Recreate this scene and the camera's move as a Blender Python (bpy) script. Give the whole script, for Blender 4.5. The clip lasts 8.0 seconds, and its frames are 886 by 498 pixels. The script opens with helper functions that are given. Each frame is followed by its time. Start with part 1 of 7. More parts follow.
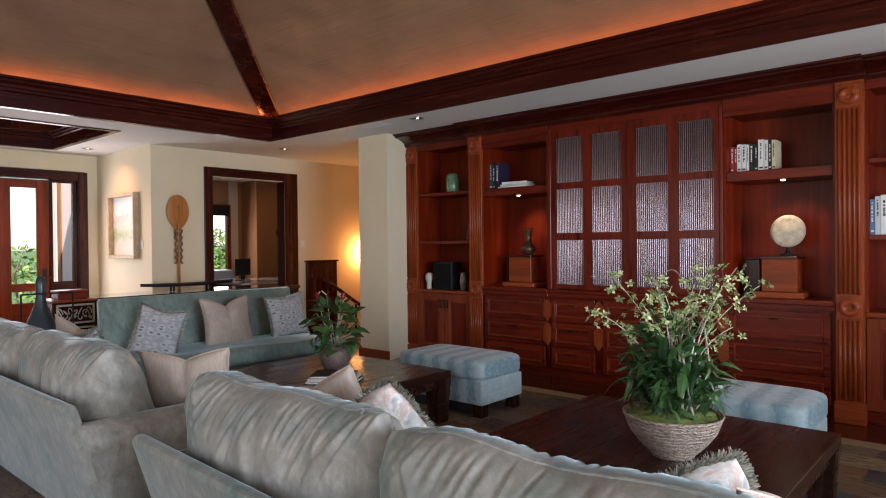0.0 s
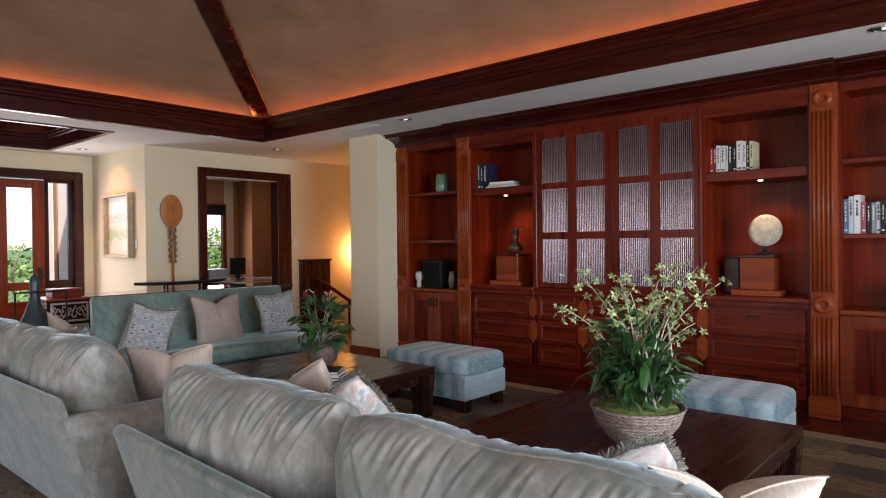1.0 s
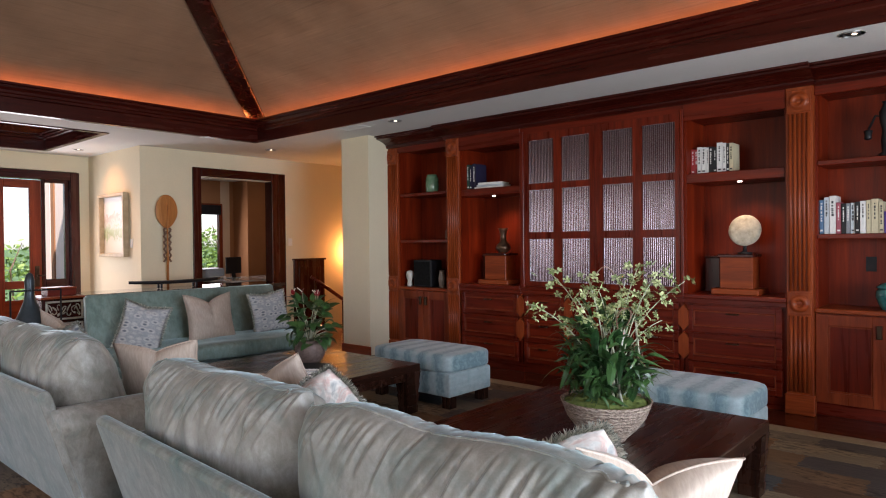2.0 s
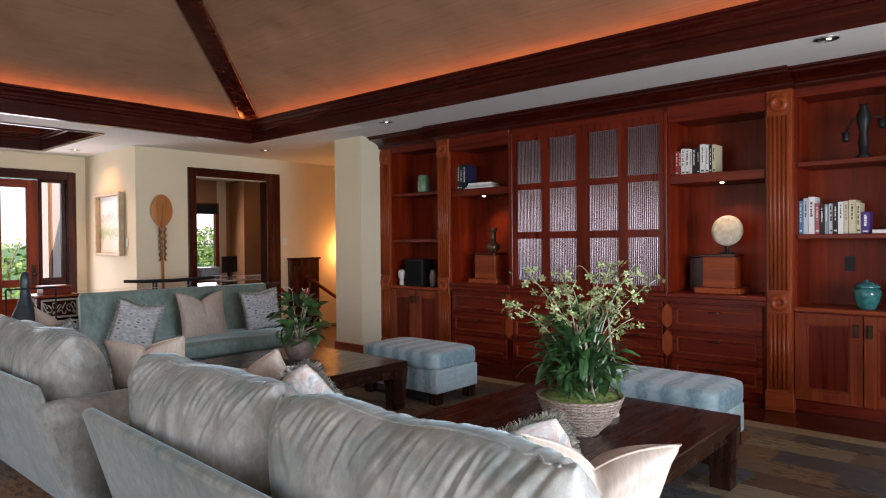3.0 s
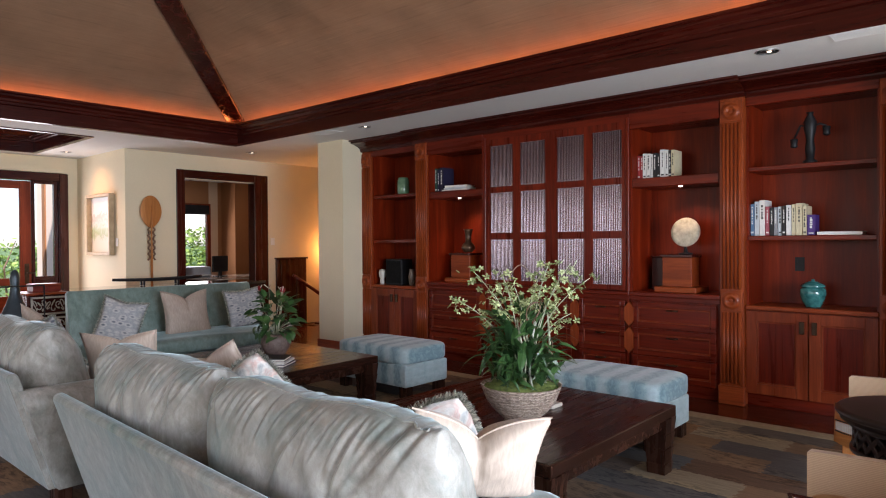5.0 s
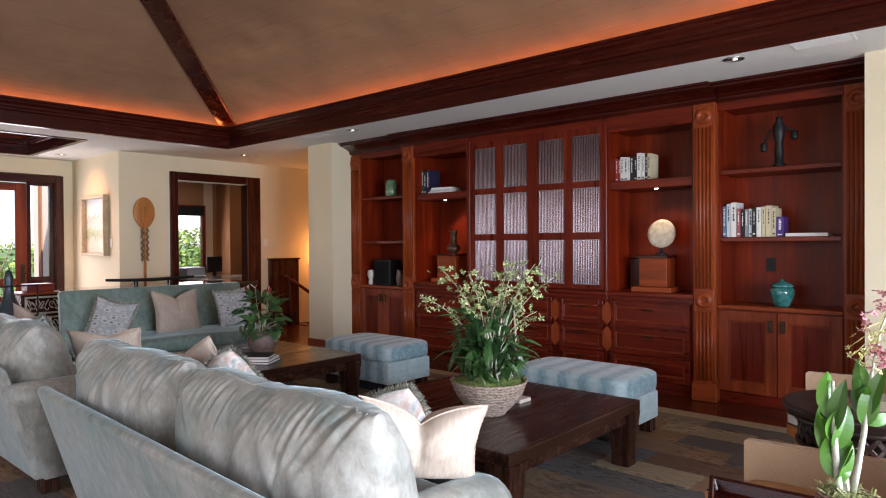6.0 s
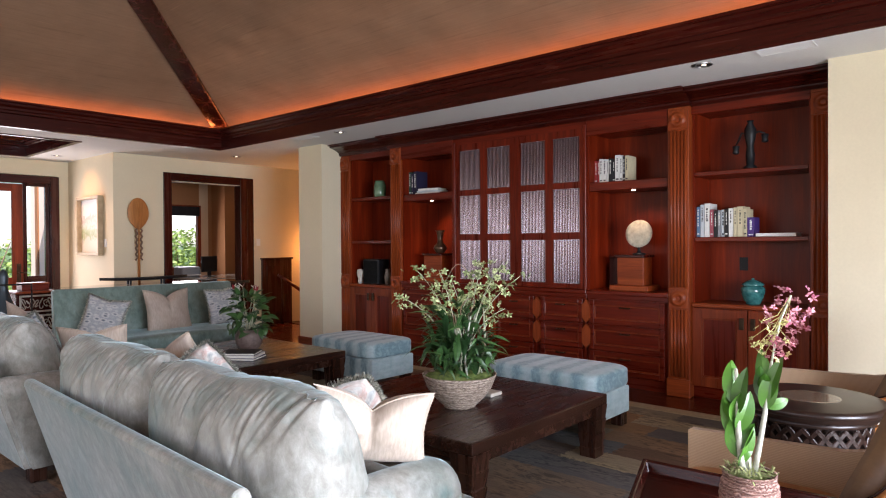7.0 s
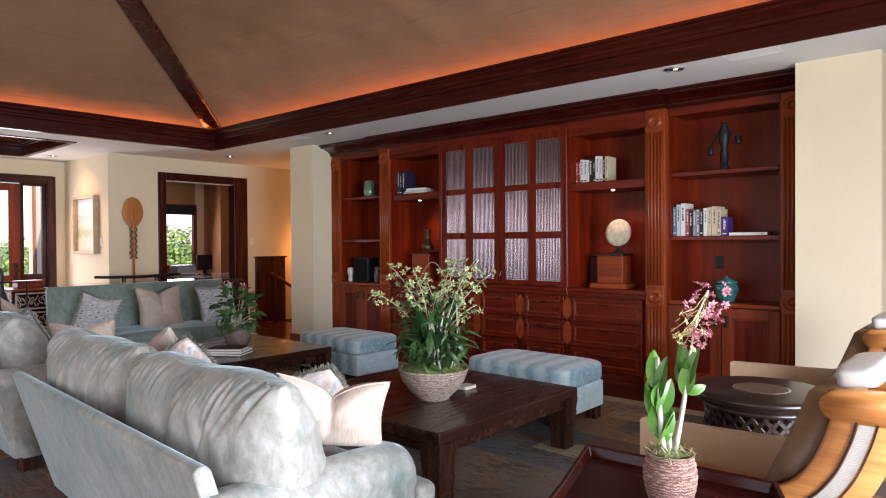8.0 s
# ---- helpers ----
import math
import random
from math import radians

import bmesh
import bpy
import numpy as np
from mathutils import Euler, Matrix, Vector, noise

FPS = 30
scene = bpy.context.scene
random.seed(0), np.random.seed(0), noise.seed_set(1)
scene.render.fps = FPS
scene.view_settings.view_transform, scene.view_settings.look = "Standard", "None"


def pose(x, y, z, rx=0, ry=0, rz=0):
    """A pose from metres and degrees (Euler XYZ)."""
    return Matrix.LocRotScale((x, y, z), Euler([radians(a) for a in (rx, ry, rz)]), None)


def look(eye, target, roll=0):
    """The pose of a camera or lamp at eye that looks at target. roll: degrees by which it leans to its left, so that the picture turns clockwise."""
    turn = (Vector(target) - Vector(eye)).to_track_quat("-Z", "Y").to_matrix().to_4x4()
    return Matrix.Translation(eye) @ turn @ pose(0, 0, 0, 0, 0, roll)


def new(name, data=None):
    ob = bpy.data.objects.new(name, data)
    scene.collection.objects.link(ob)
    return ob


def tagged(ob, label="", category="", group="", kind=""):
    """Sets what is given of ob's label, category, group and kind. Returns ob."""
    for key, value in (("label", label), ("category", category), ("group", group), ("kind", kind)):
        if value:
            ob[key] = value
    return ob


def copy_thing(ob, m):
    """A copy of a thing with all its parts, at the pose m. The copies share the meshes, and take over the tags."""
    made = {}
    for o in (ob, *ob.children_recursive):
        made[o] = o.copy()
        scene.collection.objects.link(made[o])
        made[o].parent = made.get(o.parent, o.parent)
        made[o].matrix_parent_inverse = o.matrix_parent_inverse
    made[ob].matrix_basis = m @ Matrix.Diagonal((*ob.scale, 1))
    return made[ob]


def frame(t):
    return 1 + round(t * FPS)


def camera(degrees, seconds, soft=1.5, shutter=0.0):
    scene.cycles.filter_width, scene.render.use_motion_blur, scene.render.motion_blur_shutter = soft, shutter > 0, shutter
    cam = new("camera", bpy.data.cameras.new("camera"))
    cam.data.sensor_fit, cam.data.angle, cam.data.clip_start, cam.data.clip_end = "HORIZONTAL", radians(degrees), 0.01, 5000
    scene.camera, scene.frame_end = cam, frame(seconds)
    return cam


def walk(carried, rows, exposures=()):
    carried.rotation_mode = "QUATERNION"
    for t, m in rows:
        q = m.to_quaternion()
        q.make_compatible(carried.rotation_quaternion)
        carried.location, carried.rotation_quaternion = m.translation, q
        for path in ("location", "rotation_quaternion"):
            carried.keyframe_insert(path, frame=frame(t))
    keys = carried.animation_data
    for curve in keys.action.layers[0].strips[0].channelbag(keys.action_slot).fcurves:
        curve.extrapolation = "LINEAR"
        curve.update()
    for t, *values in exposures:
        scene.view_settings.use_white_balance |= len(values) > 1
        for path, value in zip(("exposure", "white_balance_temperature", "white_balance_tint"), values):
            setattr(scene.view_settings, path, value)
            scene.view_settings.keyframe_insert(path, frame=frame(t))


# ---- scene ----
# camera: a slow slide along the room, parallel to the bookcase
cam = camera(68.5, 8.0, soft=1.1)
# seconds, x, y, z, yaw, pitch, roll
PATH = [
    (0, 0.0000, -0.0000, 1.4006, 41.331, -0.454, 0.598),
    (0.5, 0.0902, -0.0024, 1.4006, 41.334, -0.490, 0.675),
    (1, 0.1737, -0.0048, 1.4005, 41.316, -0.539, 0.626),
    (1.5, 0.2605, -0.0073, 1.4005, 41.334, -0.567, 0.611),
    (3, 0.4915, -0.0154, 1.4004, 41.329, -0.632, 0.515),
    (3.5, 0.5658, -0.0184, 1.4004, 41.341, -0.662, 0.485),
    (4, 0.6552, -0.0220, 1.4004, 41.324, -0.653, 0.427),
    (4.5, 0.7569, -0.0260, 1.4004, 41.337, -0.647, 0.401),
    (6, 1.1003, -0.0396, 1.4003, 41.349, -0.522, 0.378),
    (6.5, 1.2191, -0.0443, 1.4003, 41.374, -0.542, 0.375),
    (7, 1.3339, -0.0492, 1.4004, 41.375, -0.547, 0.378),
    (7.5, 1.4447, -0.0540, 1.4004, 41.408, -0.603, 0.328),
    (8, 1.5613, -0.0589, 1.4005, 41.432, -0.663, 0.360),
]
walk(cam, [(t, pose(x, y, z, 90 + pitch, roll, yaw)) for t, x, y, z, yaw, pitch, roll in PATH],
     [(0, 0.98, 6200, 23), (4, 1.05, 6200, 24), (6, 1.12, 6250, 25), (8, 1.18, 6300, 26)])

# ---- light and world ----
world = bpy.data.worlds.new("world")
scene.world = world
world.use_nodes = True
wn = world.node_tree
sky = wn.nodes.new("ShaderNodeTexSky")
sky.sky_type, sky.sun_disc = "NISHITA", False
sky.sun_elevation, sky.sun_rotation = radians(52), radians(115)
wn.nodes["Background"].inputs["Strength"].default_value = 0.15
wn.links.new(sky.outputs["Color"], wn.nodes["Background"].inputs["Color"])


def lamp(name, kind, m, energy, color, **more):
    data = bpy.data.lights.new(name, kind)
    data.energy, data.color = energy, color
    if kind == "AREA":
        data.shape, data.size, data.size_y = "RECTANGLE", more["w"], more["h"]
    if kind == "SPOT":
        data.spot_size, data.spot_blend = radians(more["angle"]), more.get("blend", 0.6)
    if kind in ("SPOT", "POINT"):
        data.shadow_soft_size = more.get("soft", 0.03)
    if kind == "SUN":
        data.angle = radians(0.5)
    ob = new(name, data)
    ob.matrix_world = m
    return ob


lamp("sun", "SUN", look((6, -3, 9), (0, 0, 0)), 4.5, (1.0, 0.95, 0.87))
# daylight in the window openings east and south
lamp("window_light_east", "AREA", look((3.98, 1.3, 1.2), (-1, -0.4, -0.2)), 330, (0.84, 0.96, 1.0), w=4.2, h=2.0)
lamp("window_light_south", "AREA", look((-2.4, -2.75, 1.3), (-3.0, 4, -0.9)), 45, (1.0, 0.92, 0.80), w=8.6, h=2.5)
# house lamps, plus area lamps added for daylight at garden doors and office window
lamp("niche_lamp_left", "SPOT", look((-4.06, 5.90, 1.905), (-3.98, 6.10, 1.0)), 6.5, (1.0, 0.70, 0.40), angle=115, blend=0.8)
lamp("niche_lamp_right", "SPOT", look((-1.44, 5.90, 1.885), (-1.38, 6.10, 1.0)), 4.5, (1.0, 0.70, 0.40), angle=115, blend=0.8)
lamp("picture_lamp", "SPOT", look((-9.30, 3.25, 2.71), (-9.25, 3.86, 1.75)), 15, (1.0, 0.42, 0.12), angle=95, blend=1.0)
lamp("sconce_lamp", "POINT", pose(-8.30, 7.45, 1.26), 15, (1.0, 0.38, 0.08), soft=0.08)
lamp("window_light_garden", "AREA", look((-10.05, 2.6, 1.3), (0, 3.0, 1.1)), 26, (1.0, 0.97, 0.92), w=1.7, h=2.1)
lamp("window_light_office", "AREA", look((-11.95, 6.55, 1.55), (-9, 6.6, 1.2)), 10, (1.0, 0.95, 0.88), w=0.95, h=1.2)
lamp("office_downlight", "SPOT", look((-10.4, 6.9, 2.70), (-11.0, 8.2, 0.8)), 7, (1.0, 0.62, 0.32), angle=130, blend=0.9)
lamp("hall_downlight", "SPOT", look((-7.60, 5.33, 2.72), (-7.75, 5.33, 0)), 8, (1.0, 0.66, 0.36), angle=120, blend=0.9)
lamp("garden_downlight", "SPOT", look((-9.41, 3.3, 2.72), (-9.0, 2.6, 0)), 28, (1.0, 0.70, 0.40), angle=130, blend=0.9)


# ---- materials ----
def nodes_of(name):
    m = bpy.data.materials.new(name)
    m.use_nodes = True
    return m, m.node_tree, m.node_tree.nodes["Principled BSDF"]


def make(t, kind, **values):
    n = t.nodes.new(kind)
    for k, v in values.items():
        n.inputs[k.replace("_", " ")].default_value = v
    return n


def coords(t, scale=(1, 1, 1), turn=(0, 0, 0)):
    c = t.nodes.new("ShaderNodeTexCoord")
    m = t.nodes.new("ShaderNodeMapping")
    m.inputs["Scale"].default_value = scale
    m.inputs["Rotation"].default_value = [radians(a) for a in turn]
    t.links.new(c.outputs["Object"], m.inputs["Vector"])
    return m.outputs["Vector"]


def ramp(t, fac, *stops):
    r = t.nodes.new("ShaderNodeValToRGB")
    els = r.color_ramp.elements
    while len(els) < len(stops):
        els.new(0.5)
    for e, (p, c) in zip(els, stops):
        e.position, e.color = p, (*c, 1)
    t.links.new(fac, r.inputs["Fac"])
    return r.outputs["Color"]


def mixed(t, a, b, fac, how="MIX"):
    m = t.nodes.new("ShaderNodeMix")
    m.data_type, m.blend_type = "RGBA", how
    for sock, v in ((m.inputs[0], fac), (m.inputs[6], a), (m.inputs[7], b)):
        if isinstance(v, bpy.types.NodeSocket):
            t.links.new(v, sock)
        else:
            sock.default_value = v if isinstance(v, (int, float)) else (*v, 1)
    return m.outputs[2]


def bump(t, b, height, strength, distance=0.01):
    n = t.nodes.new("ShaderNodeBump")
    n.inputs["Strength"].default_value, n.inputs["Distance"].default_value = strength, distance
    t.links.new(height, n.inputs["Height"])
    t.links.new(n.outputs["Normal"], b.inputs["Normal"])
    return n


def noisy(t, vec, scale, detail=4.0, rough=0.55, distort=0.0):
    n = make(t, "ShaderNodeTexNoise", Scale=scale, Detail=detail, Roughness=rough, Distortion=distort)
    t.links.new(vec, n.inputs["Vector"])
    return n.outputs["Fac"]


def plain(name, dark, light, rough=0.6, scale=6.0, strength=0.1, fine=120.0, metal=0.0, sheen=0.0, coat=0.0, spec=0.5):
    """Two tones by a coarse noise, relief by a fine one."""
    m, t, b = nodes_of(name)
    v = coords(t)
    n = noisy(t, v, scale)
    g = noisy(t, v, fine, 2.0)
    c = ramp(t, n, (0.3, dark), (0.7, light))
    t.links.new(mixed(t, c, ramp(t, g, (0.3, (0.75, 0.75, 0.75)), (0.7, (1, 1, 1))), 0.35, "MULTIPLY"), b.inputs["Base Color"])
    b.inputs["Roughness"].default_value, b.inputs["Metallic"].default_value = rough, metal
    b.inputs["Sheen Weight"].default_value, b.inputs["Coat Weight"].default_value = sheen, coat
    b.inputs["Specular IOR Level"].default_value = spec
    if strength:
        bump(t, b, g, strength, 0.004)
    return m


def wood(name, dark, mid, light, axis="x", rough=0.35, grain=1.0, coat=0.15, each=0.0):
    """Straight grain along one axis, with long figure and fine pores."""
    m, t, b = nodes_of(name)
    s = {"x": (0.9, 14, 14), "y": (14, 0.9, 14), "z": (14, 14, 0.9)}[axis]
    v = coords(t, [k * grain for k in s])
    if each:
        info = t.nodes.new("ShaderNodeObjectInfo")
        off = t.nodes.new("ShaderNodeVectorMath")
        off.operation = "ADD"
        t.links.new(v, off.inputs[0])
        t.links.new(info.outputs["Random"], off.inputs[1])
        sc = t.nodes.new("ShaderNodeVectorMath")
        sc.operation = "MULTIPLY"
        sc.inputs[1].default_value = (1.0, 1.0, 1.0)
        t.links.new(off.outputs[0], sc.inputs[0])
        v = sc.outputs[0]
    n = noisy(t, v, 1.2, 6, 0.6, 0.6)
    p = noisy(t, v, 9.0, 3, 0.6)
    c = ramp(t, n, (0.28, dark), (0.5, mid), (0.72, light))
    c = mixed(t, c, ramp(t, p, (0.35, (0.68, 0.66, 0.64)), (0.6, (1, 1, 1))), 0.6, "MULTIPLY")
    if each:
        c = mixed(t, c, ramp(t, info.outputs["Random"], (0, (0.8, 0.78, 0.76)), (1, (1.1, 1.08, 1.05))), each, "MULTIPLY")
    t.links.new(c, b.inputs["Base Color"])
    r = ramp(t, n, (0.3, (rough * 0.8,) * 3), (0.7, (rough * 1.25,) * 3))
    t.links.new(r, b.inputs["Roughness"])
    b.inputs["Coat Weight"].default_value, b.inputs["Coat Roughness"].default_value = coat, 0.25
    b.inputs["Specular IOR Level"].default_value = 0.22
    bump(t, b, p, 0.12, 0.002)
    return m


def velvet(name, a, b2, c2, streak=(2.4, 2.4, 2.0), flecks=0.5):
    """Crushed velvet: brushed patches of two tones, upright flecks where the pile lies flat, soft sheen."""
    m, t, b = nodes_of(name)
    n = noisy(t, coords(t, streak), 3.0, 4, 0.55, 0.6)
    w = noisy(t, coords(t), 2.2, 3, 0.5)
    g = noisy(t, coords(t), 260, 2)
    c = mixed(t, ramp(t, n, (0.28, a), (0.50, b2), (0.74, c2)), ramp(t, w, (0.30, a), (0.5, b2), (0.70, c2)), 0.45)
    c = mixed(t, c, ramp(t, g, (0.3, (0.8, 0.8, 0.8)), (0.7, (1, 1, 1))), 0.5, "MULTIPLY")
    t.links.new(c, b.inputs["Base Color"])
    fl = noisy(t, coords(t, (24, 24, 15)), 1.0, 5, 0.7, 0.4)
    c = mixed(t, c, ramp(t, fl, (0.33, (0.62, 0.60, 0.57)), (0.5, (1, 1, 1)), (0.66, (1.42, 1.44, 1.46))), flecks, "MULTIPLY")
    t.links.new(c, b.inputs["Base Color"])
    b.inputs["Roughness"].default_value = 0.42
    b.inputs["Sheen Weight"].default_value, b.inputs["Sheen Roughness"].default_value = 0.5, 0.28
    b.inputs["Sheen Tint"].default_value = (0.68, 0.93, 0.98, 1)
    b.inputs["Specular IOR Level"].default_value = 0.3
    bump(t, b, fl, 0.22, 0.004)
    return m


def plaster(name, color, dark):
    m, t, b = nodes_of(name)
    v = coords(t)
    n, g = noisy(t, v, 1.3, 5), noisy(t, v, 55, 4)
    t.links.new(mixed(t, ramp(t, n, (0.25, dark), (0.75, color)), ramp(t, g, (0.3, (0.93, 0.93, 0.92)), (0.7, (1, 1, 1))), 0.6, "MULTIPLY"), b.inputs["Base Color"])
    b.inputs["Roughness"].default_value = 0.85
    bump(t, b, g, 0.10, 0.004)
    return m


def emit(name, color, strength):
    m, t, b = nodes_of(name)
    b.inputs["Base Color"].default_value = (*color, 1)
    b.inputs["Emission Color"].default_value, b.inputs["Emission Strength"].default_value = (*color, 1), strength
    return m


def glassy(name, rough=0.0, tint=(1, 1, 1)):
    m, t, b = nodes_of(name)
    b.inputs["Base Color"].default_value = (*tint, 1)
    b.inputs["Roughness"].default_value, b.inputs["Transmission Weight"].default_value = rough, 1.0
    b.inputs["IOR"].default_value = 1.1
    return m


MAHOGANY = {a: wood("mahogany_" + a, (0.058, 0.0040, 0.0009), (0.117, 0.0090, 0.0017), (0.197, 0.0185, 0.0031), a, 0.30, 1.0, 0.15) for a in "xyz"}
CARVED = {a: wood("pilaster_wood_" + a, (0.165, 0.0265, 0.0055), (0.255, 0.044, 0.009), (0.345, 0.070, 0.0145), a, 0.36, 1.0, 0.05) for a in "xyz"}
BACKWOOD = wood("bookcase_back", (0.088, 0.0070, 0.0013), (0.158, 0.0140, 0.0023), (0.25, 0.0272, 0.0042), "z", 0.38, 0.55, 0.0)
DARKWOOD = {a: wood("dark_beam_" + a, (0.023, 0.0022, 0.0012), (0.041, 0.0042, 0.0021), (0.066, 0.0075, 0.0034), a, 0.25, 0.7, 0.3) for a in "xyz"}
ESPRESSO = {a: wood("espresso_" + a, (0.017, 0.0062, 0.0037), (0.032, 0.0115, 0.0066), (0.058, 0.0225, 0.0125), a, 0.26, 1.0, 0.35) for a in "xyz"}
HONEY = {a: wood("honey_" + a, (0.32, 0.115, 0.03), (0.46, 0.18, 0.05), (0.58, 0.26, 0.08), a, 0.33, 0.8) for a in "xyz"}
FLOORWOOD = wood("floor_wood", (0.060, 0.0088, 0.0036), (0.105, 0.0165, 0.006), (0.155, 0.030, 0.0105), "x", 0.18, 0.7, 0.3, 0.8)
DOORWOOD = {a: wood("door_wood_" + a, (0.1381, 0.0204, 0.00576), (0.2125, 0.034, 0.00864), (0.2975, 0.051, 0.01248), a, 0.34) for a in "xyz"}
LACQUER = wood("red_lacquer", (0.012, 0.0016, 0.0011), (0.022, 0.0027, 0.0016), (0.034, 0.0048, 0.0024), "x", 0.24, 0.7, 0.2)
WALL = plaster("wall_plaster", (0.75, 0.66, 0.475), (0.69, 0.605, 0.43))
SOFFIT = plaster("soffit_plaster", (0.80, 0.80, 0.765), (0.74, 0.74, 0.70))
TANWALL = plaster("office_wall", (0.36, 0.164, 0.062), (0.3, 0.1312, 0.0496))
VELVET = velvet("sage_velvet", (0.105, 0.162, 0.150), (0.245, 0.238, 0.208), (0.375, 0.376, 0.345), flecks=0.6)
VELVETB = velvet("sage_velvet_plain", (0.125, 0.19, 0.168), (0.18, 0.255, 0.228), (0.27, 0.345, 0.305))
CREAM = plain("cream_fabric", (0.60, 0.52, 0.45), (0.72, 0.64, 0.56), 0.8, 8, 0.25, 180, sheen=0.3)
BLACK = plain("black_object", (0.006, 0.006, 0.007), (0.015, 0.015, 0.017), 0.45, 8, 0.05, spec=0.3)
BRASS = plain("dark_bronze", (0.05, 0.03, 0.02), (0.10, 0.065, 0.04), 0.35, 20, 0.05, metal=1.0)
WHITE = plain("white_plastic", (0.78, 0.77, 0.73), (0.82, 0.81, 0.78), 0.5, 8, 0.03)
PAGES = plain("paper", (0.72, 0.69, 0.60), (0.80, 0.77, 0.70), 0.8, 40, 0.1)


def book_cloth(name, c):
    return plain(name, [k * 0.85 for k in c], c, 0.55, 20, 0.1)


def ceiling_cloth():
    """Woven grasscloth with long thin threads."""
    m, t, b = nodes_of("grasscloth")
    v = coords(t, (3, 3, 3))
    n = noisy(t, v, 0.8, 5)
    th = noisy(t, coords(t, (1.2, 60, 60)), 1.5, 4, 0.7)
    th2 = noisy(t, coords(t, (60, 1.2, 60)), 1.5, 4, 0.7)
    slub = noisy(t, coords(t, (0.9, 22, 22)), 1.6, 3, 0.6)
    slub2 = noisy(t, coords(t, (22, 0.9, 22)), 1.6, 3, 0.6)
    geo, axes, on_end = t.nodes.new("ShaderNodeNewGeometry"), t.nodes.new("ShaderNodeSeparateXYZ"), t.nodes.new("ShaderNodeMath")
    t.links.new(geo.outputs["Normal"], axes.inputs[0])
    square = t.nodes.new("ShaderNodeMath")
    square.operation, on_end.operation = "MULTIPLY", "GREATER_THAN"
    t.links.new(axes.outputs[0], square.inputs[0])
    t.links.new(axes.outputs[0], square.inputs[1])
    t.links.new(square.outputs[0], on_end.inputs[0])
    on_end.inputs[1].default_value = 0.04
    # the threads run along the eaves on each slope
    th, slub = mixed(t, th, th2, on_end.outputs[0]), mixed(t, slub, slub2, on_end.outputs[0])
    c = ramp(t, n, (0.25, (0.236, 0.154, 0.094)), (0.75, (0.318, 0.212, 0.133)))
    c = mixed(t, c, ramp(t, th, (0.35, (0.80, 0.78, 0.75)), (0.65, (1, 1, 1))), 0.5, "MULTIPLY")
    c = mixed(t, c, ramp(t, slub, (0.30, (0.72, 0.70, 0.68)), (0.42, (1, 1, 1)), (0.64, (1, 1, 1)), (0.72, (1.3, 1.28, 1.24))), 0.5, "MULTIPLY")
    t.links.new(c, b.inputs["Base Color"])
    b.inputs["Roughness"].default_value = 0.9
    bump(t, b, th, 0.35, 0.005)
    return m


GRASSCLOTH = ceiling_cloth()


def slat_cloth():
    """Polished split reed: long streaks along each stem."""
    m, t, b = nodes_of("reed")
    n = noisy(t, coords(t, (160, 160, 2.5)), 1.0, 3, 0.6)
    t.links.new(ramp(t, n, (0.3, (0.125, 0.086, 0.09)), (0.7, (0.235, 0.182, 0.20))), b.inputs["Base Color"])
    b.inputs["Roughness"].default_value, b.inputs["Metallic"].default_value = 0.21, 0.8
    b.inputs["Coat Weight"].default_value = 0.3
    return m


REED = slat_cloth()


def stripe_fabric(name, base, light, dark, period):
    """Broad woven stripes with soft ikat edges; every second stripe carries small leafy sprigs."""
    m, t, b = nodes_of(name)
    w = t.nodes.new("ShaderNodeTexWave")
    w.bands_direction = "X"
    w.inputs["Scale"].default_value, w.inputs["Distortion"].default_value = 0.314 / period, 1.6
    w.inputs["Detail"].default_value, w.inputs["Detail Scale"].default_value = 3, 9
    t.links.new(coords(t), w.inputs["Vector"])
    g = noisy(t, coords(t, (1, 1, 1)), 150, 3)
    d = noisy(t, coords(t, (30, 8, 30)), 1.0, 5, 0.7)
    sprig = noisy(t, coords(t, (34, 17, 17)), 1.0, 2, 0.5, 1.2)
    c = ramp(t, w.outputs["Fac"], (0.15, dark), (0.5, base), (0.85, light))
    marks = mixed(t, (1, 1, 1), ramp(t, sprig, (0.44, (1, 1, 1)), (0.54, (0.62, 0.70, 0.72))), ramp(t, w.outputs["Fac"], (0.3, (1, 1, 1)), (0.5, (0, 0, 0))))
    c = mixed(t, c, marks, 0.8, "MULTIPLY")
    c = mixed(t, c, ramp(t, d, (0.38, (0.80, 0.82, 0.83)), (0.62, (1.06, 1.06, 1.05))), 0.8, "MULTIPLY")
    c = mixed(t, c, ramp(t, g, (0.3, (0.8, 0.8, 0.8)), (0.7, (1, 1, 1))), 0.5, "MULTIPLY")
    t.links.new(c, b.inputs["Base Color"])
    b.inputs["Roughness"].default_value, b.inputs["Sheen Weight"].default_value = 0.7, 0.3
    bump(t, b, g, 0.25, 0.003)
    return m


BLUE = stripe_fabric("blue_stripe", (0.31, 0.445, 0.465), (0.40, 0.515, 0.53), (0.235, 0.365, 0.40), 0.17)


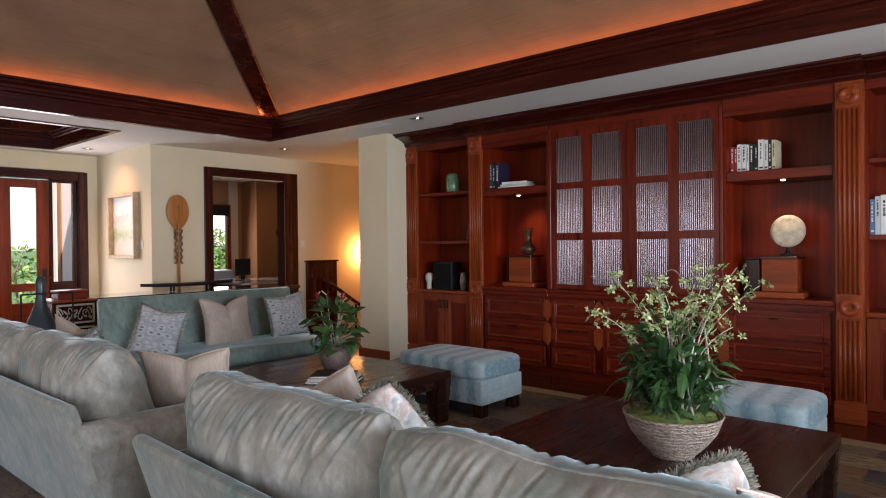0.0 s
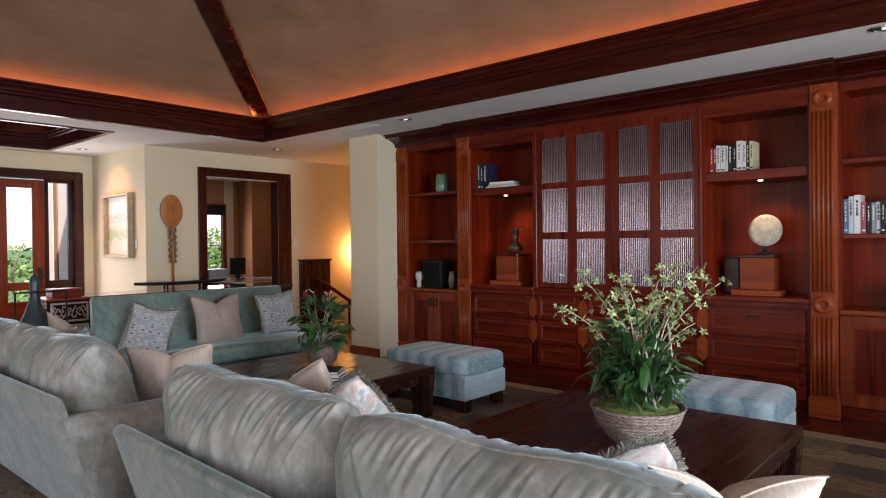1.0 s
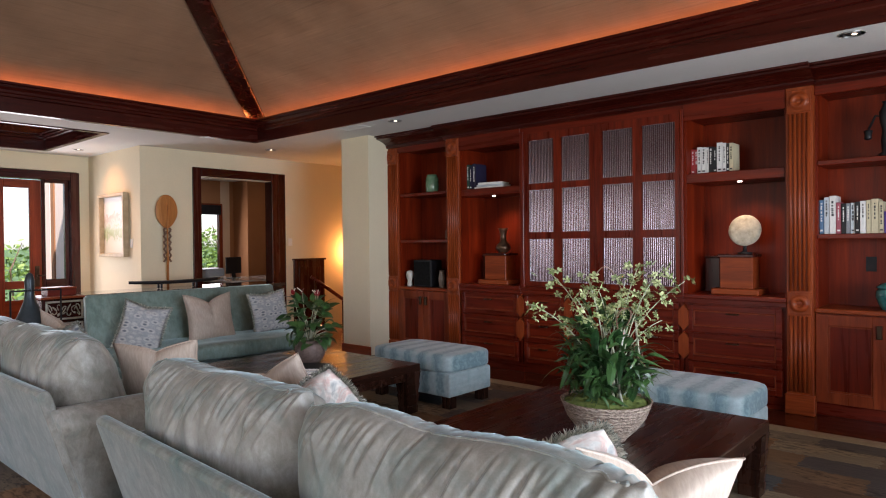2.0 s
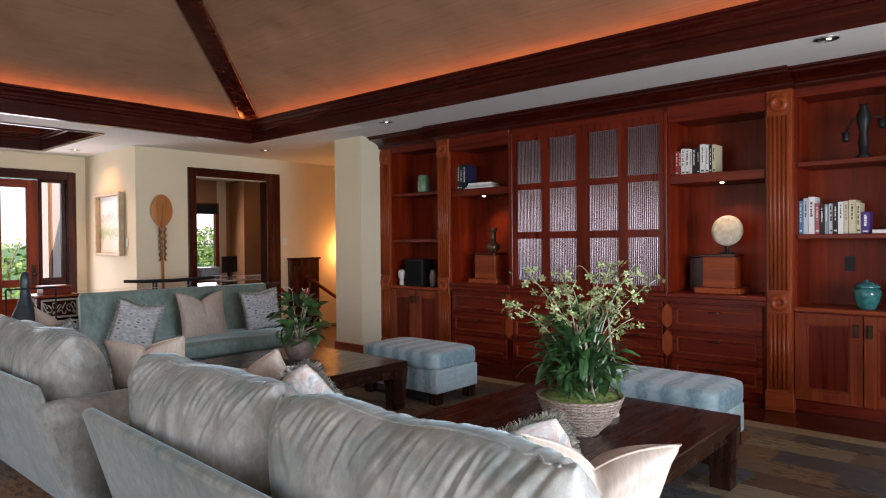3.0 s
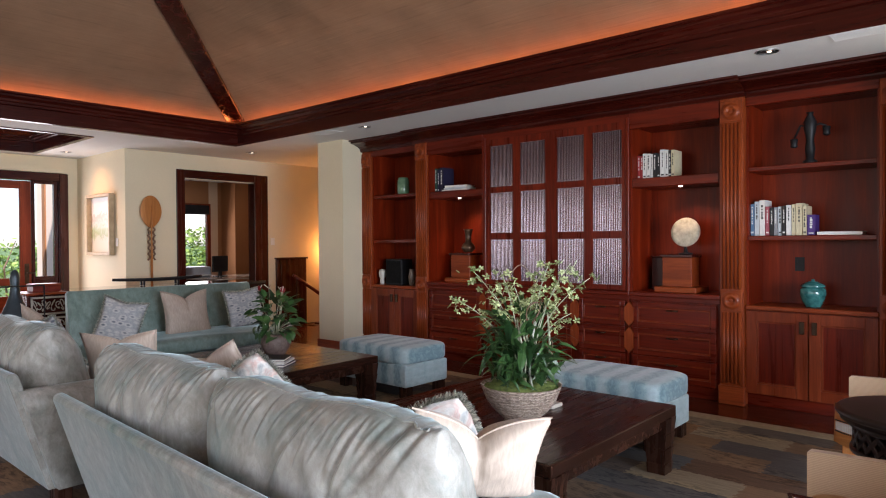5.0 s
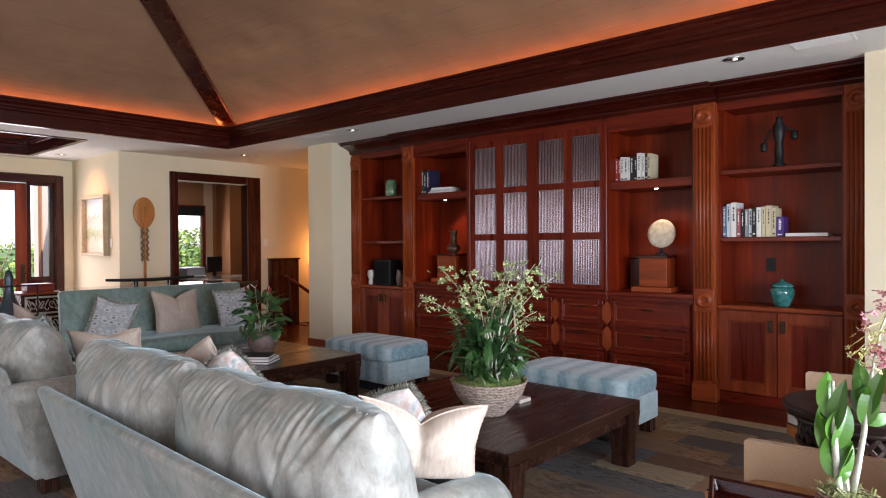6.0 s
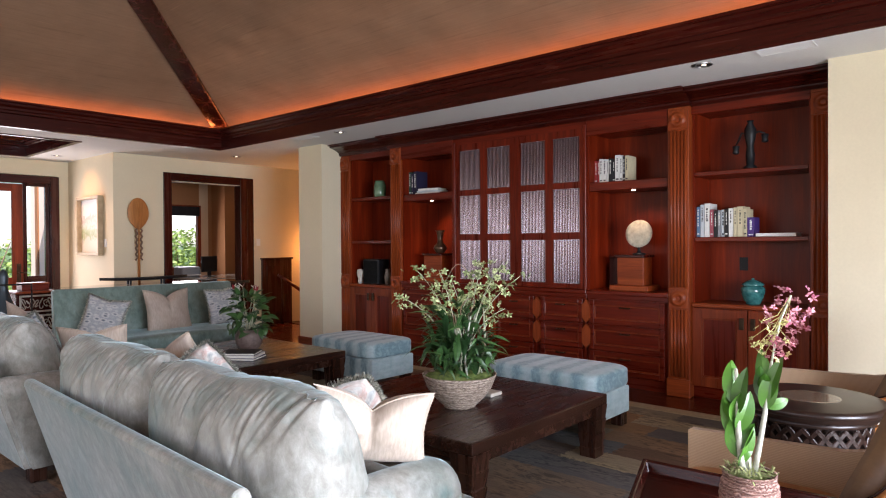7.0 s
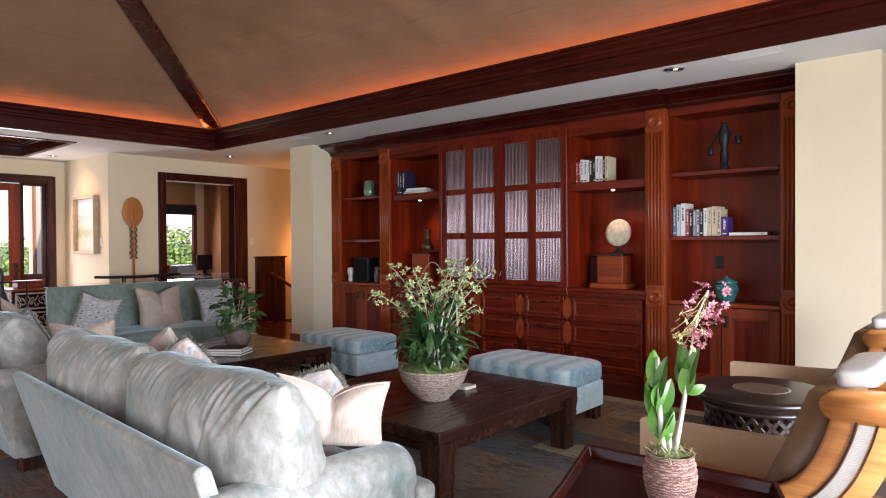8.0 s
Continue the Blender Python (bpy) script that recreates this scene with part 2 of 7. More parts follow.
# ---- mesh tools ----
def box(bm, x0, x1, y0, y1, z0, z1, bevel=0.0, seg=1):
    """A box added to bm, its edges eased by bevel metres."""
    made = bmesh.ops.create_cube(bm, size=1.0)["verts"]
    for v in made:
        v.co = Vector((x0 + (v.co.x + 0.5) * (x1 - x0), y0 + (v.co.y + 0.5) * (y1 - y0), z0 + (v.co.z + 0.5) * (z1 - z0)))
    if bevel:
        edges = list({e for v in made for e in v.link_edges})
        bmesh.ops.bevel(bm, geom=edges, offset=bevel, segments=seg, affect="EDGES", profile=0.5)
    return bm


def boxed(*args, **more):
    return box(bmesh.new(), *args, **more)


def part(name, bm, material, parent=None, label="", smooth=False, m=None):
    """Links bm as one mesh under a thing or a part."""
    mesh = bpy.data.meshes.new(name)
    if smooth:
        for f in bm.faces:
            f.smooth = True
    bm.to_mesh(mesh)
    bm.free()
    mesh.materials.append(material)
    ob = new(name, mesh)
    if parent:
        ob.parent = parent
    if m is not None:
        ob.matrix_basis = m
    if label:
        ob["label"] = label
    return ob


def again(ob, parent, m, name=None):
    """One more piece on the same mesh."""
    o = new(name or ob.name.split(".")[0], ob.data)
    o.parent = parent
    o.matrix_basis = m
    return o


def thing(name, label, category, m=None, group="", kind=""):
    e = new(name)
    e.empty_display_size = 0.1
    if m is not None:
        e.matrix_basis = m
    return tagged(e, label, category, group, kind)


def struct(name, bm, material, label, category="structure", smooth=False):
    return tagged(part(name, bm, material, None, "", smooth), label, category, "", "structure")


def lathe(profile, seg=32, bm=None, at=(0, 0, 0), cap=True):
    """A turned body from (radius, height) pairs, bottom to top."""
    bm = bm or bmesh.new()
    rings = []
    for r, z in profile:
        rings.append([bm.verts.new((at[0] + r * math.cos(2 * math.pi * k / seg), at[1] + r * math.sin(2 * math.pi * k / seg), at[2] + z)) for k in range(seg)])
    for a, b in zip(rings, rings[1:]):
        for k in range(seg):
            bm.faces.new((a[k], a[(k + 1) % seg], b[(k + 1) % seg], b[k]))
    if cap:
        bm.faces.new(list(reversed(rings[0])))
        bm.faces.new(rings[-1])
    return bm


def tube(points, radii, seg=8, bm=None):
    """A round, tapering rod along points."""
    bm = bm or bmesh.new()
    pts = [Vector(p) for p in points]
    rings = []
    for i, p in enumerate(pts):
        d = (pts[min(i + 1, len(pts) - 1)] - pts[max(i - 1, 0)]).normalized()
        q = d.to_track_quat("Z", "Y")
        r = radii[i] if isinstance(radii, (list, tuple)) else radii
        rings.append([bm.verts.new(p + q @ Vector((r * math.cos(2 * math.pi * k / seg), r * math.sin(2 * math.pi * k / seg), 0))) for k in range(seg)])
    for a, b in zip(rings, rings[1:]):
        for k in range(seg):
            bm.faces.new((a[k], a[(k + 1) % seg], b[(k + 1) % seg], b[k]))
    bm.faces.new(list(reversed(rings[0])))
    bm.faces.new(rings[-1])
    return bm


def extrude_profile(outline, x0, x1, axis="x"):
    """A closed outline swept straight. axis x: (y, z) pairs; axis y: (x, z) pairs; axis z: (x, y) pairs."""
    bm = bmesh.new()
    put = {"x": lambda a, p: (a, p[0], p[1]), "y": lambda a, p: (p[0], a, p[1]), "z": lambda a, p: (p[0], p[1], a)}[axis]
    a = [bm.verts.new(put(x0, p)) for p in outline]
    b = [bm.verts.new(put(x1, p)) for p in outline]
    n = len(outline)
    for k in range(n):
        bm.faces.new((a[k], a[(k + 1) % n], b[(k + 1) % n], b[k]))
    bm.faces.new(a)
    bm.faces.new(b)
    bmesh.ops.recalc_face_normals(bm, faces=bm.faces[:])
    return bm


# ---- the room ----
H = 2.74           # soffit
XW, XD = -8.45, -10.2   # office wall, garden door wall
XE, YS = 4.05, -2.85    # east and south window walls
YB = 5.80          # bookcase front
YN = 6.35          # wall behind the bookcase

struct("floor", boxed(-14, 5, -4, 10, -0.2, -0.012), FLOORWOOD, "polished dark red wooden plank floor", "floor")


def wall(name, *boxes, material=None, label="cream plaster wall"):
    bm = bmesh.new()
    for b in boxes:
        box(bm, *b)
    return struct(name, bm, material or WALL, label, "wall")


# west wall of the room with the office doorway
wall("wall_west", (XW - 0.16, XW, 3.86, 4.70, 0, H), (XW - 0.16, XW, 5.92, 9.2, 0, H), (XW - 0.16, XW, 4.70, 5.92, 2.38, H))
wall("wall_picture", (XD - 0.2, XW - 0.16, 3.86, 4.02, 0, H))
# garden door wall
wall("wall_garden", (XD - 0.2, XD, 3.70, 3.86, 0, H), (XD - 0.2, XD, -4, 3.70, 2.50, H), (XD - 0.2, XD, -4, 0.6, 0, 2.5))
wall("wall_hall", (-8.6, -6.2, 9.2, 9.36, 0, H))
wall("wall_hall_side", (-6.36, -6.2, 6.0, 9.2, 0, H))
wall("wall_north", (-6.2, 0.30, YN, YN + 0.15, 0, H), (0.84, XE + 0.1, 6.55, 6.7, 0, H))
wall("column_left", (-6.2, -5.69, 5.46, YN, 0, H), label="cream plaster pier beside the bookcase")
wall("column_right", (0.29, 0.84, 5.45, 6.7, 0, H), label="cream plaster pier beside the bookcase")
# window walls behind and beside the camera
wall("wall_east", (XE, XE + 0.15, -3, -1.7, 0, H), (XE, XE + 0.15, 3.5, 6.7, 0, H), (XE, XE + 0.15, -1.7, 3.5, 2.45, H), (XE, XE + 0.15, -1.7, 3.5, 0, 0.12))
wall("wall_south", (-10.4, -5.6, YS - 0.15, YS, 0, H), (3.2, XE + 0.15, YS - 0.15, YS, 0, H), (-5.6, 3.2, YS - 0.15, YS, 2.5, H), (-5.6, 3.2, YS - 0.15, YS, 0, 0.12))

# soffit ring round the raised ceiling, with the small coffer in the west
TX0, TX1, TY0, TY1 = -7.1, 2.7, -1.5, 4.8
CX0, CX1, CY0, CY1 = -9.75, -7.79, 0.2, 3.12
bm = bmesh.new()
box(bm, XW - 0.16, XE + 0.2, TY1 + 0.008, 9.4, H, H + 0.12)
box(bm, TX1 + 0.04, XE + 0.2, -3, TY1 + 0.008, H, H + 0.12)
box(bm, -10.5, TX1 + 0.04, -3, TY0 - 0.04, H, H + 0.12)
box(bm, CX1 + 0.04, TX0 - 0.04, TY0 - 0.04, TY1 + 0.008, H, H + 0.12)
box(bm, -10.5, CX0 - 0.04, TY0 - 0.04, TY1 + 0.008, H, H + 0.12)
box(bm, CX0 - 0.04, CX1 + 0.04, CY1 + 0.04, TY1 + 0.008, H, H + 0.12)
box(bm, CX0 - 0.04, CX1 + 0.04, TY0 - 0.04, CY0 - 0.04, H, H + 0.12)
struct("ceiling_soffit", bm, SOFFIT, "pale painted flat ceiling soffit", "ceiling")


def fascia(inner, depth, z0, lip=0.07):
    """Moulded dark beam round an opening: stepped bands, seen from inside."""
    x0, x1, y0, y1 = inner
    prof = [(0.0, z0 - 0.012), (0.0, z0 + 0.13), (-0.018, z0 + 0.14), (-0.018, z0 + 0.165), (-0.03, z0 + 0.175), (-0.03, z0 + 0.20), (-0.055, z0 + 0.225),
            (-0.055, z0 + depth - 0.03), (-0.075, z0 + depth - 0.02), (-0.075, z0 + depth), (0.07, z0 + depth), (0.07, z0 - 0.012)]
    bm = bmesh.new()
    rings = []
    for sx, sy in ((0, 0), (1, 0), (1, 1), (0, 1)):
        cx, cy = (x1 if sx else x0), (y1 if sy else y0)
        rings.append([bm.verts.new((cx + (o if sx else -o), cy + (min(o, lip) if sy else max(-o, -lip)), z)) for o, z in prof])
    for i, (a, b) in enumerate(zip(rings, rings[1:] + rings[:1])):
        for k in range(len(prof)):
            j = (k + 1) % len(prof)
            bm.faces.new((a[k], a[j], b[j], b[k])).material_index = i % 2
    bmesh.ops.recalc_face_normals(bm, faces=bm.faces[:])
    return bm


struct("ceiling_beam", fascia((TX0, TX1, TY0, TY1), 0.275, H, 0.012), DARKWOOD["x"], "dark stained moulded wooden beam edging the raised ceiling", "beam").data.materials.append(DARKWOOD["y"])
struct("coffer_beam", fascia((CX0, CX1, CY0, CY1), 0.22, H), DARKWOOD["x"], "dark stained wooden beam edging the small coffer", "beam").data.materials.append(DARKWOOD["y"])
struct("coffer_lid", boxed(CX0 - 0.2, CX1 + 0.2, CY0 - 0.2, CY1 + 0.2, H + 0.36, H + 0.42), DARKWOOD["y"], "dark red wooden coffer panel", "ceiling")
bm = bmesh.new()
for a in (CX0 - 0.2, CX1 + 0.1):
    box(bm, a, a + 0.1, CY0 - 0.2, CY1 + 0.2, H + 0.12, H + 0.36)
for a in (CY0 - 0.2, CY1 + 0.1):
    box(bm, CX0 - 0.1, CX1 + 0.1, a, a + 0.1, H + 0.12, H + 0.36)
struct("coffer_side", bm, DARKWOOD["x"], "dark wooden sides of the coffer", "ceiling")

# hipped ceiling above the cove
OFF, Z0, SLOPE = 0.30, 3.01, 0.375
hx0, hx1, hy0, hy1 = TX0 - OFF, TX1 + OFF, TY0 - OFF, TY1 + OFF
half = (hy1 - hy0) / 2
zr, ym = Z0 + SLOPE * half, (hy0 + hy1) / 2
bm = bmesh.new()
c = [bm.verts.new(p) for p in ((hx0, hy0, Z0), (hx1, hy0, Z0), (hx1, hy1, Z0), (hx0, hy1, Z0), (hx0 + half, ym, zr), (hx1 - half, ym, zr))]
for f in ((0, 1, 5, 4), (1, 2, 5), (2, 3, 4, 5), (3, 0, 4)):
    bm.faces.new([c[k] for k in f])
bmesh.ops.solidify(bm, geom=bm.faces[:], thickness=-0.08)
struct("ceiling_vault", bm, GRASSCLOTH, "hipped ceiling lined with tan woven grasscloth", "ceiling")
bm = bmesh.new()
for a, b in (((hx0, hy0), (hx0 + half, ym)), ((hx0, hy1), (hx0 + half, ym)), ((hx1, hy0), (hx1 - half, ym)), ((hx1, hy1), (hx1 - half, ym))):
    p, q = Vector((*a, Z0)), Vector((*b, zr))
    d = (q - p).normalized()
    side = d.cross(Vector((0, 0, 1))).normalized()
    up = side.cross(d)
    r = [[bm.verts.new(e + side * s + up * u) for s, u in ((-0.085, 0.03), (-0.085, -0.052), (-0.078, -0.06), (0.138, -0.06), (0.145, -0.052), (0.145, 0.03))] for e in (p, q)]
    for k in range(6):
        bm.faces.new((r[0][k], r[0][(k + 1) % 6], r[1][(k + 1) % 6], r[1][k]))
    bm.faces.new(r[0])
    bm.faces.new(list(reversed(r[1])))
bmesh.ops.recalc_face_normals(bm, faces=bm.faces[:])
struct("ceiling_rib", bm, DARKWOOD["z"], "dark stained wooden hip ribs of the ceiling", "beam")
# cove: ledge and the warm light strip hidden behind the beam
COVE = emit("cove_glow", (1.0, 0.26, 0.055), 13.0)
bm = bmesh.new()
box(bm, hx0, hx1, TY1 + 0.07, hy1, H + 0.12, H + 0.14)
box(bm, hx0, hx1, hy0, TY0 - 0.07, H + 0.12, H + 0.14)
box(bm, hx0, TX0 - 0.07, TY0, TY1, H + 0.12, H + 0.14)
box(bm, TX1 + 0.07, hx1, TY0, TY1, H + 0.12, H + 0.14)
box(bm, hx0 - 0.04, hx1 + 0.04, hy1, hy1 + 0.04, H + 0.12, Z0 + 0.06)
box(bm, hx0 - 0.04, hx1 + 0.04, hy0 - 0.04, hy0, H + 0.12, Z0 + 0.06)
box(bm, hx0 - 0.04, hx0, hy0, hy1, H + 0.12, Z0 + 0.06)
box(bm, hx1, hx1 + 0.04, hy0, hy1, H + 0.12, Z0 + 0.06)
struct("cove_ledge", bm, SOFFIT, "painted cove ledge behind the beam", "ceiling")
for name, b in (("cove_light_north", (TX0, TX1, TY1 + 0.22, TY1 + 0.27, 2.885, 2.90)), ("cove_light_west", (TX0 - 0.27, TX0 - 0.22, TY0, TY1, 2.885, 2.90)),
                ("cove_light_south", (TX0, TX1, TY0 - 0.27, TY0 - 0.22, 2.885, 2.90)), ("cove_light_east", (TX1 + 0.22, TX1 + 0.27, TY0, TY1, 2.885, 2.90))):
    tagged(part("cove_light", boxed(*b), COVE), "warm orange strip light in the ceiling cove", "light", "cove lights")

tagged(part("cove_light", boxed(CX0 - 0.14, CX0 - 0.11, CY0, CY1, 2.985, 3.0), COVE), "warm orange strip light in the ceiling cove", "light", "cove lights")
tagged(part("cove_light", boxed(CX0, CX1, CY1 + 0.09, CY1 + 0.12, 2.985, 3.0), COVE), "warm orange strip light in the ceiling cove", "light", "cove lights")

# baseboards
bm = bmesh.new()
box(bm, -6.22, -5.67, 5.44, 5.46, 0, 0.11, 0.004)
box(bm, XW, XW + 0.018, 3.84, 4.6, 0, 0.11, 0.004)
box(bm, -10.2, XW, 3.84, 3.86, 0, 0.11, 0.004)
box(bm, 0.27, 0.86, 5.43, 5.45, 0, 0.11, 0.004)
struct("baseboard", bm, CARVED["x"], "brown wooden baseboard", "baseboard")


def casing(name, x, y0, y1, top, w, label, mat):
    """Door lining and casing in a wall that faces +x."""
    e = thing(name, label, "door frame", None, "", "structure")
    for k, b in enumerate(((x - 0.17, x + 0.03, y0 - w, y0, 0, top + w), (x - 0.17, x + 0.03, y1, y1 + w, 0, top + w), (x - 0.17, x + 0.03, y0, y1, top, top + w))):
        part("jamb" if k < 2 else "head", boxed(*b, bevel=0.006), mat["z" if k < 2 else "y"], e)
    part("outer_jamb", boxed(x - 0.002, x + 0.022, y1 + w + 0.002, y1 + w + 0.128, 0, top + w, bevel=0.004), mat["z"], e)
    return e


casing("door_1", XW, 4.72, 5.90, 2.385, 0.125, "wide cased opening in dark red wood", DARKWOOD)


# ---- the bookcase wall ----
DOORFRAME = wood("door_frame_wood", (0.13, 0.020, 0.005), (0.20, 0.033, 0.0085), (0.285, 0.056, 0.0145), "z", 0.33, 1.0, 0.1)
YBK = 6.22   # inner back of the shelves
YC = 5.745    # front of the projecting middle part


def rosette(parent, x, y, z, r=0.074):
    """A turned ring with a sunk eye on a square block."""
    bm = boxed(x - 0.088, x + 0.088, y - 0.008, y + 0.01, z - 0.088, z + 0.088, bevel=0.004)
    block = part("rosette_block", bm, CARVED["z"], parent)
    bm = bmesh.new()
    prof = [(0.001, 0.001), (r * 0.20, 0.001), (r * 0.26, -0.001), (r * 0.34, 0.006), (r * 0.46, 0.015), (r * 0.62, 0.019), (r * 0.78, 0.016), (r * 0.90, 0.006), (r * 0.94, 0.003), (r, 0.006), (r, -0.004)]
    lathe(prof, 32, bm, cap=False)
    bmesh.ops.transform(bm, matrix=Matrix.Translation((x, y - 0.010, z)) @ Matrix.Rotation(radians(90), 4, "X"), verts=bm.verts[:])
    bmesh.ops.recalc_face_normals(bm, faces=bm.faces[:])
    part("rosette", bm, CARVED["x"], block, "turned wooden rosette", True)


def pilaster(parent, x0, x1, y, lower, upper):
    """Fluted pilaster with a plinth and two rosettes."""
    p = part("pilaster", boxed(x0, x1, y, YBK, 0.0, 2.62, bevel=0.004), CARVED["z"], parent, "fluted lighter brown pilaster")
    part("plinth", boxed(x0 - 0.012, x1 + 0.012, y - 0.02, y + 0.03, 0.0, 0.16, bevel=0.006), CARVED["x"], p)
    n, w = 5, (x1 - x0 - 0.03) / 5
    for z0, z1 in ((0.18, lower - 0.10), (lower + 0.10, upper - 0.10)):
        for k in range(n):
            bm = bmesh.new()
            xc = x0 + 0.015 + (k + 0.5) * w
            prev = [bm.verts.new((xc + w * 0.40 * math.cos(math.pi * j / 6), y - 0.014 * math.sin(math.pi * j / 6), z0)) for j in range(7)]
            nxt = [bm.verts.new((v.co.x, v.co.y, z1)) for v in prev]
            for j in range(6):
                bm.faces.new((prev[j], nxt[j], nxt[j + 1], prev[j + 1]))
            bm.faces.new(prev)
            bm.faces.new(list(reversed(nxt)))
            part("reed", bm, CARVED["z"], p, "", True)
    xm = (x0 + x1) / 2
    rosette(parent, xm, y - 0.006, lower)
    rosette(parent, xm, y - 0.006, upper)


def panel_front(parent, name, x0, x1, z0, z1, y, rail=0.055, mat="z", label=""):
    """A framed front: rails and stiles round a recessed, raised-edge panel."""
    f = bmesh.new()
    box(f, x0, x0 + rail, y - 0.02, y, z0, z1, 0.003)
    box(f, x1 - rail, x1, y - 0.02, y, z0, z1, 0.003)
    box(f, x0 + rail, x1 - rail, y - 0.02, y, z0, z0 + rail, 0.003)
    box(f, x0 + rail, x1 - rail, y - 0.02, y, z1 - rail, z1, 0.003)
    d = part(name, f, DOORFRAME if name == "door" else MAHOGANY[mat], parent, label)
    part("panel", boxed(x0 + rail, x1 - rail, y - 0.006, y + 0.004, z0 + rail, z1 - rail, bevel=0.004), MAHOGANY[mat], d)
    b = bmesh.new()
    e = 0.014
    a0, a1, c0, c1 = x0 + rail, x1 - rail, z0 + rail, z1 - rail
    for q in ((a0, a1, c0, c0 + e), (a0, a1, c1 - e, c1), (a0, a0 + e, c0, c1), (a1 - e, a1, c0, c1)):
        box(b, q[0], q[1], y - 0.014, y - 0.004, q[2], q[3], 0.003)
    part("bead", b, DOORFRAME, d)
    return d


def bar_handle(parent, x, y, z, upright=False, length=0.10):
    s = length / 2
    pts = [(x - s, y, z), (x - s, y - 0.025, z), (x + s, y - 0.025, z), (x + s, y, z)]
    if upright:
        plate = part("handle", boxed(x - 0.018, x + 0.018, y - 0.022, y, z - s, z + s, bevel=0.004), BRASS, parent, "dark bronze pull plate")
        return plate
    part("handle", tube(pts, 0.007, 6), BRASS, parent, "dark bronze handle", True)


def shelf(parent, x0, x1, z, y=None, thick=0.038, name="shelf", mat=None):
    return part(name, boxed(x0, x1, (y or YB) + 0.02, YBK, z - thick, z, bevel=0.004), mat or MAHOGANY["x"], parent)


def carcass(parent, x0, x1, y, top, base=0.10):
    part("back", boxed(x0, x1, YBK, YBK + 0.03, base, 2.62), BACKWOOD, parent)
    part("top_rail", boxed(x0, x1, y, y + 0.03, top, 2.62, bevel=0.004), MAHOGANY["x"], parent)
    part("roof", boxed(x0, x1, y + 0.03, YBK, top + 0.02, top + 0.05), MAHOGANY["x"], parent)
    part("toe_kick", boxed(x0, x1, y + 0.05, y + 0.07, 0, base), MAHOGANY["x"], parent)
    part("side", boxed(x0, x0 + 0.018, y + 0.03, YBK, base, top + 0.02), BACKWOOD, parent)
    part("side", boxed(x1 - 0.018, x1, y + 0.03, YBK, base, top + 0.02), BACKWOOD, parent)


def shelf_unit(x0, x1, pils, label):
    u = thing("bookcase_unit", label, "bookcase", None, "built-in bookcase")
    carcass(u, x0, x1, YB, 2.53)
    for p in pils:
        pilaster(u, *p, YB - (0.06 if p[0] > -4.8 and p[0] < -0.9 else 0.0), 0.885, 2.49)
    part("counter", boxed(x0, x1, YB - 0.015, YBK, 0.815, 0.85, bevel=0.006), CARVED["x"], u)
    for z in (1.435, 2.015):
        shelf(u, x0 + 0.018, x1 - 0.018, z)
    xm = (x0 + x1) / 2
    part("cabinet_body", boxed(x0 + 0.018, x1 - 0.018, YB + 0.03, YBK, 0.10, 0.815), MAHOGANY["z"], u)
    for a, b, hx in ((x0, xm, xm - 0.045), (xm, x1, xm + 0.045)):
        d = panel_front(u, "door", a + 0.004, b - 0.004, 0.11, 0.805, YB + 0.012, 0.085, "z", "framed cabinet door with a darker panel")
        bar_handle(d, hx, YB - 0.008, 0.69, True)
    return u


def niche_unit(x0, x1, shelf_z, label, lip):
    u = thing("bookcase_unit", label, "bookcase", None, "built-in bookcase")
    carcass(u, x0, x1, YC, 2.45)
    part("shelf", boxed(x0 + 0.018, x1 - 0.018, YC + 0.03, YBK, shelf_z - 0.085, shelf_z, bevel=0.005), MAHOGANY["x"], u, "thick shelf holding a small spotlight")
    bm = lathe([(0.016, -0.003), (0.02, 0.002), (0.016, 0.004)], 20, None, ((x0 + x1) / 2 + lip, 5.88, shelf_z - 0.089))
    part("spotlight", bm, emit("puck_light", (1.0, 0.86, 0.62), 4.0), u, "small lit spotlight")
    part("counter", boxed(x0, x1, YC - 0.02, YBK, 0.885, 0.925, bevel=0.006), MAHOGANY["x"], u)
    drawers(u, x0, x1)
    return u


def drawers(u, x0, x1):
    part("cabinet_body", boxed(x0 + 0.018, x1 - 0.018, YC + 0.03, YBK, 0.10, 0.885), MAHOGANY["z"], u)
    part("frieze", boxed(x0, x1, YC - 0.004, YC + 0.02, 0.845, 0.885, bevel=0.004), MAHOGANY["x"], u)
    for z0, z1 in ((0.12, 0.33), (0.345, 0.585), (0.60, 0.83)):
        d = panel_front(u, "drawer", x0 + 0.035, x1 - 0.035, z0, z1, YC + 0.008, 0.045, "x")
        bar_handle(d, (x0 + x1) / 2, YC - 0.012, (z0 + z1) / 2 + 0.05, False, 0.09)


shelf_unit(-5.52, -4.66, [(-5.72, -5.52), (-4.66, -4.47)], "mahogany bookcase bay with two shelves and cupboard doors")
shelf_unit(-0.85, 0.10, [(-1.04, -0.85), (0.10, 0.285)], "mahogany bookcase bay with books, jar and cupboard doors")
niche_unit(-4.47, -3.62, 2.005, "mahogany display niche with a lit shelf over drawers", -0.02)
niche_unit(-1.87, -1.04, 1.985, "mahogany display niche with a lit shelf over drawers", 0.02)


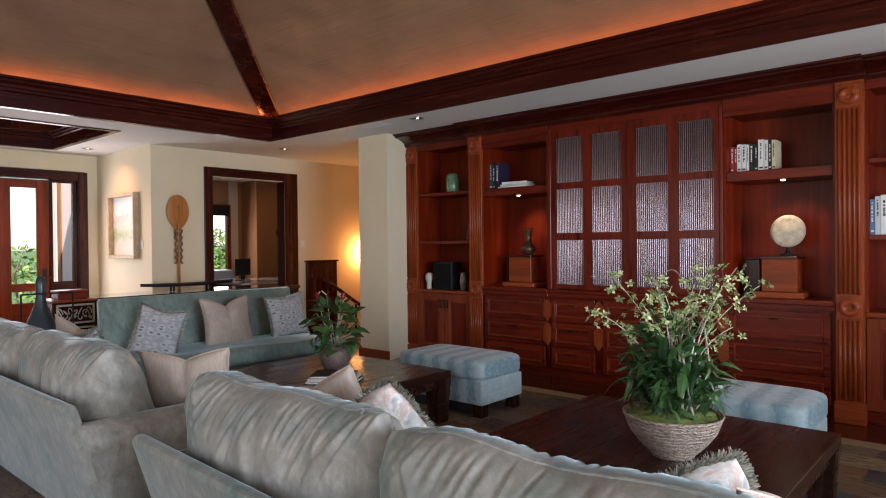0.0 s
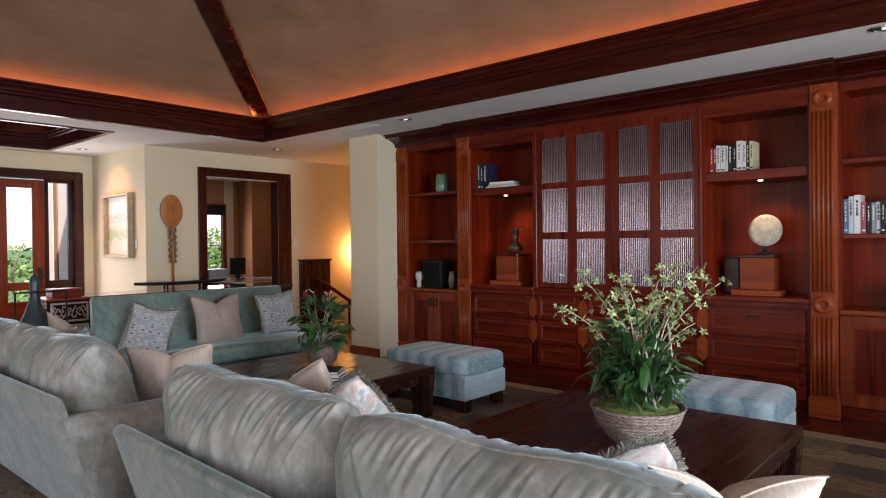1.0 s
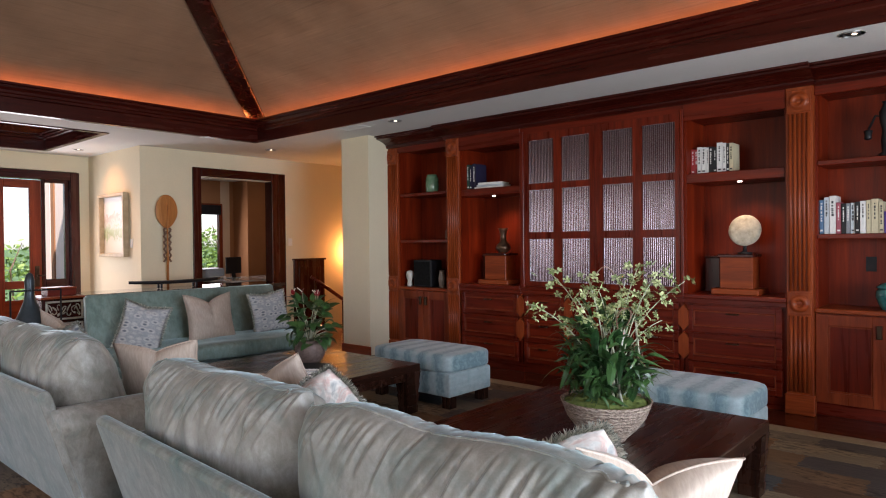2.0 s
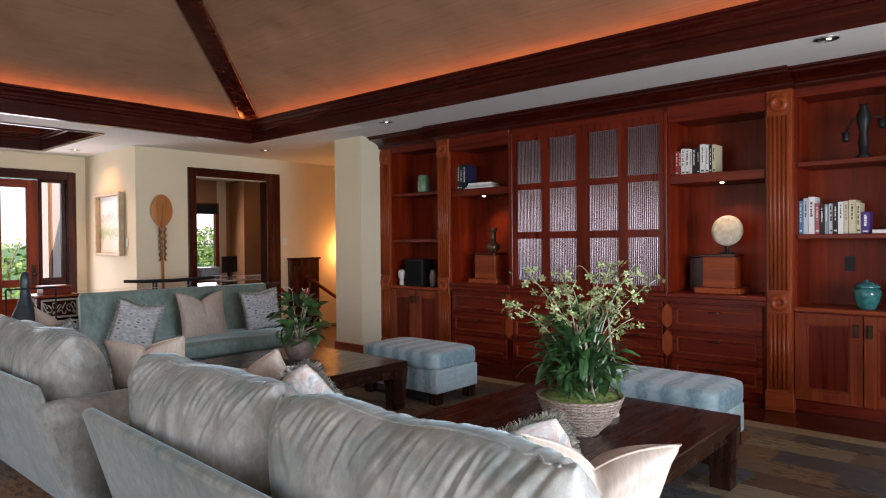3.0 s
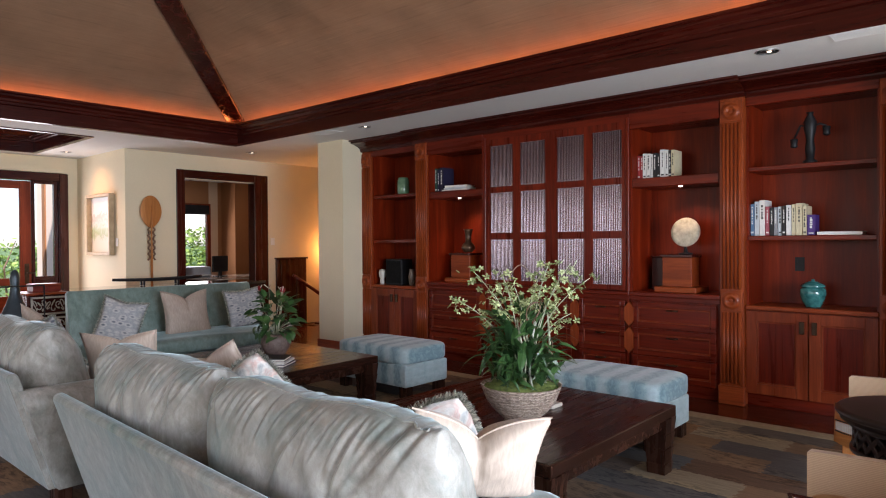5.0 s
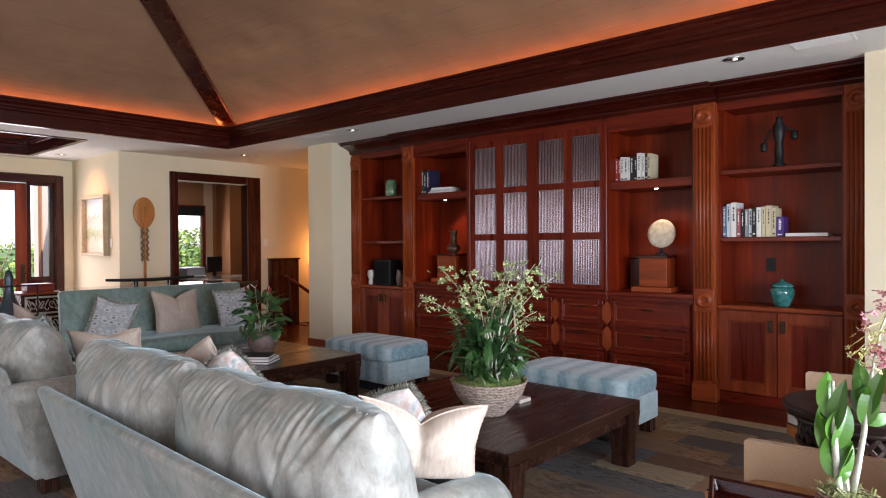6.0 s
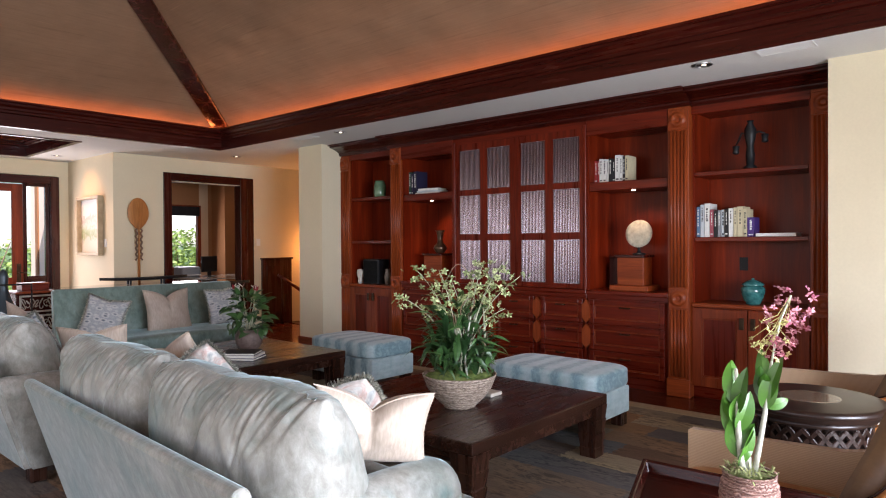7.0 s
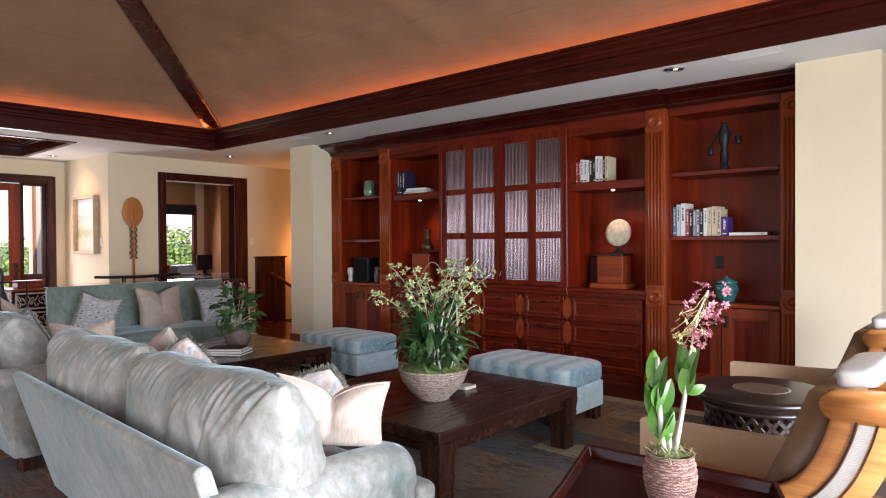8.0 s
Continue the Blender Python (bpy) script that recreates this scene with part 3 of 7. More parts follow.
def media_unit():
    """The middle: two sliding doors of reeded panes over drawers."""
    u = thing("media_cabinet", "mahogany cabinet with reeded sliding doors over drawers", "cabinet", None, "built-in bookcase")
    x0, x1 = -3.62, -1.87
    carcass(u, x0, x1, YC + 0.02, 2.52)
    for a, b in ((x0, x0 + 0.048), (x1 - 0.028, x1)):
        part("post", boxed(a, b, YC - 0.01, YBK, 0.90, 2.56, bevel=0.004), MAHOGANY["z"], u)
    part("counter", boxed(x0, x1, YC - 0.02, YBK, 0.885, 0.925, bevel=0.006), MAHOGANY["x"], u)
    drawn = ((x0, -3.04), (-3.04, -2.45), (-2.45, x1))
    part("cabinet_body", boxed(x0 + 0.018, x1 - 0.018, YC + 0.03, YBK, 0.10, 0.885), MAHOGANY["z"], u)
    part("frieze", boxed(x0, x1, YC - 0.004, YC + 0.02, 0.845, 0.885, bevel=0.004), MAHOGANY["x"], u)
    for a, b in drawn:
        for z0, z1 in ((0.12, 0.33), (0.345, 0.585), (0.60, 0.83)):
            d = panel_front(u, "drawer", a + 0.045, b - 0.045, z0, z1, YC + 0.008, 0.045, "x")
            bar_handle(d, (a + b) / 2, YC - 0.012, (z0 + z1) / 2 + 0.05, False, 0.09)
    # light end-grain lozenges between the drawers
    for xm in (x0, -3.04, -2.45, x1):
        for z0, z1 in ((0.345, 0.585), (0.60, 0.825)):
            bm = extrude_profile([(xm - 0.045, z0 + 0.05), (xm, z0), (xm + 0.045, z0 + 0.05), (xm + 0.045, z1 - 0.05), (xm, z1), (xm - 0.045, z1 - 0.05)], YC - 0.022, YC + 0.01, "y")
            part("divider", bm, CARVED["z"], u, "lighter brown chamfered drawer divider")
    for a, b, y, cols in ((-3.57, -2.735, YC + 0.005, ((-3.52, -3.21), (-3.12, -2.80))), (-2.735, -1.90, YC - 0.010, ((-2.655, -2.343), (-2.254, -1.94)))):
        d = part("sliding_door", door_frame(a, b, y, cols), MAHOGANY["z"], u, "sliding door with a grid of reeded panes")
        part("backing", boxed(a + 0.03, b - 0.03, y + 0.0165, y + 0.019, 0.95, 2.50), DARKWOOD["z"], d)
        for p0, p1 in cols:
            for z0, z1 in PANE_ROWS:
                w = p1 - p0
                pane = bmesh.new()
                n = 17
                for k in range(n):
                    xc = p0 + (k + 0.5) * w / n
                    r = w / n * 0.37
                    lo = [pane.verts.new((xc + r * math.cos(math.pi * j / 6), y + 0.016 - r * math.sin(math.pi * j / 6), z0)) for j in range(7)]
                    hi = [pane.verts.new((v.co.x, v.co.y, z1)) for v in lo]
                    for j in range(6):
                        pane.faces.new((lo[j], hi[j], hi[j + 1], lo[j + 1]))
                pn = part("reeded_pane", pane, REED, d, "pane of fine upright silvery reeds", True)
    return u


PANE_ROWS = ((0.98, 1.425), (1.497, 1.94), (2.005, 2.457))


def door_frame(a, b, y, cols):
    """One welded lattice: a slab cut through by its panes."""
    xs = sorted({a, b, *[p for c in cols for p in c]})
    zs = sorted({0.93, 2.53, *[z for r in PANE_ROWS for z in r]})
    bm = bmesh.new()
    grid = {(i, j, k): bm.verts.new((x, yy, z)) for i, x in enumerate(xs) for j, z in enumerate(zs) for k, yy in enumerate((y, y + 0.022))}
    solid = {(i, j) for i in range(len(xs) - 1) for j in range(len(zs) - 1) if not ((xs[i], xs[i + 1]) in cols and (zs[j], zs[j + 1]) in PANE_ROWS)}
    for i, j in solid:
        for k in (0, 1):
            bm.faces.new([grid[i, j, k], grid[i + 1, j, k], grid[i + 1, j + 1, k], grid[i, j + 1, k]])
        for di, dj, e in ((-1, 0, ((i, j), (i, j + 1))), (1, 0, ((i + 1, j), (i + 1, j + 1))), (0, -1, ((i, j), (i + 1, j))), (0, 1, ((i, j + 1), (i + 1, j + 1)))):
            if (i + di, j + dj) not in solid:
                p, q = e
                bm.faces.new([grid[(*p, 0)], grid[(*q, 0)], grid[(*q, 1)], grid[(*p, 1)]])
    bmesh.ops.recalc_face_normals(bm, faces=bm.faces[:])
    return bm


media_unit()

# crown moulding, stepping forward over the middle
CROWN = [(0.0, 2.60), (-0.02, 2.60), (-0.03, 2.625), (-0.03, 2.64), (-0.06, 2.665), (-0.11, 2.69), (-0.15, 2.70), (-0.15, 2.716), (-0.175, 2.722), (-0.175, 2.738), (0.1, 2.738), (0.1, 2.60)]
for a, b, y in ((-5.72, -4.68, YB), (-4.68, -0.83, YC), (-0.83, 0.288, YB)):
    bm = extrude_profile([(y + (o * 1.35 if o < 0 else o), z) for o, z in CROWN], a, b, "x")
    tagged(part("crown_molding", bm, DARKWOOD["x"]), "dark wooden crown moulding above the bookcase", "trim", "", "structure")


# ---- upholstery ----
def puffed(sx, sy, sz, p=3.0, n=14, wrinkle=0.0, seed=0, sag=0.0, folds=7.0, flat=True):
    """A stuffed cushion: a cube blown up, sagging, with gathered folds running back from its seams."""
    bm = bmesh.new()
    bmesh.ops.create_cube(bm, size=2.0)
    bmesh.ops.subdivide_edges(bm, edges=bm.edges[:], cuts=n, use_grid_fill=True)
    for v in bm.verts:
        c = v.co.copy()
        k = (abs(c.x) ** p + abs(c.y) ** p + abs(c.z) ** p) ** (1 / p)
        u = c / k
        q = Vector((u.x * sx / 2, u.y * sy / 2, u.z * sz / 2))
        if wrinkle:
            top = max(0.0, min(1.0, (u.z + 0.15) / 0.7))
            e = Vector((u.x * sx * folds + 0.6 * noise.noise(Vector((u.z * 3, u.y * 3, seed))), seed * 3.7, u.z * 0.9 + u.y * 0.7))
            ridge = 1.0 - 2.0 * abs(noise.noise(e))
            fine = 1.0 - 2.0 * abs(noise.noise(e * 2.1 + Vector((7, 0, 0))))
            near = 0.75 + 1.2 * abs(noise.noise(Vector((u.x * sx * 2.6, seed, 0.5))))
            q += Vector((u.x * 0.15, u.y * 0.9, u.z * 0.7)) * wrinkle * (ridge * 0.6 + fine * 0.3 - 0.3) * top * min(1.5, near)
            q += Vector((0, u.y, u.z)) * 0.022 * noise.noise(Vector((u.x * 1.7, u.y * 2, seed + u.z * 2)))
        q.z -= sag * sz * (1 - u.x * u.x) * max(0, u.z) * 0.5
        v.co = q
    return bm


def gathered_cushion(sx, sy, sz, seed):
    """A fat loose back cushion: two bulging faces meeting in a seam, soft corners, uneven gathers running off the top seam."""
    nx, nz = 290, 54
    rng = random.Random(seed)
    bm = bmesh.new()
    folds = {}
    for s in (1, -1):
        made, x = [], -0.47
        while x < 0.47:
            # where it starts, how it leans, how far it runs, how deep, how wide
            made.append((x * sx, -rng.uniform(0.25, 0.75) * s, rng.uniform(0.07, 0.13) * rng.choice((1, 1, 1.5, 2.2)), rng.uniform(0.010, 0.026), rng.uniform(0.005, 0.011)))
            x += rng.choice((0.022, 0.03, 0.04, 0.055, 0.075)) / sx
        # the long pinch at each upper corner
        made.append((0.40 * sx, -0.9, 0.20, 0.026, 0.012))
        made.append((-0.42 * sx, 0.8, 0.22, 0.012, 0.012))
        folds[s] = made
    grid = {}
    for s in (1, -1):
        for i in range(nx + 1):
            for j in range(nz + 1):
                if s == -1 and (i in (0, nx) or j in (0, nz)):
                    grid[s, i, j] = grid[1, i, j]
                    continue
                u, v = 2 * i / nx - 1, math.sin(math.pi / 2 * (2 * j / nz - 1))
                # soft outline: sides drawn in between the corners, round corners
                round_off = max(0.0, abs(u) + abs(v) - 1.55)
                x = sx / 2 * u * (1 - 0.030 * (1 - v * v) - 0.16 * round_off)
                z = sz / 2 * v * (1 - 0.22 * round_off) - 0.022 * max(0, v) * (1 - u * u) + 0.008 * v * math.sin(7 * u + seed)
                body = max(0.0, (1 - abs(u) ** 5.0) * (1 - abs(v) ** 2.6)) ** 0.5
                low = 1.0 - 0.22 * v
                t = (0.43 if s == 1 else 0.5) * sy * body * low * (1 + 0.10 * noise.noise(Vector((u * 2.2, v * 1.6, seed + s))))
                t += 0.004 * body * noise.noise(Vector((u * 9 + v * 4, v * 3, seed - s)))
                drop = sz / 2 - z - 0.022 * (1 - u * u)
                for fx, lean, reach, deep, wide in folds[s]:
                    if drop < reach:
                        dx = x - fx - lean * drop * s
                        if abs(dx) < 4.5 * wide:
                            fade = (1 - drop / reach) * min(1.0, 0.06 + drop / 0.035)
                            t -= deep * fade * (math.exp(-(dx / wide) ** 2) - 0.40 * math.exp(-((dx - 2.0 * wide) / (1.5 * wide)) ** 2))
                # drag lines down the face
                t += 0.0035 * body * math.sin(38 * (x + 0.35 * z * s) + 5 * noise.noise(Vector((x * 4, z * 3, seed)))) * max(0.0, v + 0.5)
                grid[s, i, j] = bm.verts.new((x, -s * t, z))
    for s in (1, -1):
        for i in range(nx):
            for j in range(nz):
                q = [grid[s, i, j], grid[s, i + 1, j], grid[s, i + 1, j + 1], grid[s, i, j + 1]]
                bm.faces.new(q if s == 1 else list(reversed(q)))
    seam = [grid[1, i, nz].co.copy() for i in range(18, nx - 17, 4)]
    return bm, seam


def pillow_edge(u, v, w, h, pinch, soft):
    """Outline of a pillow: hollowed sides, corners rounded by soft, a chop in the top edge."""
    cut = 1 - soft * max(0.0, abs(u) + abs(v) - 1.35)
    x = w / 2 * u * (1 - 0.10 * (1 - v * v)) * cut
    z = h / 2 * v * (1 - 0.10 * (1 - u * u)) * cut
    if v > 0:
        z -= pinch * h * v * (0.75 * math.exp(-abs(u) / 0.26) + 0.25 * math.exp(-(u / 0.5) ** 2))
    return x, z


def knife_pillow(w, h, d, n=16, pinch=0.0, seed=0, soft=0.0):
    """A thrown pillow: plump middle, a chop in the top that creases both faces."""
    bm = bmesh.new()
    grid = {}
    for s in (1, -1):
        for i in range(n + 1):
            for j in range(n + 1):
                edge = i in (0, n) or j in (0, n)
                if s == -1 and edge:
                    grid[s, i, j] = grid[1, i, j]
                    continue
                u, v = 2 * i / n - 1, 2 * j / n - 1
                x, z = pillow_edge(u, v, w, h, pinch, soft)
                t = d / 2 * ((1 - u * u) * (1 - v * v)) ** 0.45
                # the chop runs down the face as a crease that fades out
                t *= 1.0 - min(0.85, 2.6 * pinch) * math.exp(-abs(u - 0.04 * v) / 0.10) * max(0.0, (v + 0.7) / 1.7)
                t += 0.006 * math.sin(5 * u + 8 * v + seed) * (1 - u * u) * (1 - v * v) * pinch * 4
                t += 0.010 * noise.noise(Vector((u * 2.5 + seed, v * 2.5, s))) * (1 - u * u) * (1 - v * v)
                grid[s, i, j] = bm.verts.new((x, -s * t, z))
    for s in (1, -1):
        for i in range(n):
            for j in range(n):
                q = [grid[s, i, j], grid[s, i + 1, j], grid[s, i + 1, j + 1], grid[s, i, j + 1]]
                bm.faces.new(q if s == 1 else list(reversed(q)))
    return bm


def long_sofa(label, m, L, skew, cuts, group="sofas with loose cushions"):
    """Facing +y from its back at y = 0, x from 0 to L. A thin raked back panel, arms sloping down to the front, loose cushions."""
    s = thing("sofa", label, "sofa", m, group)
    bm = extrude_profile([(0.185, 0.10), (0.0, 0.712), (0.001, 0.722), (0.006, 0.731), (0.014, 0.736), (0.024, 0.738), (0.036, 0.737), (0.046, 0.732), (0.053, 0.724), (0.058, 0.712), (0.245, 0.10)], 0.0, L)
    bmesh.ops.bevel(bm, geom=[e for e in bm.edges if abs(e.verts[0].co.x - e.verts[1].co.x) < 1e-6], offset=0.004, segments=1, affect="EDGES")
    part("backrest", bm, VELVET, s, "thin raked back panel with a rounded top edge")
    part("seat_frame", boxed(0.02, L - 0.02, 0.24, 0.92, 0.10, 0.30, bevel=0.02, seg=2), VELVET, s)
    part("welt", boxed(0.015, L - 0.015, 0.21, 0.925, 0.098, 0.112, bevel=0.004), ESPRESSO["x"], s, "dark wooden plinth")
    for x0, x1 in ((-0.08, 0.12), (L - 0.12, L + 0.08)):
        rings = []
        bm = bmesh.new()
        for y, top in ((0.10, 0.648), (0.30, 0.647), (0.60, 0.645), (0.76, 0.643), (0.805, 0.63), (0.825, 0.60)):
            k = 1.0 if y < 0.78 else (0.95 if y < 0.81 else 0.78)
            xm = (x0 + x1) / 2
            foot = 0.11
            prof = [(xm - 0.085 * k, foot), (xm - 0.09 * k, top - 0.14)] + [(xm - 0.108 * k * math.cos(a), top - 0.10 + 0.10 * k * math.sin(a)) for a in [math.pi * j / 10 for j in range(11)]] + [(xm + 0.09 * k, top - 0.14), (xm + 0.085 * k, foot)]
            # the rear end follows the rake of the back panel
            rings.append([bm.verts.new((px, y if y > 0.2 else 0.215 - 0.306 * (pz - 0.10), pz)) for px, pz in prof])
        for u, w in zip(rings, rings[1:]):
            for j in range(len(u)):
                bm.faces.new((u[j], u[(j + 1) % len(u)], w[(j + 1) % len(u)], w[j]))
        bm.faces.new(rings[0])
        bm.faces.new(list(reversed(rings[-1])))
        bmesh.ops.recalc_face_normals(bm, faces=bm.faces[:])
        part("arm", bm, VELVET, s, "rounded arm running to the front", True)
    bm = boxed(-0.06, L + 0.06, 0.835, 0.945, 0.29, 0.47, bevel=0.035, seg=3)
    part("seat_front", bm, VELVET, s, "padded front edge of the seat", True)
    w = (L - 0.24) / 2
    for k in range(2):
        bm = puffed(w - 0.01, 0.64, 0.19, 5.0, 10, 0.006, 3 + k)
        part("seat_cushion", bm, VELVET, s, "", True, Matrix.Translation((0.12 + w * (k + 0.5), 0.53, 0.385)))
    for k, (c0, c1, push) in enumerate(cuts):
        bm, seam = gathered_cushion(c1 - c0, 0.40, 0.56, 11 * k + int(4 * L) + 5)
        c = part("back_cushion", bm, VELVET, s, "plump gathered velvet back cushion", True, pose((c0 + c1) / 2, push, 0.695, 12, 0, skew))
        part("seam_cord", tube(seam, 0.0035, 6), VELVET, c, "thin corded top seam", True)
    for x, y in ((0.08, 0.27), (L - 0.08, 0.27), (0.08, 0.87), (L - 0.08, 0.87)):
        part("leg", boxed(x - 0.045, x + 0.045, y - 0.045, y + 0.045, 0, 0.10, bevel=0.006), ESPRESSO["z"], s, "dark wooden block foot")
    return s


long_sofa("sage green crushed velvet sofa with plump back cushions", pose(-2.31, 0.975, 0.008, 0, 0, -3.0), 2.09, 3.0, ((0.08, 1.09, 0.265), (1.09, 2.17, 0.29)))
long_sofa("sage green velvet sofa with plump back cushions, foot showing", pose(-5.13, 0.97, 0.008), 2.18, 0.0, ((0.02, 1.09, 0.26), (1.09, 2.15, 0.26)))


def facing_sofa():
    """Facing +x, tight back, one long seat cushion."""
    s = thing("sofa", "sage green velvet tight-back sofa across the coffee table", "sofa", pose(-6.22, 2.33, 0.008), "sofas with loose cushions")
    L = 2.02
    bm = extrude_profile([(0.05, 0.12), (0.0, 0.90), (0.015, 0.925), (0.05, 0.93), (0.10, 0.92), (0.24, 0.40), (0.24, 0.12)], 0.0, L, "y")
    bmesh.ops.bevel(bm, geom=[e for e in bm.edges if abs(e.verts[0].co.y - e.verts[1].co.y) < 1e-6], offset=0.015, segments=2, affect="EDGES")
    part("backrest", bm, VELVETB, s, "tight upholstered back", True)
    part("seat_frame", boxed(0.10, 0.95, 0.02, L - 0.02, 0.12, 0.30, bevel=0.02, seg=2), VELVETB, s)
    bm = puffed(0.82, L - 0.06, 0.17, 6.0, 10, 0.004, 2)
    part("seat_cushion", bm, VELVETB, s, "one long seat cushion", True, Matrix.Translation((0.56, L / 2, 0.375)))
    for x, y in ((0.12, 0.1), (0.12, L - 0.1), (0.88, 0.1), (0.88, L - 0.1)):
        part("leg", boxed(x - 0.04, x + 0.04, y - 0.04, y + 0.04, 0, 0.125, bevel=0.006), ESPRESSO["z"], s)
    return s


facing_sofa()


# ---- tables and ottomans ----
def coffee_table(label, m, S=1.41):
    t = thing("coffee_table", label, "coffee table", m, "coffee tables")
    part("tabletop", boxed(0, S, 0, S, 0.335, 0.40, bevel=0.008, seg=2), ESPRESSO["y"], t, "thick dark top")
    a = bmesh.new()
    for q in ((0.03, S - 0.03, 0.03, 0.06), (0.03, S - 0.03, S - 0.06, S - 0.03), (0.03, 0.06, 0.06, S - 0.06), (S - 0.06, S - 0.03, 0.06, S - 0.06)):
        box(a, *q, 0.27, 0.335, 0.003)
    part("apron", a, ESPRESSO["x"], t)
    for sx in (0, 1):
        for sy in (0, 1):
            cx, cy = (S - 0.075 if sx else 0.075), (S - 0.075 if sy else 0.075)
            bm = bmesh.new()
            rows = [(0.0, 0.055), (0.06, 0.058), (0.065, 0.054), (0.15, 0.064), (0.155, 0.058), (0.24, 0.070), (0.245, 0.066), (0.335, 0.075)]
            rings = [[bm.verts.new((cx + i * r, cy + j * r, z)) for i, j in ((-1, -1), (1, -1), (1, 1), (-1, 1))] for z, r in rows]
            for u, w in zip(rings, rings[1:]):
                for k in range(4):
                    bm.faces.new((u[k], u[(k + 1) % 4], w[(k + 1) % 4], w[k]))
            bm.faces.new(list(reversed(rings[0])))
            bm.faces.new(rings[-1])
            part("leg", bm, ESPRESSO["z"], t, "square tapered leg with notched bands")
    return t


ct = coffee_table("large square dark wooden coffee table holding the orchid bowl", pose(-2.08, 2.43, 0.008))
t2 = copy_thing(ct, pose(-4.74, 2.46, 0.008))
tagged(t2, "large square dark wooden coffee table holding books and a potted plant")


def ottoman(label, m, W=0.98, D=0.60):
    o = thing("ottoman", label, "ottoman", m, "ottomans")
    part("base", boxed(0.02, W - 0.02, 0.02, D - 0.02, 0.10, 0.30, bevel=0.015, seg=2), BLUE, o)
    bm = puffed(W, D, 0.17, 7.0, 12, 0.0, 1)
    part("cushion_top", bm, BLUE, o, "padded striped top", True, Matrix.Translation((W / 2, D / 2, 0.375)))
    for x in (0.08, W - 0.08):
        for y in (0.08, D - 0.08):
            part("leg", boxed(x - 0.045, x + 0.045, y - 0.045, y + 0.045, 0, 0.11, bevel=0.005), ESPRESSO["z"], o)
    return o


o1 = ottoman("pale blue striped fabric ottoman on dark block feet", pose(-4.13, 4.03, 0.008))
copy_thing(o1, pose(-1.84, 4.03, 0.008))


# ---- the rug ----
def rug_cloth():
    """Large woven blocks in brown, slate and sand."""
    m, t, b = nodes_of("block_rug")
    v = coords(t)
    br = t.nodes.new("ShaderNodeTexBrick")
    br.offset, br.squash = 0.37, 1.0
    for k, x in (("Scale", 1.0), ("Mortar Size", 0.0), ("Brick Width", 0.62), ("Row Height", 0.26)):
        br.inputs[k].default_value = x
    br.inputs["Color1"].default_value, br.inputs["Color2"].default_value = (0, 0, 0, 1), (1, 1, 1, 1)
    # the weave blurs the edges of the blocks
    blur = make(t, "ShaderNodeTexNoise", Scale=38.0, Detail=2.0)
    t.links.new(v, blur.inputs["Vector"])
    shift = t.nodes.new("ShaderNodeVectorMath")
    shift.operation = "MULTIPLY_ADD"
    t.links.new(blur.outputs["Color"], shift.inputs[0])
    shift.inputs[1].default_value = (0.10, 0.05, 0.0)
    t.links.new(v, shift.inputs[2])
    t.links.new(shift.outputs[0], br.inputs["Vector"])
    c = ramp(t, br.outputs["Color"], (0.0, (0.17, 0.10, 0.062)), (0.25, (0.12, 0.13, 0.14)), (0.45, (0.29, 0.17, 0.09)), (0.62, (0.135, 0.122, 0.11)), (0.8, (0.20, 0.165, 0.13)), (1.0, (0.40, 0.32, 0.21)))
    streak = noisy(t, coords(t, (6, 60, 6)), 1.0, 5, 0.7)
    c = mixed(t, c, ramp(t, streak, (0.35, (0.65, 0.65, 0.66)), (0.65, (1.1, 1.08, 1.05))), 0.7, "MULTIPLY")
    # fronds: fine slanting strokes that come and go from block to block
    frond = noisy(t, coords(t, (11, 34, 6), (0, 0, 28)), 1.0, 3, 0.6, 0.8)
    where = noisy(t, coords(t, (1.6, 3.8, 1)), 1.0, 1)
    c = mixed(t, c, mixed(t, (1, 1, 1), ramp(t, frond, (0.40, (0.55, 0.56, 0.58)), (0.52, (1.25, 1.2, 1.1))), ramp(t, where, (0.46, (0, 0, 0)), (0.56, (1, 1, 1)))), 0.8, "MULTIPLY")
    g = noisy(t, v, 220, 2)
    c = mixed(t, c, ramp(t, g, (0.3, (0.75, 0.75, 0.75)), (0.7, (1, 1, 1))), 0.6, "MULTIPLY")
    t.links.new(c, b.inputs["Base Color"])
    b.inputs["Roughness"].default_value = 0.95
    b.inputs["Specular IOR Level"].default_value = 0.1
    bump(t, b, g, 0.5, 0.004)
    return m


RUGBORDER = plain("rug_border", (0.31, 0.24, 0.155), (0.40, 0.32, 0.21), 0.95, 30, 0.4, 220, spec=0.1)
rug = thing("rug", "large woven rug of brown, slate and sand blocks", "rug")
part("field", boxed(-6.9, 2.9, -0.4, 5.13, -0.011, 0.006, bevel=0.003), rug_cloth(), rug)
bm = bmesh.new()
for q in ((-7.02, 3.02, 5.13, 5.28), (-7.02, 3.02, -0.55, -0.4), (-7.02, -6.9, -0.4, 5.13), (2.9, 3.02, -0.4, 5.13)):
    box(bm, *q, -0.011, 0.007, 0.002)
part("border", bm, RUGBORDER, rug, "sand coloured woven border")


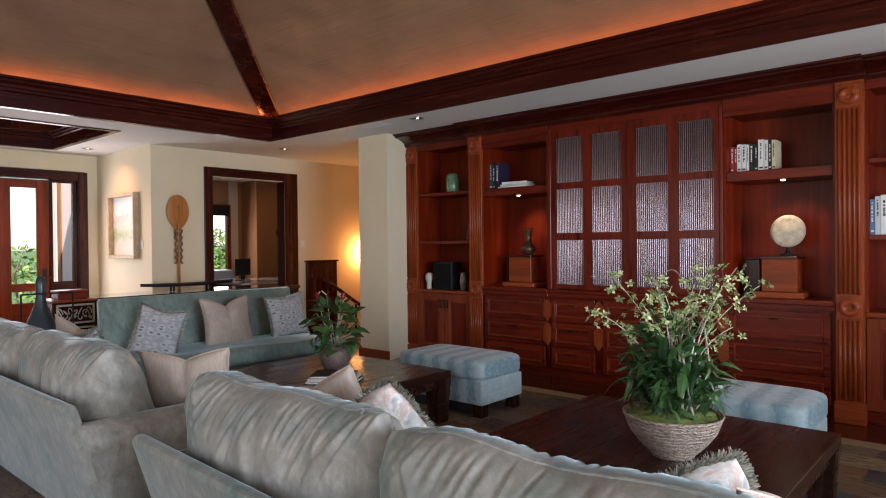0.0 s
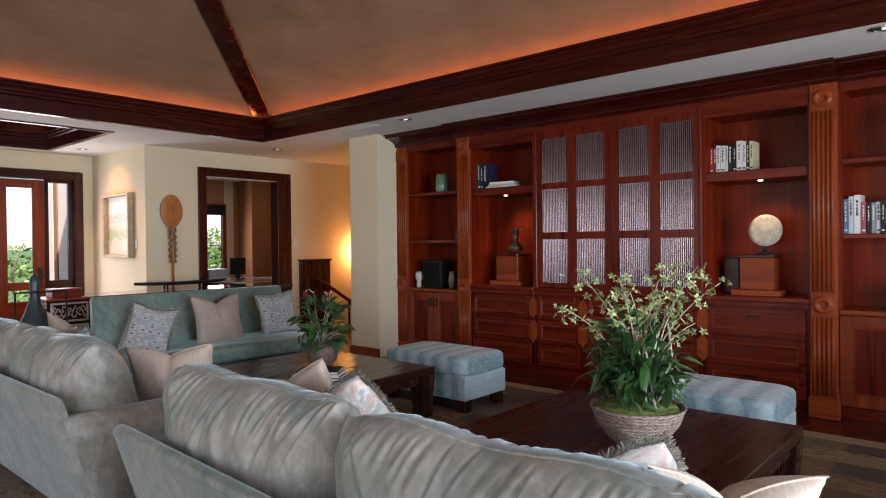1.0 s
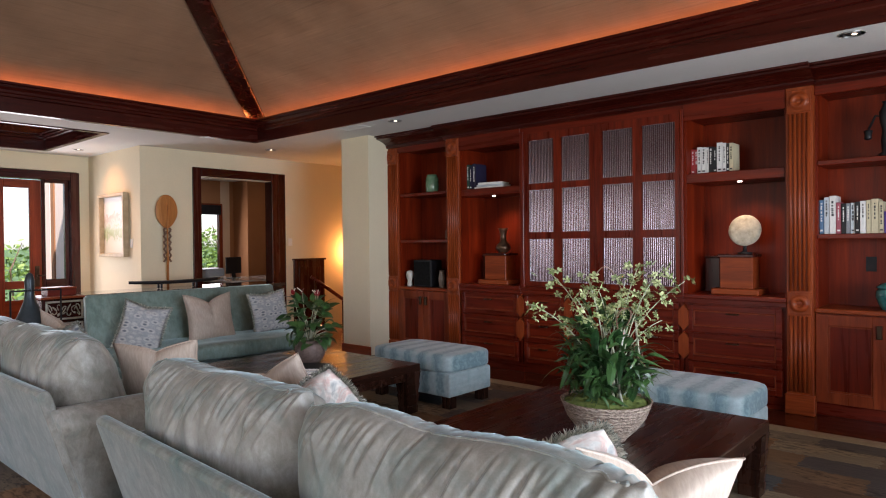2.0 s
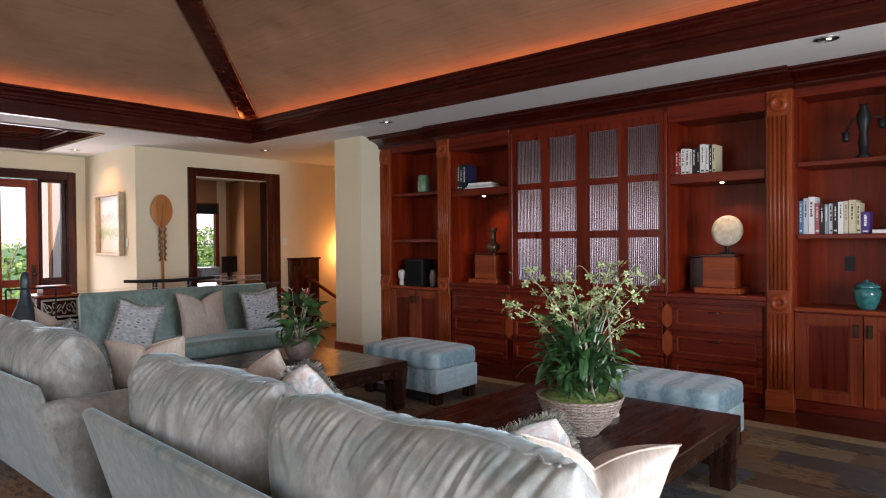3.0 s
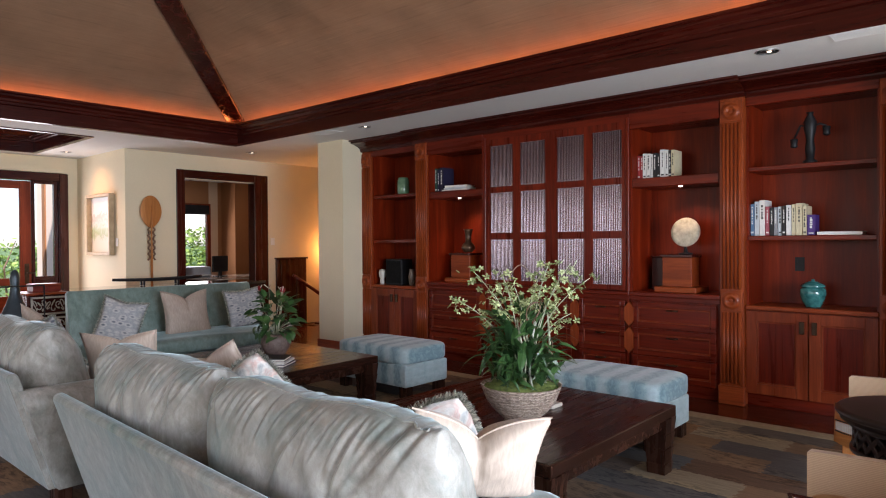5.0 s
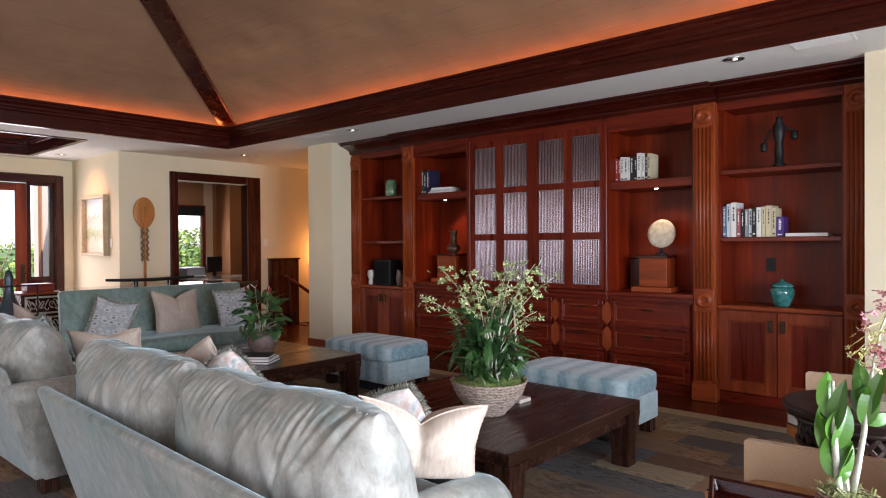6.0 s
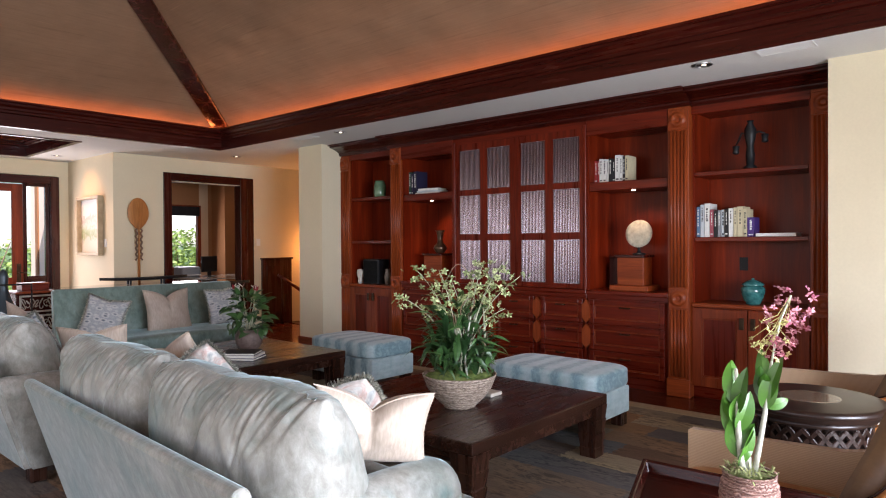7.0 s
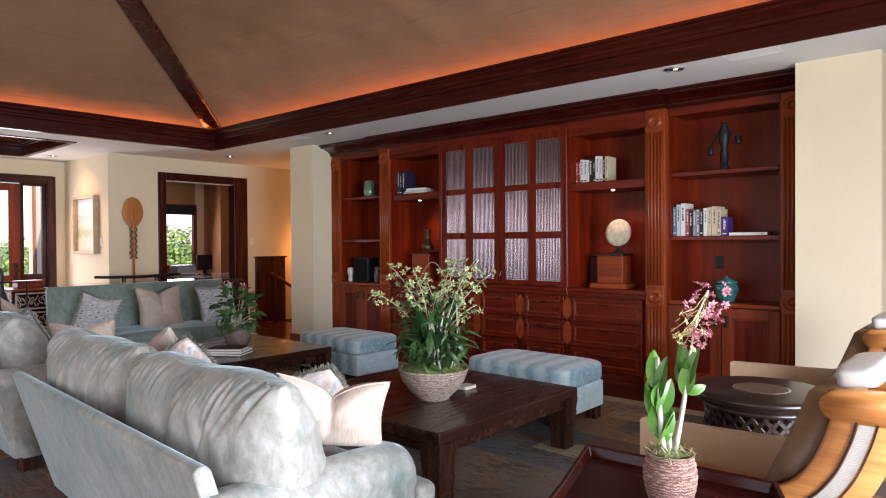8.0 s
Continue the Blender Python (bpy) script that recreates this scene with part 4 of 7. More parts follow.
def leafy(name, dark, light, rough=0.42):
    m, t, b = nodes_of(name)
    info = t.nodes.new("ShaderNodeObjectInfo")
    geo = t.nodes.new("ShaderNodeNewGeometry")
    add = t.nodes.new("ShaderNodeMath")
    add.operation = "FRACT"
    s = t.nodes.new("ShaderNodeMath")
    t.links.new(info.outputs["Random"], s.inputs[0])
    t.links.new(geo.outputs["Random Per Island"], s.inputs[1])
    t.links.new(s.outputs[0], add.inputs[0])
    n = noisy(t, coords(t), 30, 3)
    c = mixed(t, ramp(t, add.outputs[0], (0.0, dark), (1.0, light)), ramp(t, n, (0.3, (0.7, 0.75, 0.7)), (0.7, (1.1, 1.1, 1.0))), 0.6, "MULTIPLY")
    t.links.new(c, b.inputs["Base Color"])
    b.inputs["Roughness"].default_value = rough
    b.inputs["Subsurface Weight"].default_value = 0.0
    bump(t, b, n, 0.15, 0.003)
    return m


# ---- pillows ----
def ikat():
    """Pale cloth with staggered rows of small grey ogee marks."""
    m, t, b = nodes_of("ogee_print")
    v = coords(t, (1, 1, 1))
    w = noisy(t, v, 60, 3, 0.6)
    br = t.nodes.new("ShaderNodeTexVoronoi")
    br.inputs["Scale"].default_value, br.inputs["Randomness"].default_value = 17.0, 0.55
    t.links.new(coords(t, (0.8, 0.0, 1.5)), br.inputs["Vector"])
    c = ramp(t, br.outputs["Distance"], (0.10, (0.15, 0.17, 0.20)), (0.20, (0.24, 0.26, 0.28)), (0.30, (0.50, 0.50, 0.48)), (0.42, (0.56, 0.56, 0.54)), (0.58, (0.38, 0.40, 0.41)))
    c = mixed(t, c, ramp(t, w, (0.4, (0.78, 0.79, 0.80)), (0.6, (1, 1, 1))), 0.7, "MULTIPLY")
    t.links.new(c, b.inputs["Base Color"])
    b.inputs["Roughness"].default_value = 0.85
    bump(t, b, noisy(t, v, 200, 2), 0.2, 0.003)
    return m


def floral():
    m, t, b = nodes_of("faded_floral")
    v = coords(t)
    n, w = noisy(t, v, 9, 4, 0.6, 1.5), noisy(t, v, 23, 3, 0.6, 0.8)
    c = ramp(t, n, (0.35, (0.36, 0.38, 0.37)), (0.48, (0.66, 0.63, 0.58)), (0.58, (0.60, 0.42, 0.36)), (0.68, (0.66, 0.64, 0.60)))
    c = mixed(t, c, ramp(t, w, (0.45, (0.55, 0.58, 0.58)), (0.6, (1, 1, 1))), 0.6, "MULTIPLY")
    t.links.new(c, b.inputs["Base Color"])
    b.inputs["Roughness"].default_value = 0.85
    bump(t, b, noisy(t, v, 200, 2), 0.2, 0.003)
    return m


def silk():
    """Cream slubbed silk with short raised dashes."""
    m, t, b = nodes_of("cream_slub_silk")
    n = noisy(t, coords(t, (120, 30, 22)), 1.0, 3, 0.6)
    w = noisy(t, coords(t), 5, 3)
    c = mixed(t, ramp(t, w, (0.3, (0.42, 0.345, 0.28)), (0.7, (0.49, 0.41, 0.335))), ramp(t, n, (0.4, (0.86, 0.84, 0.82)), (0.62, (1.06, 1.05, 1.04))), 0.8, "MULTIPLY")
    t.links.new(c, b.inputs["Base Color"])
    b.inputs["Roughness"].default_value, b.inputs["Sheen Weight"].default_value = 0.6, 0.12
    bump(t, b, n, 0.35, 0.004)
    return m


FRINGE = leafy("grey_fringe", (0.13, 0.15, 0.13), (0.66, 0.64, 0.57), 0.9)
IKAT, FLORAL, SILK = ikat(), floral(), silk()


def pillow(label, m, material, w=0.5, h=0.5, d=0.17, pinch=0.12, seed=0, trim=None, soft=0.0):
    t = thing("throw_pillow", label, "pillow", m, "throw pillows")
    part("cover", knife_pillow(w, h, d, 32, pinch, seed, soft), material, t, "", True)
    edge = []
    for k in range(64):
        s, u = divmod(k, 16)
        a = u / 8 - 1
        q = [(a, -1), (1, a), (-a, 1), (-1, -a)][s]
        x, z = pillow_edge(q[0], q[1], w, h, pinch, soft)
        edge.append(Vector((x, 0, z)))
    if trim:
        rng = random.Random(seed)
        bm = bmesh.new()
        for i in range(64):
            a, b = edge[i], edge[(i + 1) % 64]
            for j in range(46):
                p = a.lerp(b, j / 46)
                out = (p.normalized() + Vector((rng.uniform(-0.5, 0.5), rng.uniform(-0.9, 0.9), rng.uniform(-0.5, 0.5)))).normalized()
                side = out.cross(Vector((rng.random(), 0.3, rng.random()))).normalized() * 0.0022
                q = p + out * rng.uniform(0.012, 0.028)
                bm.faces.new([bm.verts.new(v) for v in (p - side, p + side, q + side * 0.5, q - side * 0.5)])
        f = part("fringe", bm, trim, t, "shaggy grey fringe")
        tagged(f, kind="stuff")
    else:
        part("piping", tube(edge + edge[:1], 0.004, 6), material, t, "", True)
    return t


# on the facing sofa (its front looks +x)
pillow("cream silk pillow with a chopped top, leaning on the sofa back", pose(-5.78, 3.37, 0.665, -14, 0, 90), SILK, 0.52, 0.50, 0.17, 0.16, 1)
pillow("grey ogee print pillow with fringed edge on the sofa", pose(-5.72, 2.66, 0.645, -16, 14, 56), IKAT, 0.40, 0.44, 0.16, 0.05, 2, FRINGE)
pillow("grey ogee print pillow with fringed edge at the sofa's end", pose(-5.80, 4.08, 0.655, -12, -3, 96), IKAT, 0.48, 0.44, 0.16, 0.03, 3, FRINGE)
# on the farther of the two back-to-window sofas
pillow("wide cream silk pillow against the velvet cushion", pose(-3.19, 1.64, 0.70, -14, 2, 222), SILK, 0.46, 0.37, 0.15, 0.12, 4)
pillow("cream silk pillow at the sofa's end", pose(-5.05, 1.78, 0.68, -20, -16, 205), SILK, 0.42, 0.42, 0.15, 0.10, 5)
pillow("grey ogee print pillow lying against the cushions", pose(-4.62, 1.72, 0.66, -28, 10, 190), IKAT, 0.44, 0.42, 0.15, 0.05, 6, FRINGE)
# on the nearer sofa
pillow("cream silk pillow leaning in the sofa's corner", pose(-2.02, 1.62, 0.715, -22, 18, 200), SILK, 0.40, 0.40, 0.15, 0.08, 7)
pillow("small cream silk pillow tucked among the others", pose(-1.93, 1.52, 0.70, -30, -8, 188), SILK, 0.36, 0.34, 0.15, 0.05, 12)
pillow("faded floral pillow with shaggy grey fringe", pose(-1.74, 1.60, 0.695, -24, 30, 208), FLORAL, 0.42, 0.40, 0.16, 0.06, 8, FRINGE, 0.22)
pillow("faded floral pillow with shaggy fringe, its corner raised", pose(-0.60, 1.555, 0.715, -22, 20, 222), FLORAL, 0.38, 0.36, 0.14, 0.02, 9, FRINGE, 0.28)
pillow("large cream silk pillow with a deep chop beside the sofa arm", pose(-0.305, 1.437, 0.785, -21, -6, 228), SILK, 0.40, 0.29, 0.16, 0.26, 10)


# ---- plants ----
LEAF = leafy("leaf_green", (0.012, 0.038, 0.012), (0.06, 0.14, 0.04), 0.34)
LEAFB = leafy("leaf_bright", (0.022, 0.078, 0.008), (0.058, 0.16, 0.018), 0.3)
STEM = plain("cane", (0.30, 0.33, 0.20), (0.52, 0.52, 0.38), 0.5, 30, 0.1)
PALECANE = plain("pale_cane", (0.24, 0.25, 0.18), (0.46, 0.45, 0.37), 0.5, 40, 0.2)
BLOOM = leafy("pale_green_bloom", (0.10, 0.15, 0.035), (0.56, 0.60, 0.32), 0.5)
PINK = leafy("pink_bloom", (0.27, 0.05, 0.09), (0.56, 0.24, 0.27), 0.5)
MOSS = plain("moss", (0.10, 0.15, 0.03), (0.24, 0.30, 0.07), 0.95, 45, 0.9, 90)
TWIG = plain("twig", (0.14, 0.08, 0.05), (0.24, 0.15, 0.10), 0.7, 30, 0.2)


def woven(name, a, c, rows=95.0):
    m, t, b = nodes_of(name)
    v = coords(t)
    w = t.nodes.new("ShaderNodeTexWave")
    w.bands_direction = "Z"
    w.inputs["Scale"].default_value, w.inputs["Distortion"].default_value = rows * 0.314, 6.0
    w.inputs["Detail"].default_value, w.inputs["Detail Scale"].default_value = 3, 3
    t.links.new(v, w.inputs["Vector"])
    n = noisy(t, coords(t, (1, 1, 2.2)), 42, 4, 0.7)
    c2 = mixed(t, ramp(t, w.outputs["Fac"], (0.0, a), (1.0, c)), ramp(t, n, (0.38, (0.42, 0.36, 0.32)), (0.58, (1.12, 1.1, 1.06))), 0.85, "MULTIPLY")
    t.links.new(c2, b.inputs["Base Color"])
    b.inputs["Roughness"].default_value = 0.8
    h = t.nodes.new("ShaderNodeMath")
    t.links.new(w.outputs["Fac"], h.inputs[0])
    t.links.new(n, h.inputs[1])
    bump(t, b, h.outputs[0], 0.9, 0.008)
    return m


def blade(L, W, arch, heart=0.0, n=7, fold=0.25):
    """A leaf from the origin along +x, arching down, folded a little along its rib."""
    bm = bmesh.new()
    rows = []
    for i in range(n + 1):
        s = i / n
        wid = W / 2 * (math.sin(math.pi * min(1, s ** (0.55 + 0.35 * (1 - heart)))) ** 0.8) + 0.0012
        x, z = L * s * (1 - 0.25 * arch * s), L * (0.25 * s - arch * s * s * 0.6)
        rows.append([bm.verts.new((x - heart * W * 0.25 * (1 - s) * abs(k), wid * k, z + abs(k) * wid * fold)) for k in (-1, 0, 1)])
    for a, b in zip(rows, rows[1:]):
        for k in (0, 1):
            bm.faces.new((a[k], a[k + 1], b[k + 1], b[k]))
    return bm


def bloom(bm, at, size, rng, petals=5):
    """One flower of pointed petals facing out."""
    q = Euler((rng.uniform(-1.1, 1.1), rng.uniform(-1.1, 1.1), rng.uniform(0, 6.3))).to_matrix()
    for k in range(petals):
        a = 2 * math.pi * k / petals + rng.uniform(-0.2, 0.2)
        d, s = Vector((math.cos(a), math.sin(a), 0.25)), Vector((-math.sin(a), math.cos(a), 0))
        L, W = size * rng.uniform(0.8, 1.15), size * rng.uniform(0.20, 0.32)
        vs = [at + q @ v for v in (d * 0.06 * L, d * 0.45 * L - s * W + Vector((0, 0, 0.1 * L)), d * 0.8 * L - s * W * 0.75 + Vector((0, 0, 0.05 * L)), d * L + Vector((0, 0, -0.12 * L)), d * 0.8 * L + s * W * 0.75 + Vector((0, 0, 0.05 * L)), d * 0.45 * L + s * W + Vector((0, 0, 0.1 * L)))]
        bm.faces.new([bm.verts.new(v) for v in vs])
    c = at + q @ Vector((0, 0, 0.18 * size))
    for k in range(3):
        a = 2.1 * k
        vs = [at, at + q @ (Vector((math.cos(a), math.sin(a), 0.5)) * 0.32 * size), c + q @ Vector((0, 0, 0.2 * size))]
        bm.faces.new([bm.verts.new(v) for v in vs])


VIEWR, VIEWA = Vector((0.75, 0.66, 0)), Vector((-0.66, 0.75, 0))


def bowl_thing():
    b = thing("planter_bowl", "round woven seagrass bowl filled with moss on the coffee table", "planter", pose(-1.20, 2.97, 0.408))
    prof = [(0.095, 0.0), (0.10, 0.012), (0.15, 0.06), (0.195, 0.12), (0.222, 0.19), (0.226, 0.20), (0.216, 0.20), (0.19, 0.16)]
    part("bowl", lathe(prof, 48), woven("seagrass", (0.42, 0.33, 0.26), (0.60, 0.50, 0.41), 60.0), b, "", True)
    rng = random.Random(3)
    bm = bmesh.new()
    bmesh.ops.create_grid(bm, x_segments=26, y_segments=26, size=0.21)
    for v in bm.verts:
        r = min(1.0, v.co.xy.length / 0.205)
        if v.co.xy.length > 0.205:
            v.co.xy *= 0.205 / v.co.xy.length
        v.co.z = 0.185 + 0.035 * (1 - r * r) + 0.02 * noise.noise(Vector((v.co.x * 30, v.co.y * 30, 0)))
    part("moss", bm, MOSS, b, "bright green moss", True)
    return b


def orchid_clump():
    o = thing("orchid_plant", "tall green orchid clump with sprays of pale yellow-green blooms", "plant", pose(-1.20, 2.97, 0.60))
    rng = random.Random(8)
    forms = [part("leaf", blade(L, W, a), LEAF, o) for L, W, a in ((0.25, 0.050, 0.7), (0.30, 0.034, 1.1), (0.19, 0.062, 0.5), (0.24, 0.032, 1.4))]
    small = part("leaf", blade(0.12, 0.020, 1.7), LEAF, o, "", False, pose(0.1, 0, 0.1, 0, -30, 10))
    for k in range(110):
        a, r = rng.uniform(0, 360), rng.uniform(0.06, 0.20)
        again(small, o, pose(r * math.cos(radians(a)), r * math.sin(radians(a)), rng.uniform(0.0, 0.26), rng.uniform(-60, 60), -rng.uniform(-20, 70), a + rng.uniform(-80, 80)) @ Matrix.Scale(rng.uniform(0.6, 1.2), 4))
    for f in forms:
        f.matrix_basis = pose(rng.uniform(-0.08, 0.08), rng.uniform(-0.08, 0.08), 0.02, 0, -rng.uniform(40, 75), rng.uniform(0, 360))
    for k in range(165):
        f = forms[k % 4]
        r, a = 0.17 * math.sqrt(rng.random()), rng.uniform(0, 360)
        lift = 0.02 + 0.30 * rng.random() ** 1.5
        m = pose(r * math.cos(radians(a)), r * math.sin(radians(a)), lift, rng.uniform(-35, 35), -(rng.uniform(10, 75) if lift > 0.12 else rng.uniform(48, 82)), a + rng.uniform(-50, 50)) @ Matrix.Scale(rng.uniform(0.55, 1.0), 4)
        again(f, o, m)
    # leaves standing along the canes, up under the blooms
    for k in range(46):
        a, lift = rng.uniform(0, 360), rng.uniform(0.16, 0.42)
        r = rng.uniform(0.02, 0.13)
        again(forms[(2, 0, 2)[k % 3]], o, pose(r * math.cos(radians(a)), r * math.sin(radians(a)), lift, rng.uniform(-40, 40), -rng.uniform(0, 65), a + rng.uniform(-60, 60)) @ Matrix.Scale(rng.uniform(0.45, 0.85), 4))
    for k in range(9):
        a, r = rng.uniform(0, 6.3), rng.uniform(0.05, 0.16)
        p = Vector((r * math.cos(a), r * math.sin(a), 0))
        q = p + Vector((rng.uniform(-0.09, 0.13), rng.uniform(-0.09, 0.13), rng.uniform(0.26, 0.42)))
        pts = [p.lerp(q, s) + Vector((0.02 * math.sin(s * 4 + k), 0.02 * math.cos(s * 3 + k), 0)) for s in (0, 0.2, 0.4, 0.6, 0.8, 1)]
        part("cane", tube(pts, [0.005, 0.007, 0.008, 0.007, 0.006, 0.004], 8), PALECANE if k % 2 else STEM, o, "pale jointed cane", True)
    tips = [(-0.38, 0.49), (-0.27, 0.645), (-0.12, 0.64), (-0.04, 0.56), (0.06, 0.49), (0.15, 0.69), (0.26, 0.68), (0.36, 0.60), (0.28, 0.40), (0.10, 0.61), (0.21, 0.56), (-0.16, 0.52)]
    for k, (r, z) in enumerate(tips):
        tip = VIEWR * r + VIEWA * rng.uniform(-0.14, 0.14) + Vector((0, 0, z))
        root = Vector((rng.uniform(-0.06, 0.06), rng.uniform(-0.06, 0.06), 0.05))
        bend = root.lerp(tip, 0.5) + Vector((0, 0, 0.10)) - VIEWR * r * 0.25
        pts = [root * (1 - s) ** 2 + bend * 2 * s * (1 - s) + tip * s * s for s in [i / 9 for i in range(10)]]
        sp = part("flower_stem", tube(pts, [0.0045 - 0.0003 * i for i in range(10)], 6), STEM, o, "", True)
        bm = bmesh.new()
        for j in range(23):
            s = 0.58 + 0.42 * (j / 22)
            i = min(8, int(s * 9))
            p = pts[i].lerp(pts[i + 1], s * 9 - i) + Vector((rng.gauss(0, 0.030), rng.gauss(0, 0.030), rng.uniform(-0.045, 0.035)))
            bloom(bm, p, rng.uniform(0.015, 0.029), rng)
        part("blossom", bm, BLOOM, sp, "cluster of pale yellow-green blooms")
    for k in range(7):
        a = rng.uniform(0, 6.3)
        p = Vector((0.12 * math.cos(a), 0.12 * math.sin(a), 0.1 + 0.3 * rng.random()))
        pts = [p + Vector((0.05 * math.cos(a + s * 4.5) + 0.10 * s * math.cos(a), 0.05 * math.sin(a + s * 4.5) + 0.10 * s * math.sin(a), 0.10 * math.sin(s * 3))) for s in [i / 12 for i in range(13)]]
        part("tendril", tube(pts, 0.003, 5), TWIG, o, "", True)
    pts = [Vector((0, 0, 0.45)) + VIEWR * (-0.12 + 0.24 * s) + Vector((0, 0, 0.22 * math.sin(math.pi * s))) for s in [i / 14 for i in range(15)]]
    part("tendril", tube(pts, 0.003, 5), TWIG, o, "arching thin twig", True)
    return o


bowl_thing()
orchid_clump()
tagged(part("stone_coaster", boxed(-1.27, -1.18, 3.26, 3.38, 0.408, 0.432, bevel=0.006, seg=2), plain("pale_stone", (0.45, 0.40, 0.33), (0.6, 0.54, 0.46), 0.7, 20, 0.3)), "small pale stone block on the coffee table", "coaster")


def anthurium():
    p = thing("plant_pot", "round mottled brown ceramic pot on the coffee table", "planter", pose(-4.10, 3.34, 0.408))
    part("pot", lathe([(0.075, 0), (0.085, 0.005), (0.12, 0.06), (0.128, 0.12), (0.118, 0.19), (0.108, 0.19), (0.1, 0.15)], 36), plain("mottled_clay", (0.10, 0.065, 0.055), (0.24, 0.17, 0.14), 0.6, 25, 0.5, 60), p, "", True)
    part("soil", lathe([(0.105, 0.16), (0.09, 0.17)], 24), MOSS, p)
    o = thing("anthurium_plant", "leafy green anthurium with a few red spathes", "plant", pose(-4.10, 3.34, 0.58))
    rng = random.Random(5)
    forms = [part("leaf", blade(L, W, a, 1.0, 8, 0.18), LEAF, o) for L, W, a in ((0.17, 0.105, 0.7), (0.20, 0.10, 0.5), (0.15, 0.095, 0.9))]
    n = 0
    for k in range(105):
        a, up = rng.uniform(0, 360), rng.uniform(0.0, 0.36)
        reach = 0.19 * math.sqrt(max(0.05, 1 - ((up - 0.15) / 0.24) ** 2))
        r = reach * rng.uniform(0.35, 1.0)
        m = pose(r * math.cos(radians(a)), r * math.sin(radians(a)), up, rng.uniform(-35, 35), rng.uniform(-45, 45) + 25 - up * 120, a + rng.uniform(-50, 50)) @ Matrix.Scale(rng.uniform(0.42, 0.85), 4)
        if n < 3:
            forms[n].matrix_basis = m
        else:
            again(forms[k % 3], o, m)
        n += 1
        if k % 4 == 0:
            part("stalk", tube([(0, 0, -0.03), (r * 0.4 * math.cos(radians(a)), r * 0.4 * math.sin(radians(a)), up * 0.6), (r * math.cos(radians(a)), r * math.sin(radians(a)), up)], 0.003, 5), STEM, o, "", True)
    red = plain("spathe_red", (0.16, 0.010, 0.015), (0.30, 0.025, 0.03), 0.3, 10, 0.05)
    for k in range(5):
        x, y, z = rng.uniform(-0.13, 0.08), rng.uniform(-0.12, 0.10), rng.uniform(0.36, 0.43)
        s = part("spathe", blade(0.055, 0.034, 0.3, 1.0, 6), red, o, "dark red spathe", False, pose(x, y, z, 0, -60, rng.uniform(0, 360)))
        part("spadix", tube([(0.01, 0, 0.005), (0.02, 0, 0.06)], 0.004, 6), CREAM, s, "pale spadix", True)
        part("stalk", tube([(x * 0.3, y * 0.3, 0), (x, y, z)], 0.003, 5), STEM, o, "", True)


anthurium()


# ---- books ----
def book(label, m, h, d, w, cover, group):
    """Upright: spine towards -y, thickness along x."""
    b = thing("book", label, "book", m, group)
    c = bmesh.new()
    box(c, 0, 0.003, 0, d, 0, h, 0.0008)
    box(c, w - 0.003, w, 0, d, 0, h, 0.0008)
    box(c, 0.0, w, 0, 0.004, 0, h, 0.0012)
    part("cover", c, cover, b)
    part("pages", boxed(0.003, w - 0.003, 0.004, d - 0.005, 0.004, h - 0.004), PAGES, b)
    return b


CLOTH = {k: book_cloth("book_" + k, c) for k, c in dict(navy=(0.018, 0.016, 0.05), green=(0.02, 0.06, 0.045), red=(0.38, 0.03, 0.03), white=(0.84, 0.83, 0.80), black=(0.015, 0.015, 0.017), cream=(0.66, 0.58, 0.38), blue=(0.10, 0.20, 0.34), purple=(0.07, 0.03, 0.20), pink=(0.42, 0.10, 0.13), grey=(0.30, 0.31, 0.33), pale=(0.58, 0.64, 0.68)).items()}
LABELBAR = {"l": plain("title_bar_light", (0.7, 0.7, 0.68), (0.75, 0.75, 0.72), 0.6, 20, 0), "d": plain("title_bar_dark", (0.03, 0.03, 0.035), (0.05, 0.05, 0.05), 0.6, 20, 0)}


def row_of_books(x, y, z, specs, group, where):
    rng = random.Random(int(1000 * abs(x)))
    for color, w, h, d in specs:
        b = book(f"upright {color} book {where}", pose(x, y + rng.uniform(0, 0.012), z + 0.001), h, d, w, CLOTH[color], group)
        bar = LABELBAR["d" if color in ("white", "cream", "pale") else "l"]
        # unreadable spine lettering: a run of short bars, sometimes a band at the foot
        bm, q, low = bmesh.new(), h * rng.uniform(0.86, 0.93), h * rng.uniform(0.30, 0.5)
        half_w = w * rng.uniform(0.12, 0.22)
        while q > low:
            k = rng.uniform(0.008, 0.022)
            box(bm, w / 2 - half_w, w / 2 + half_w * rng.uniform(0.4, 1.0), -0.0008, 0.0, q - k, q)
            q -= k + rng.choice((0.003, 0.004, 0.012))
        if rng.random() < 0.5:
            box(bm, w * 0.2, w * 0.8, -0.0008, 0.0, h * 0.08, h * 0.13)
        tagged(part("title_bar", bm, bar, b), kind="stuff")
        x += w + 0.0015


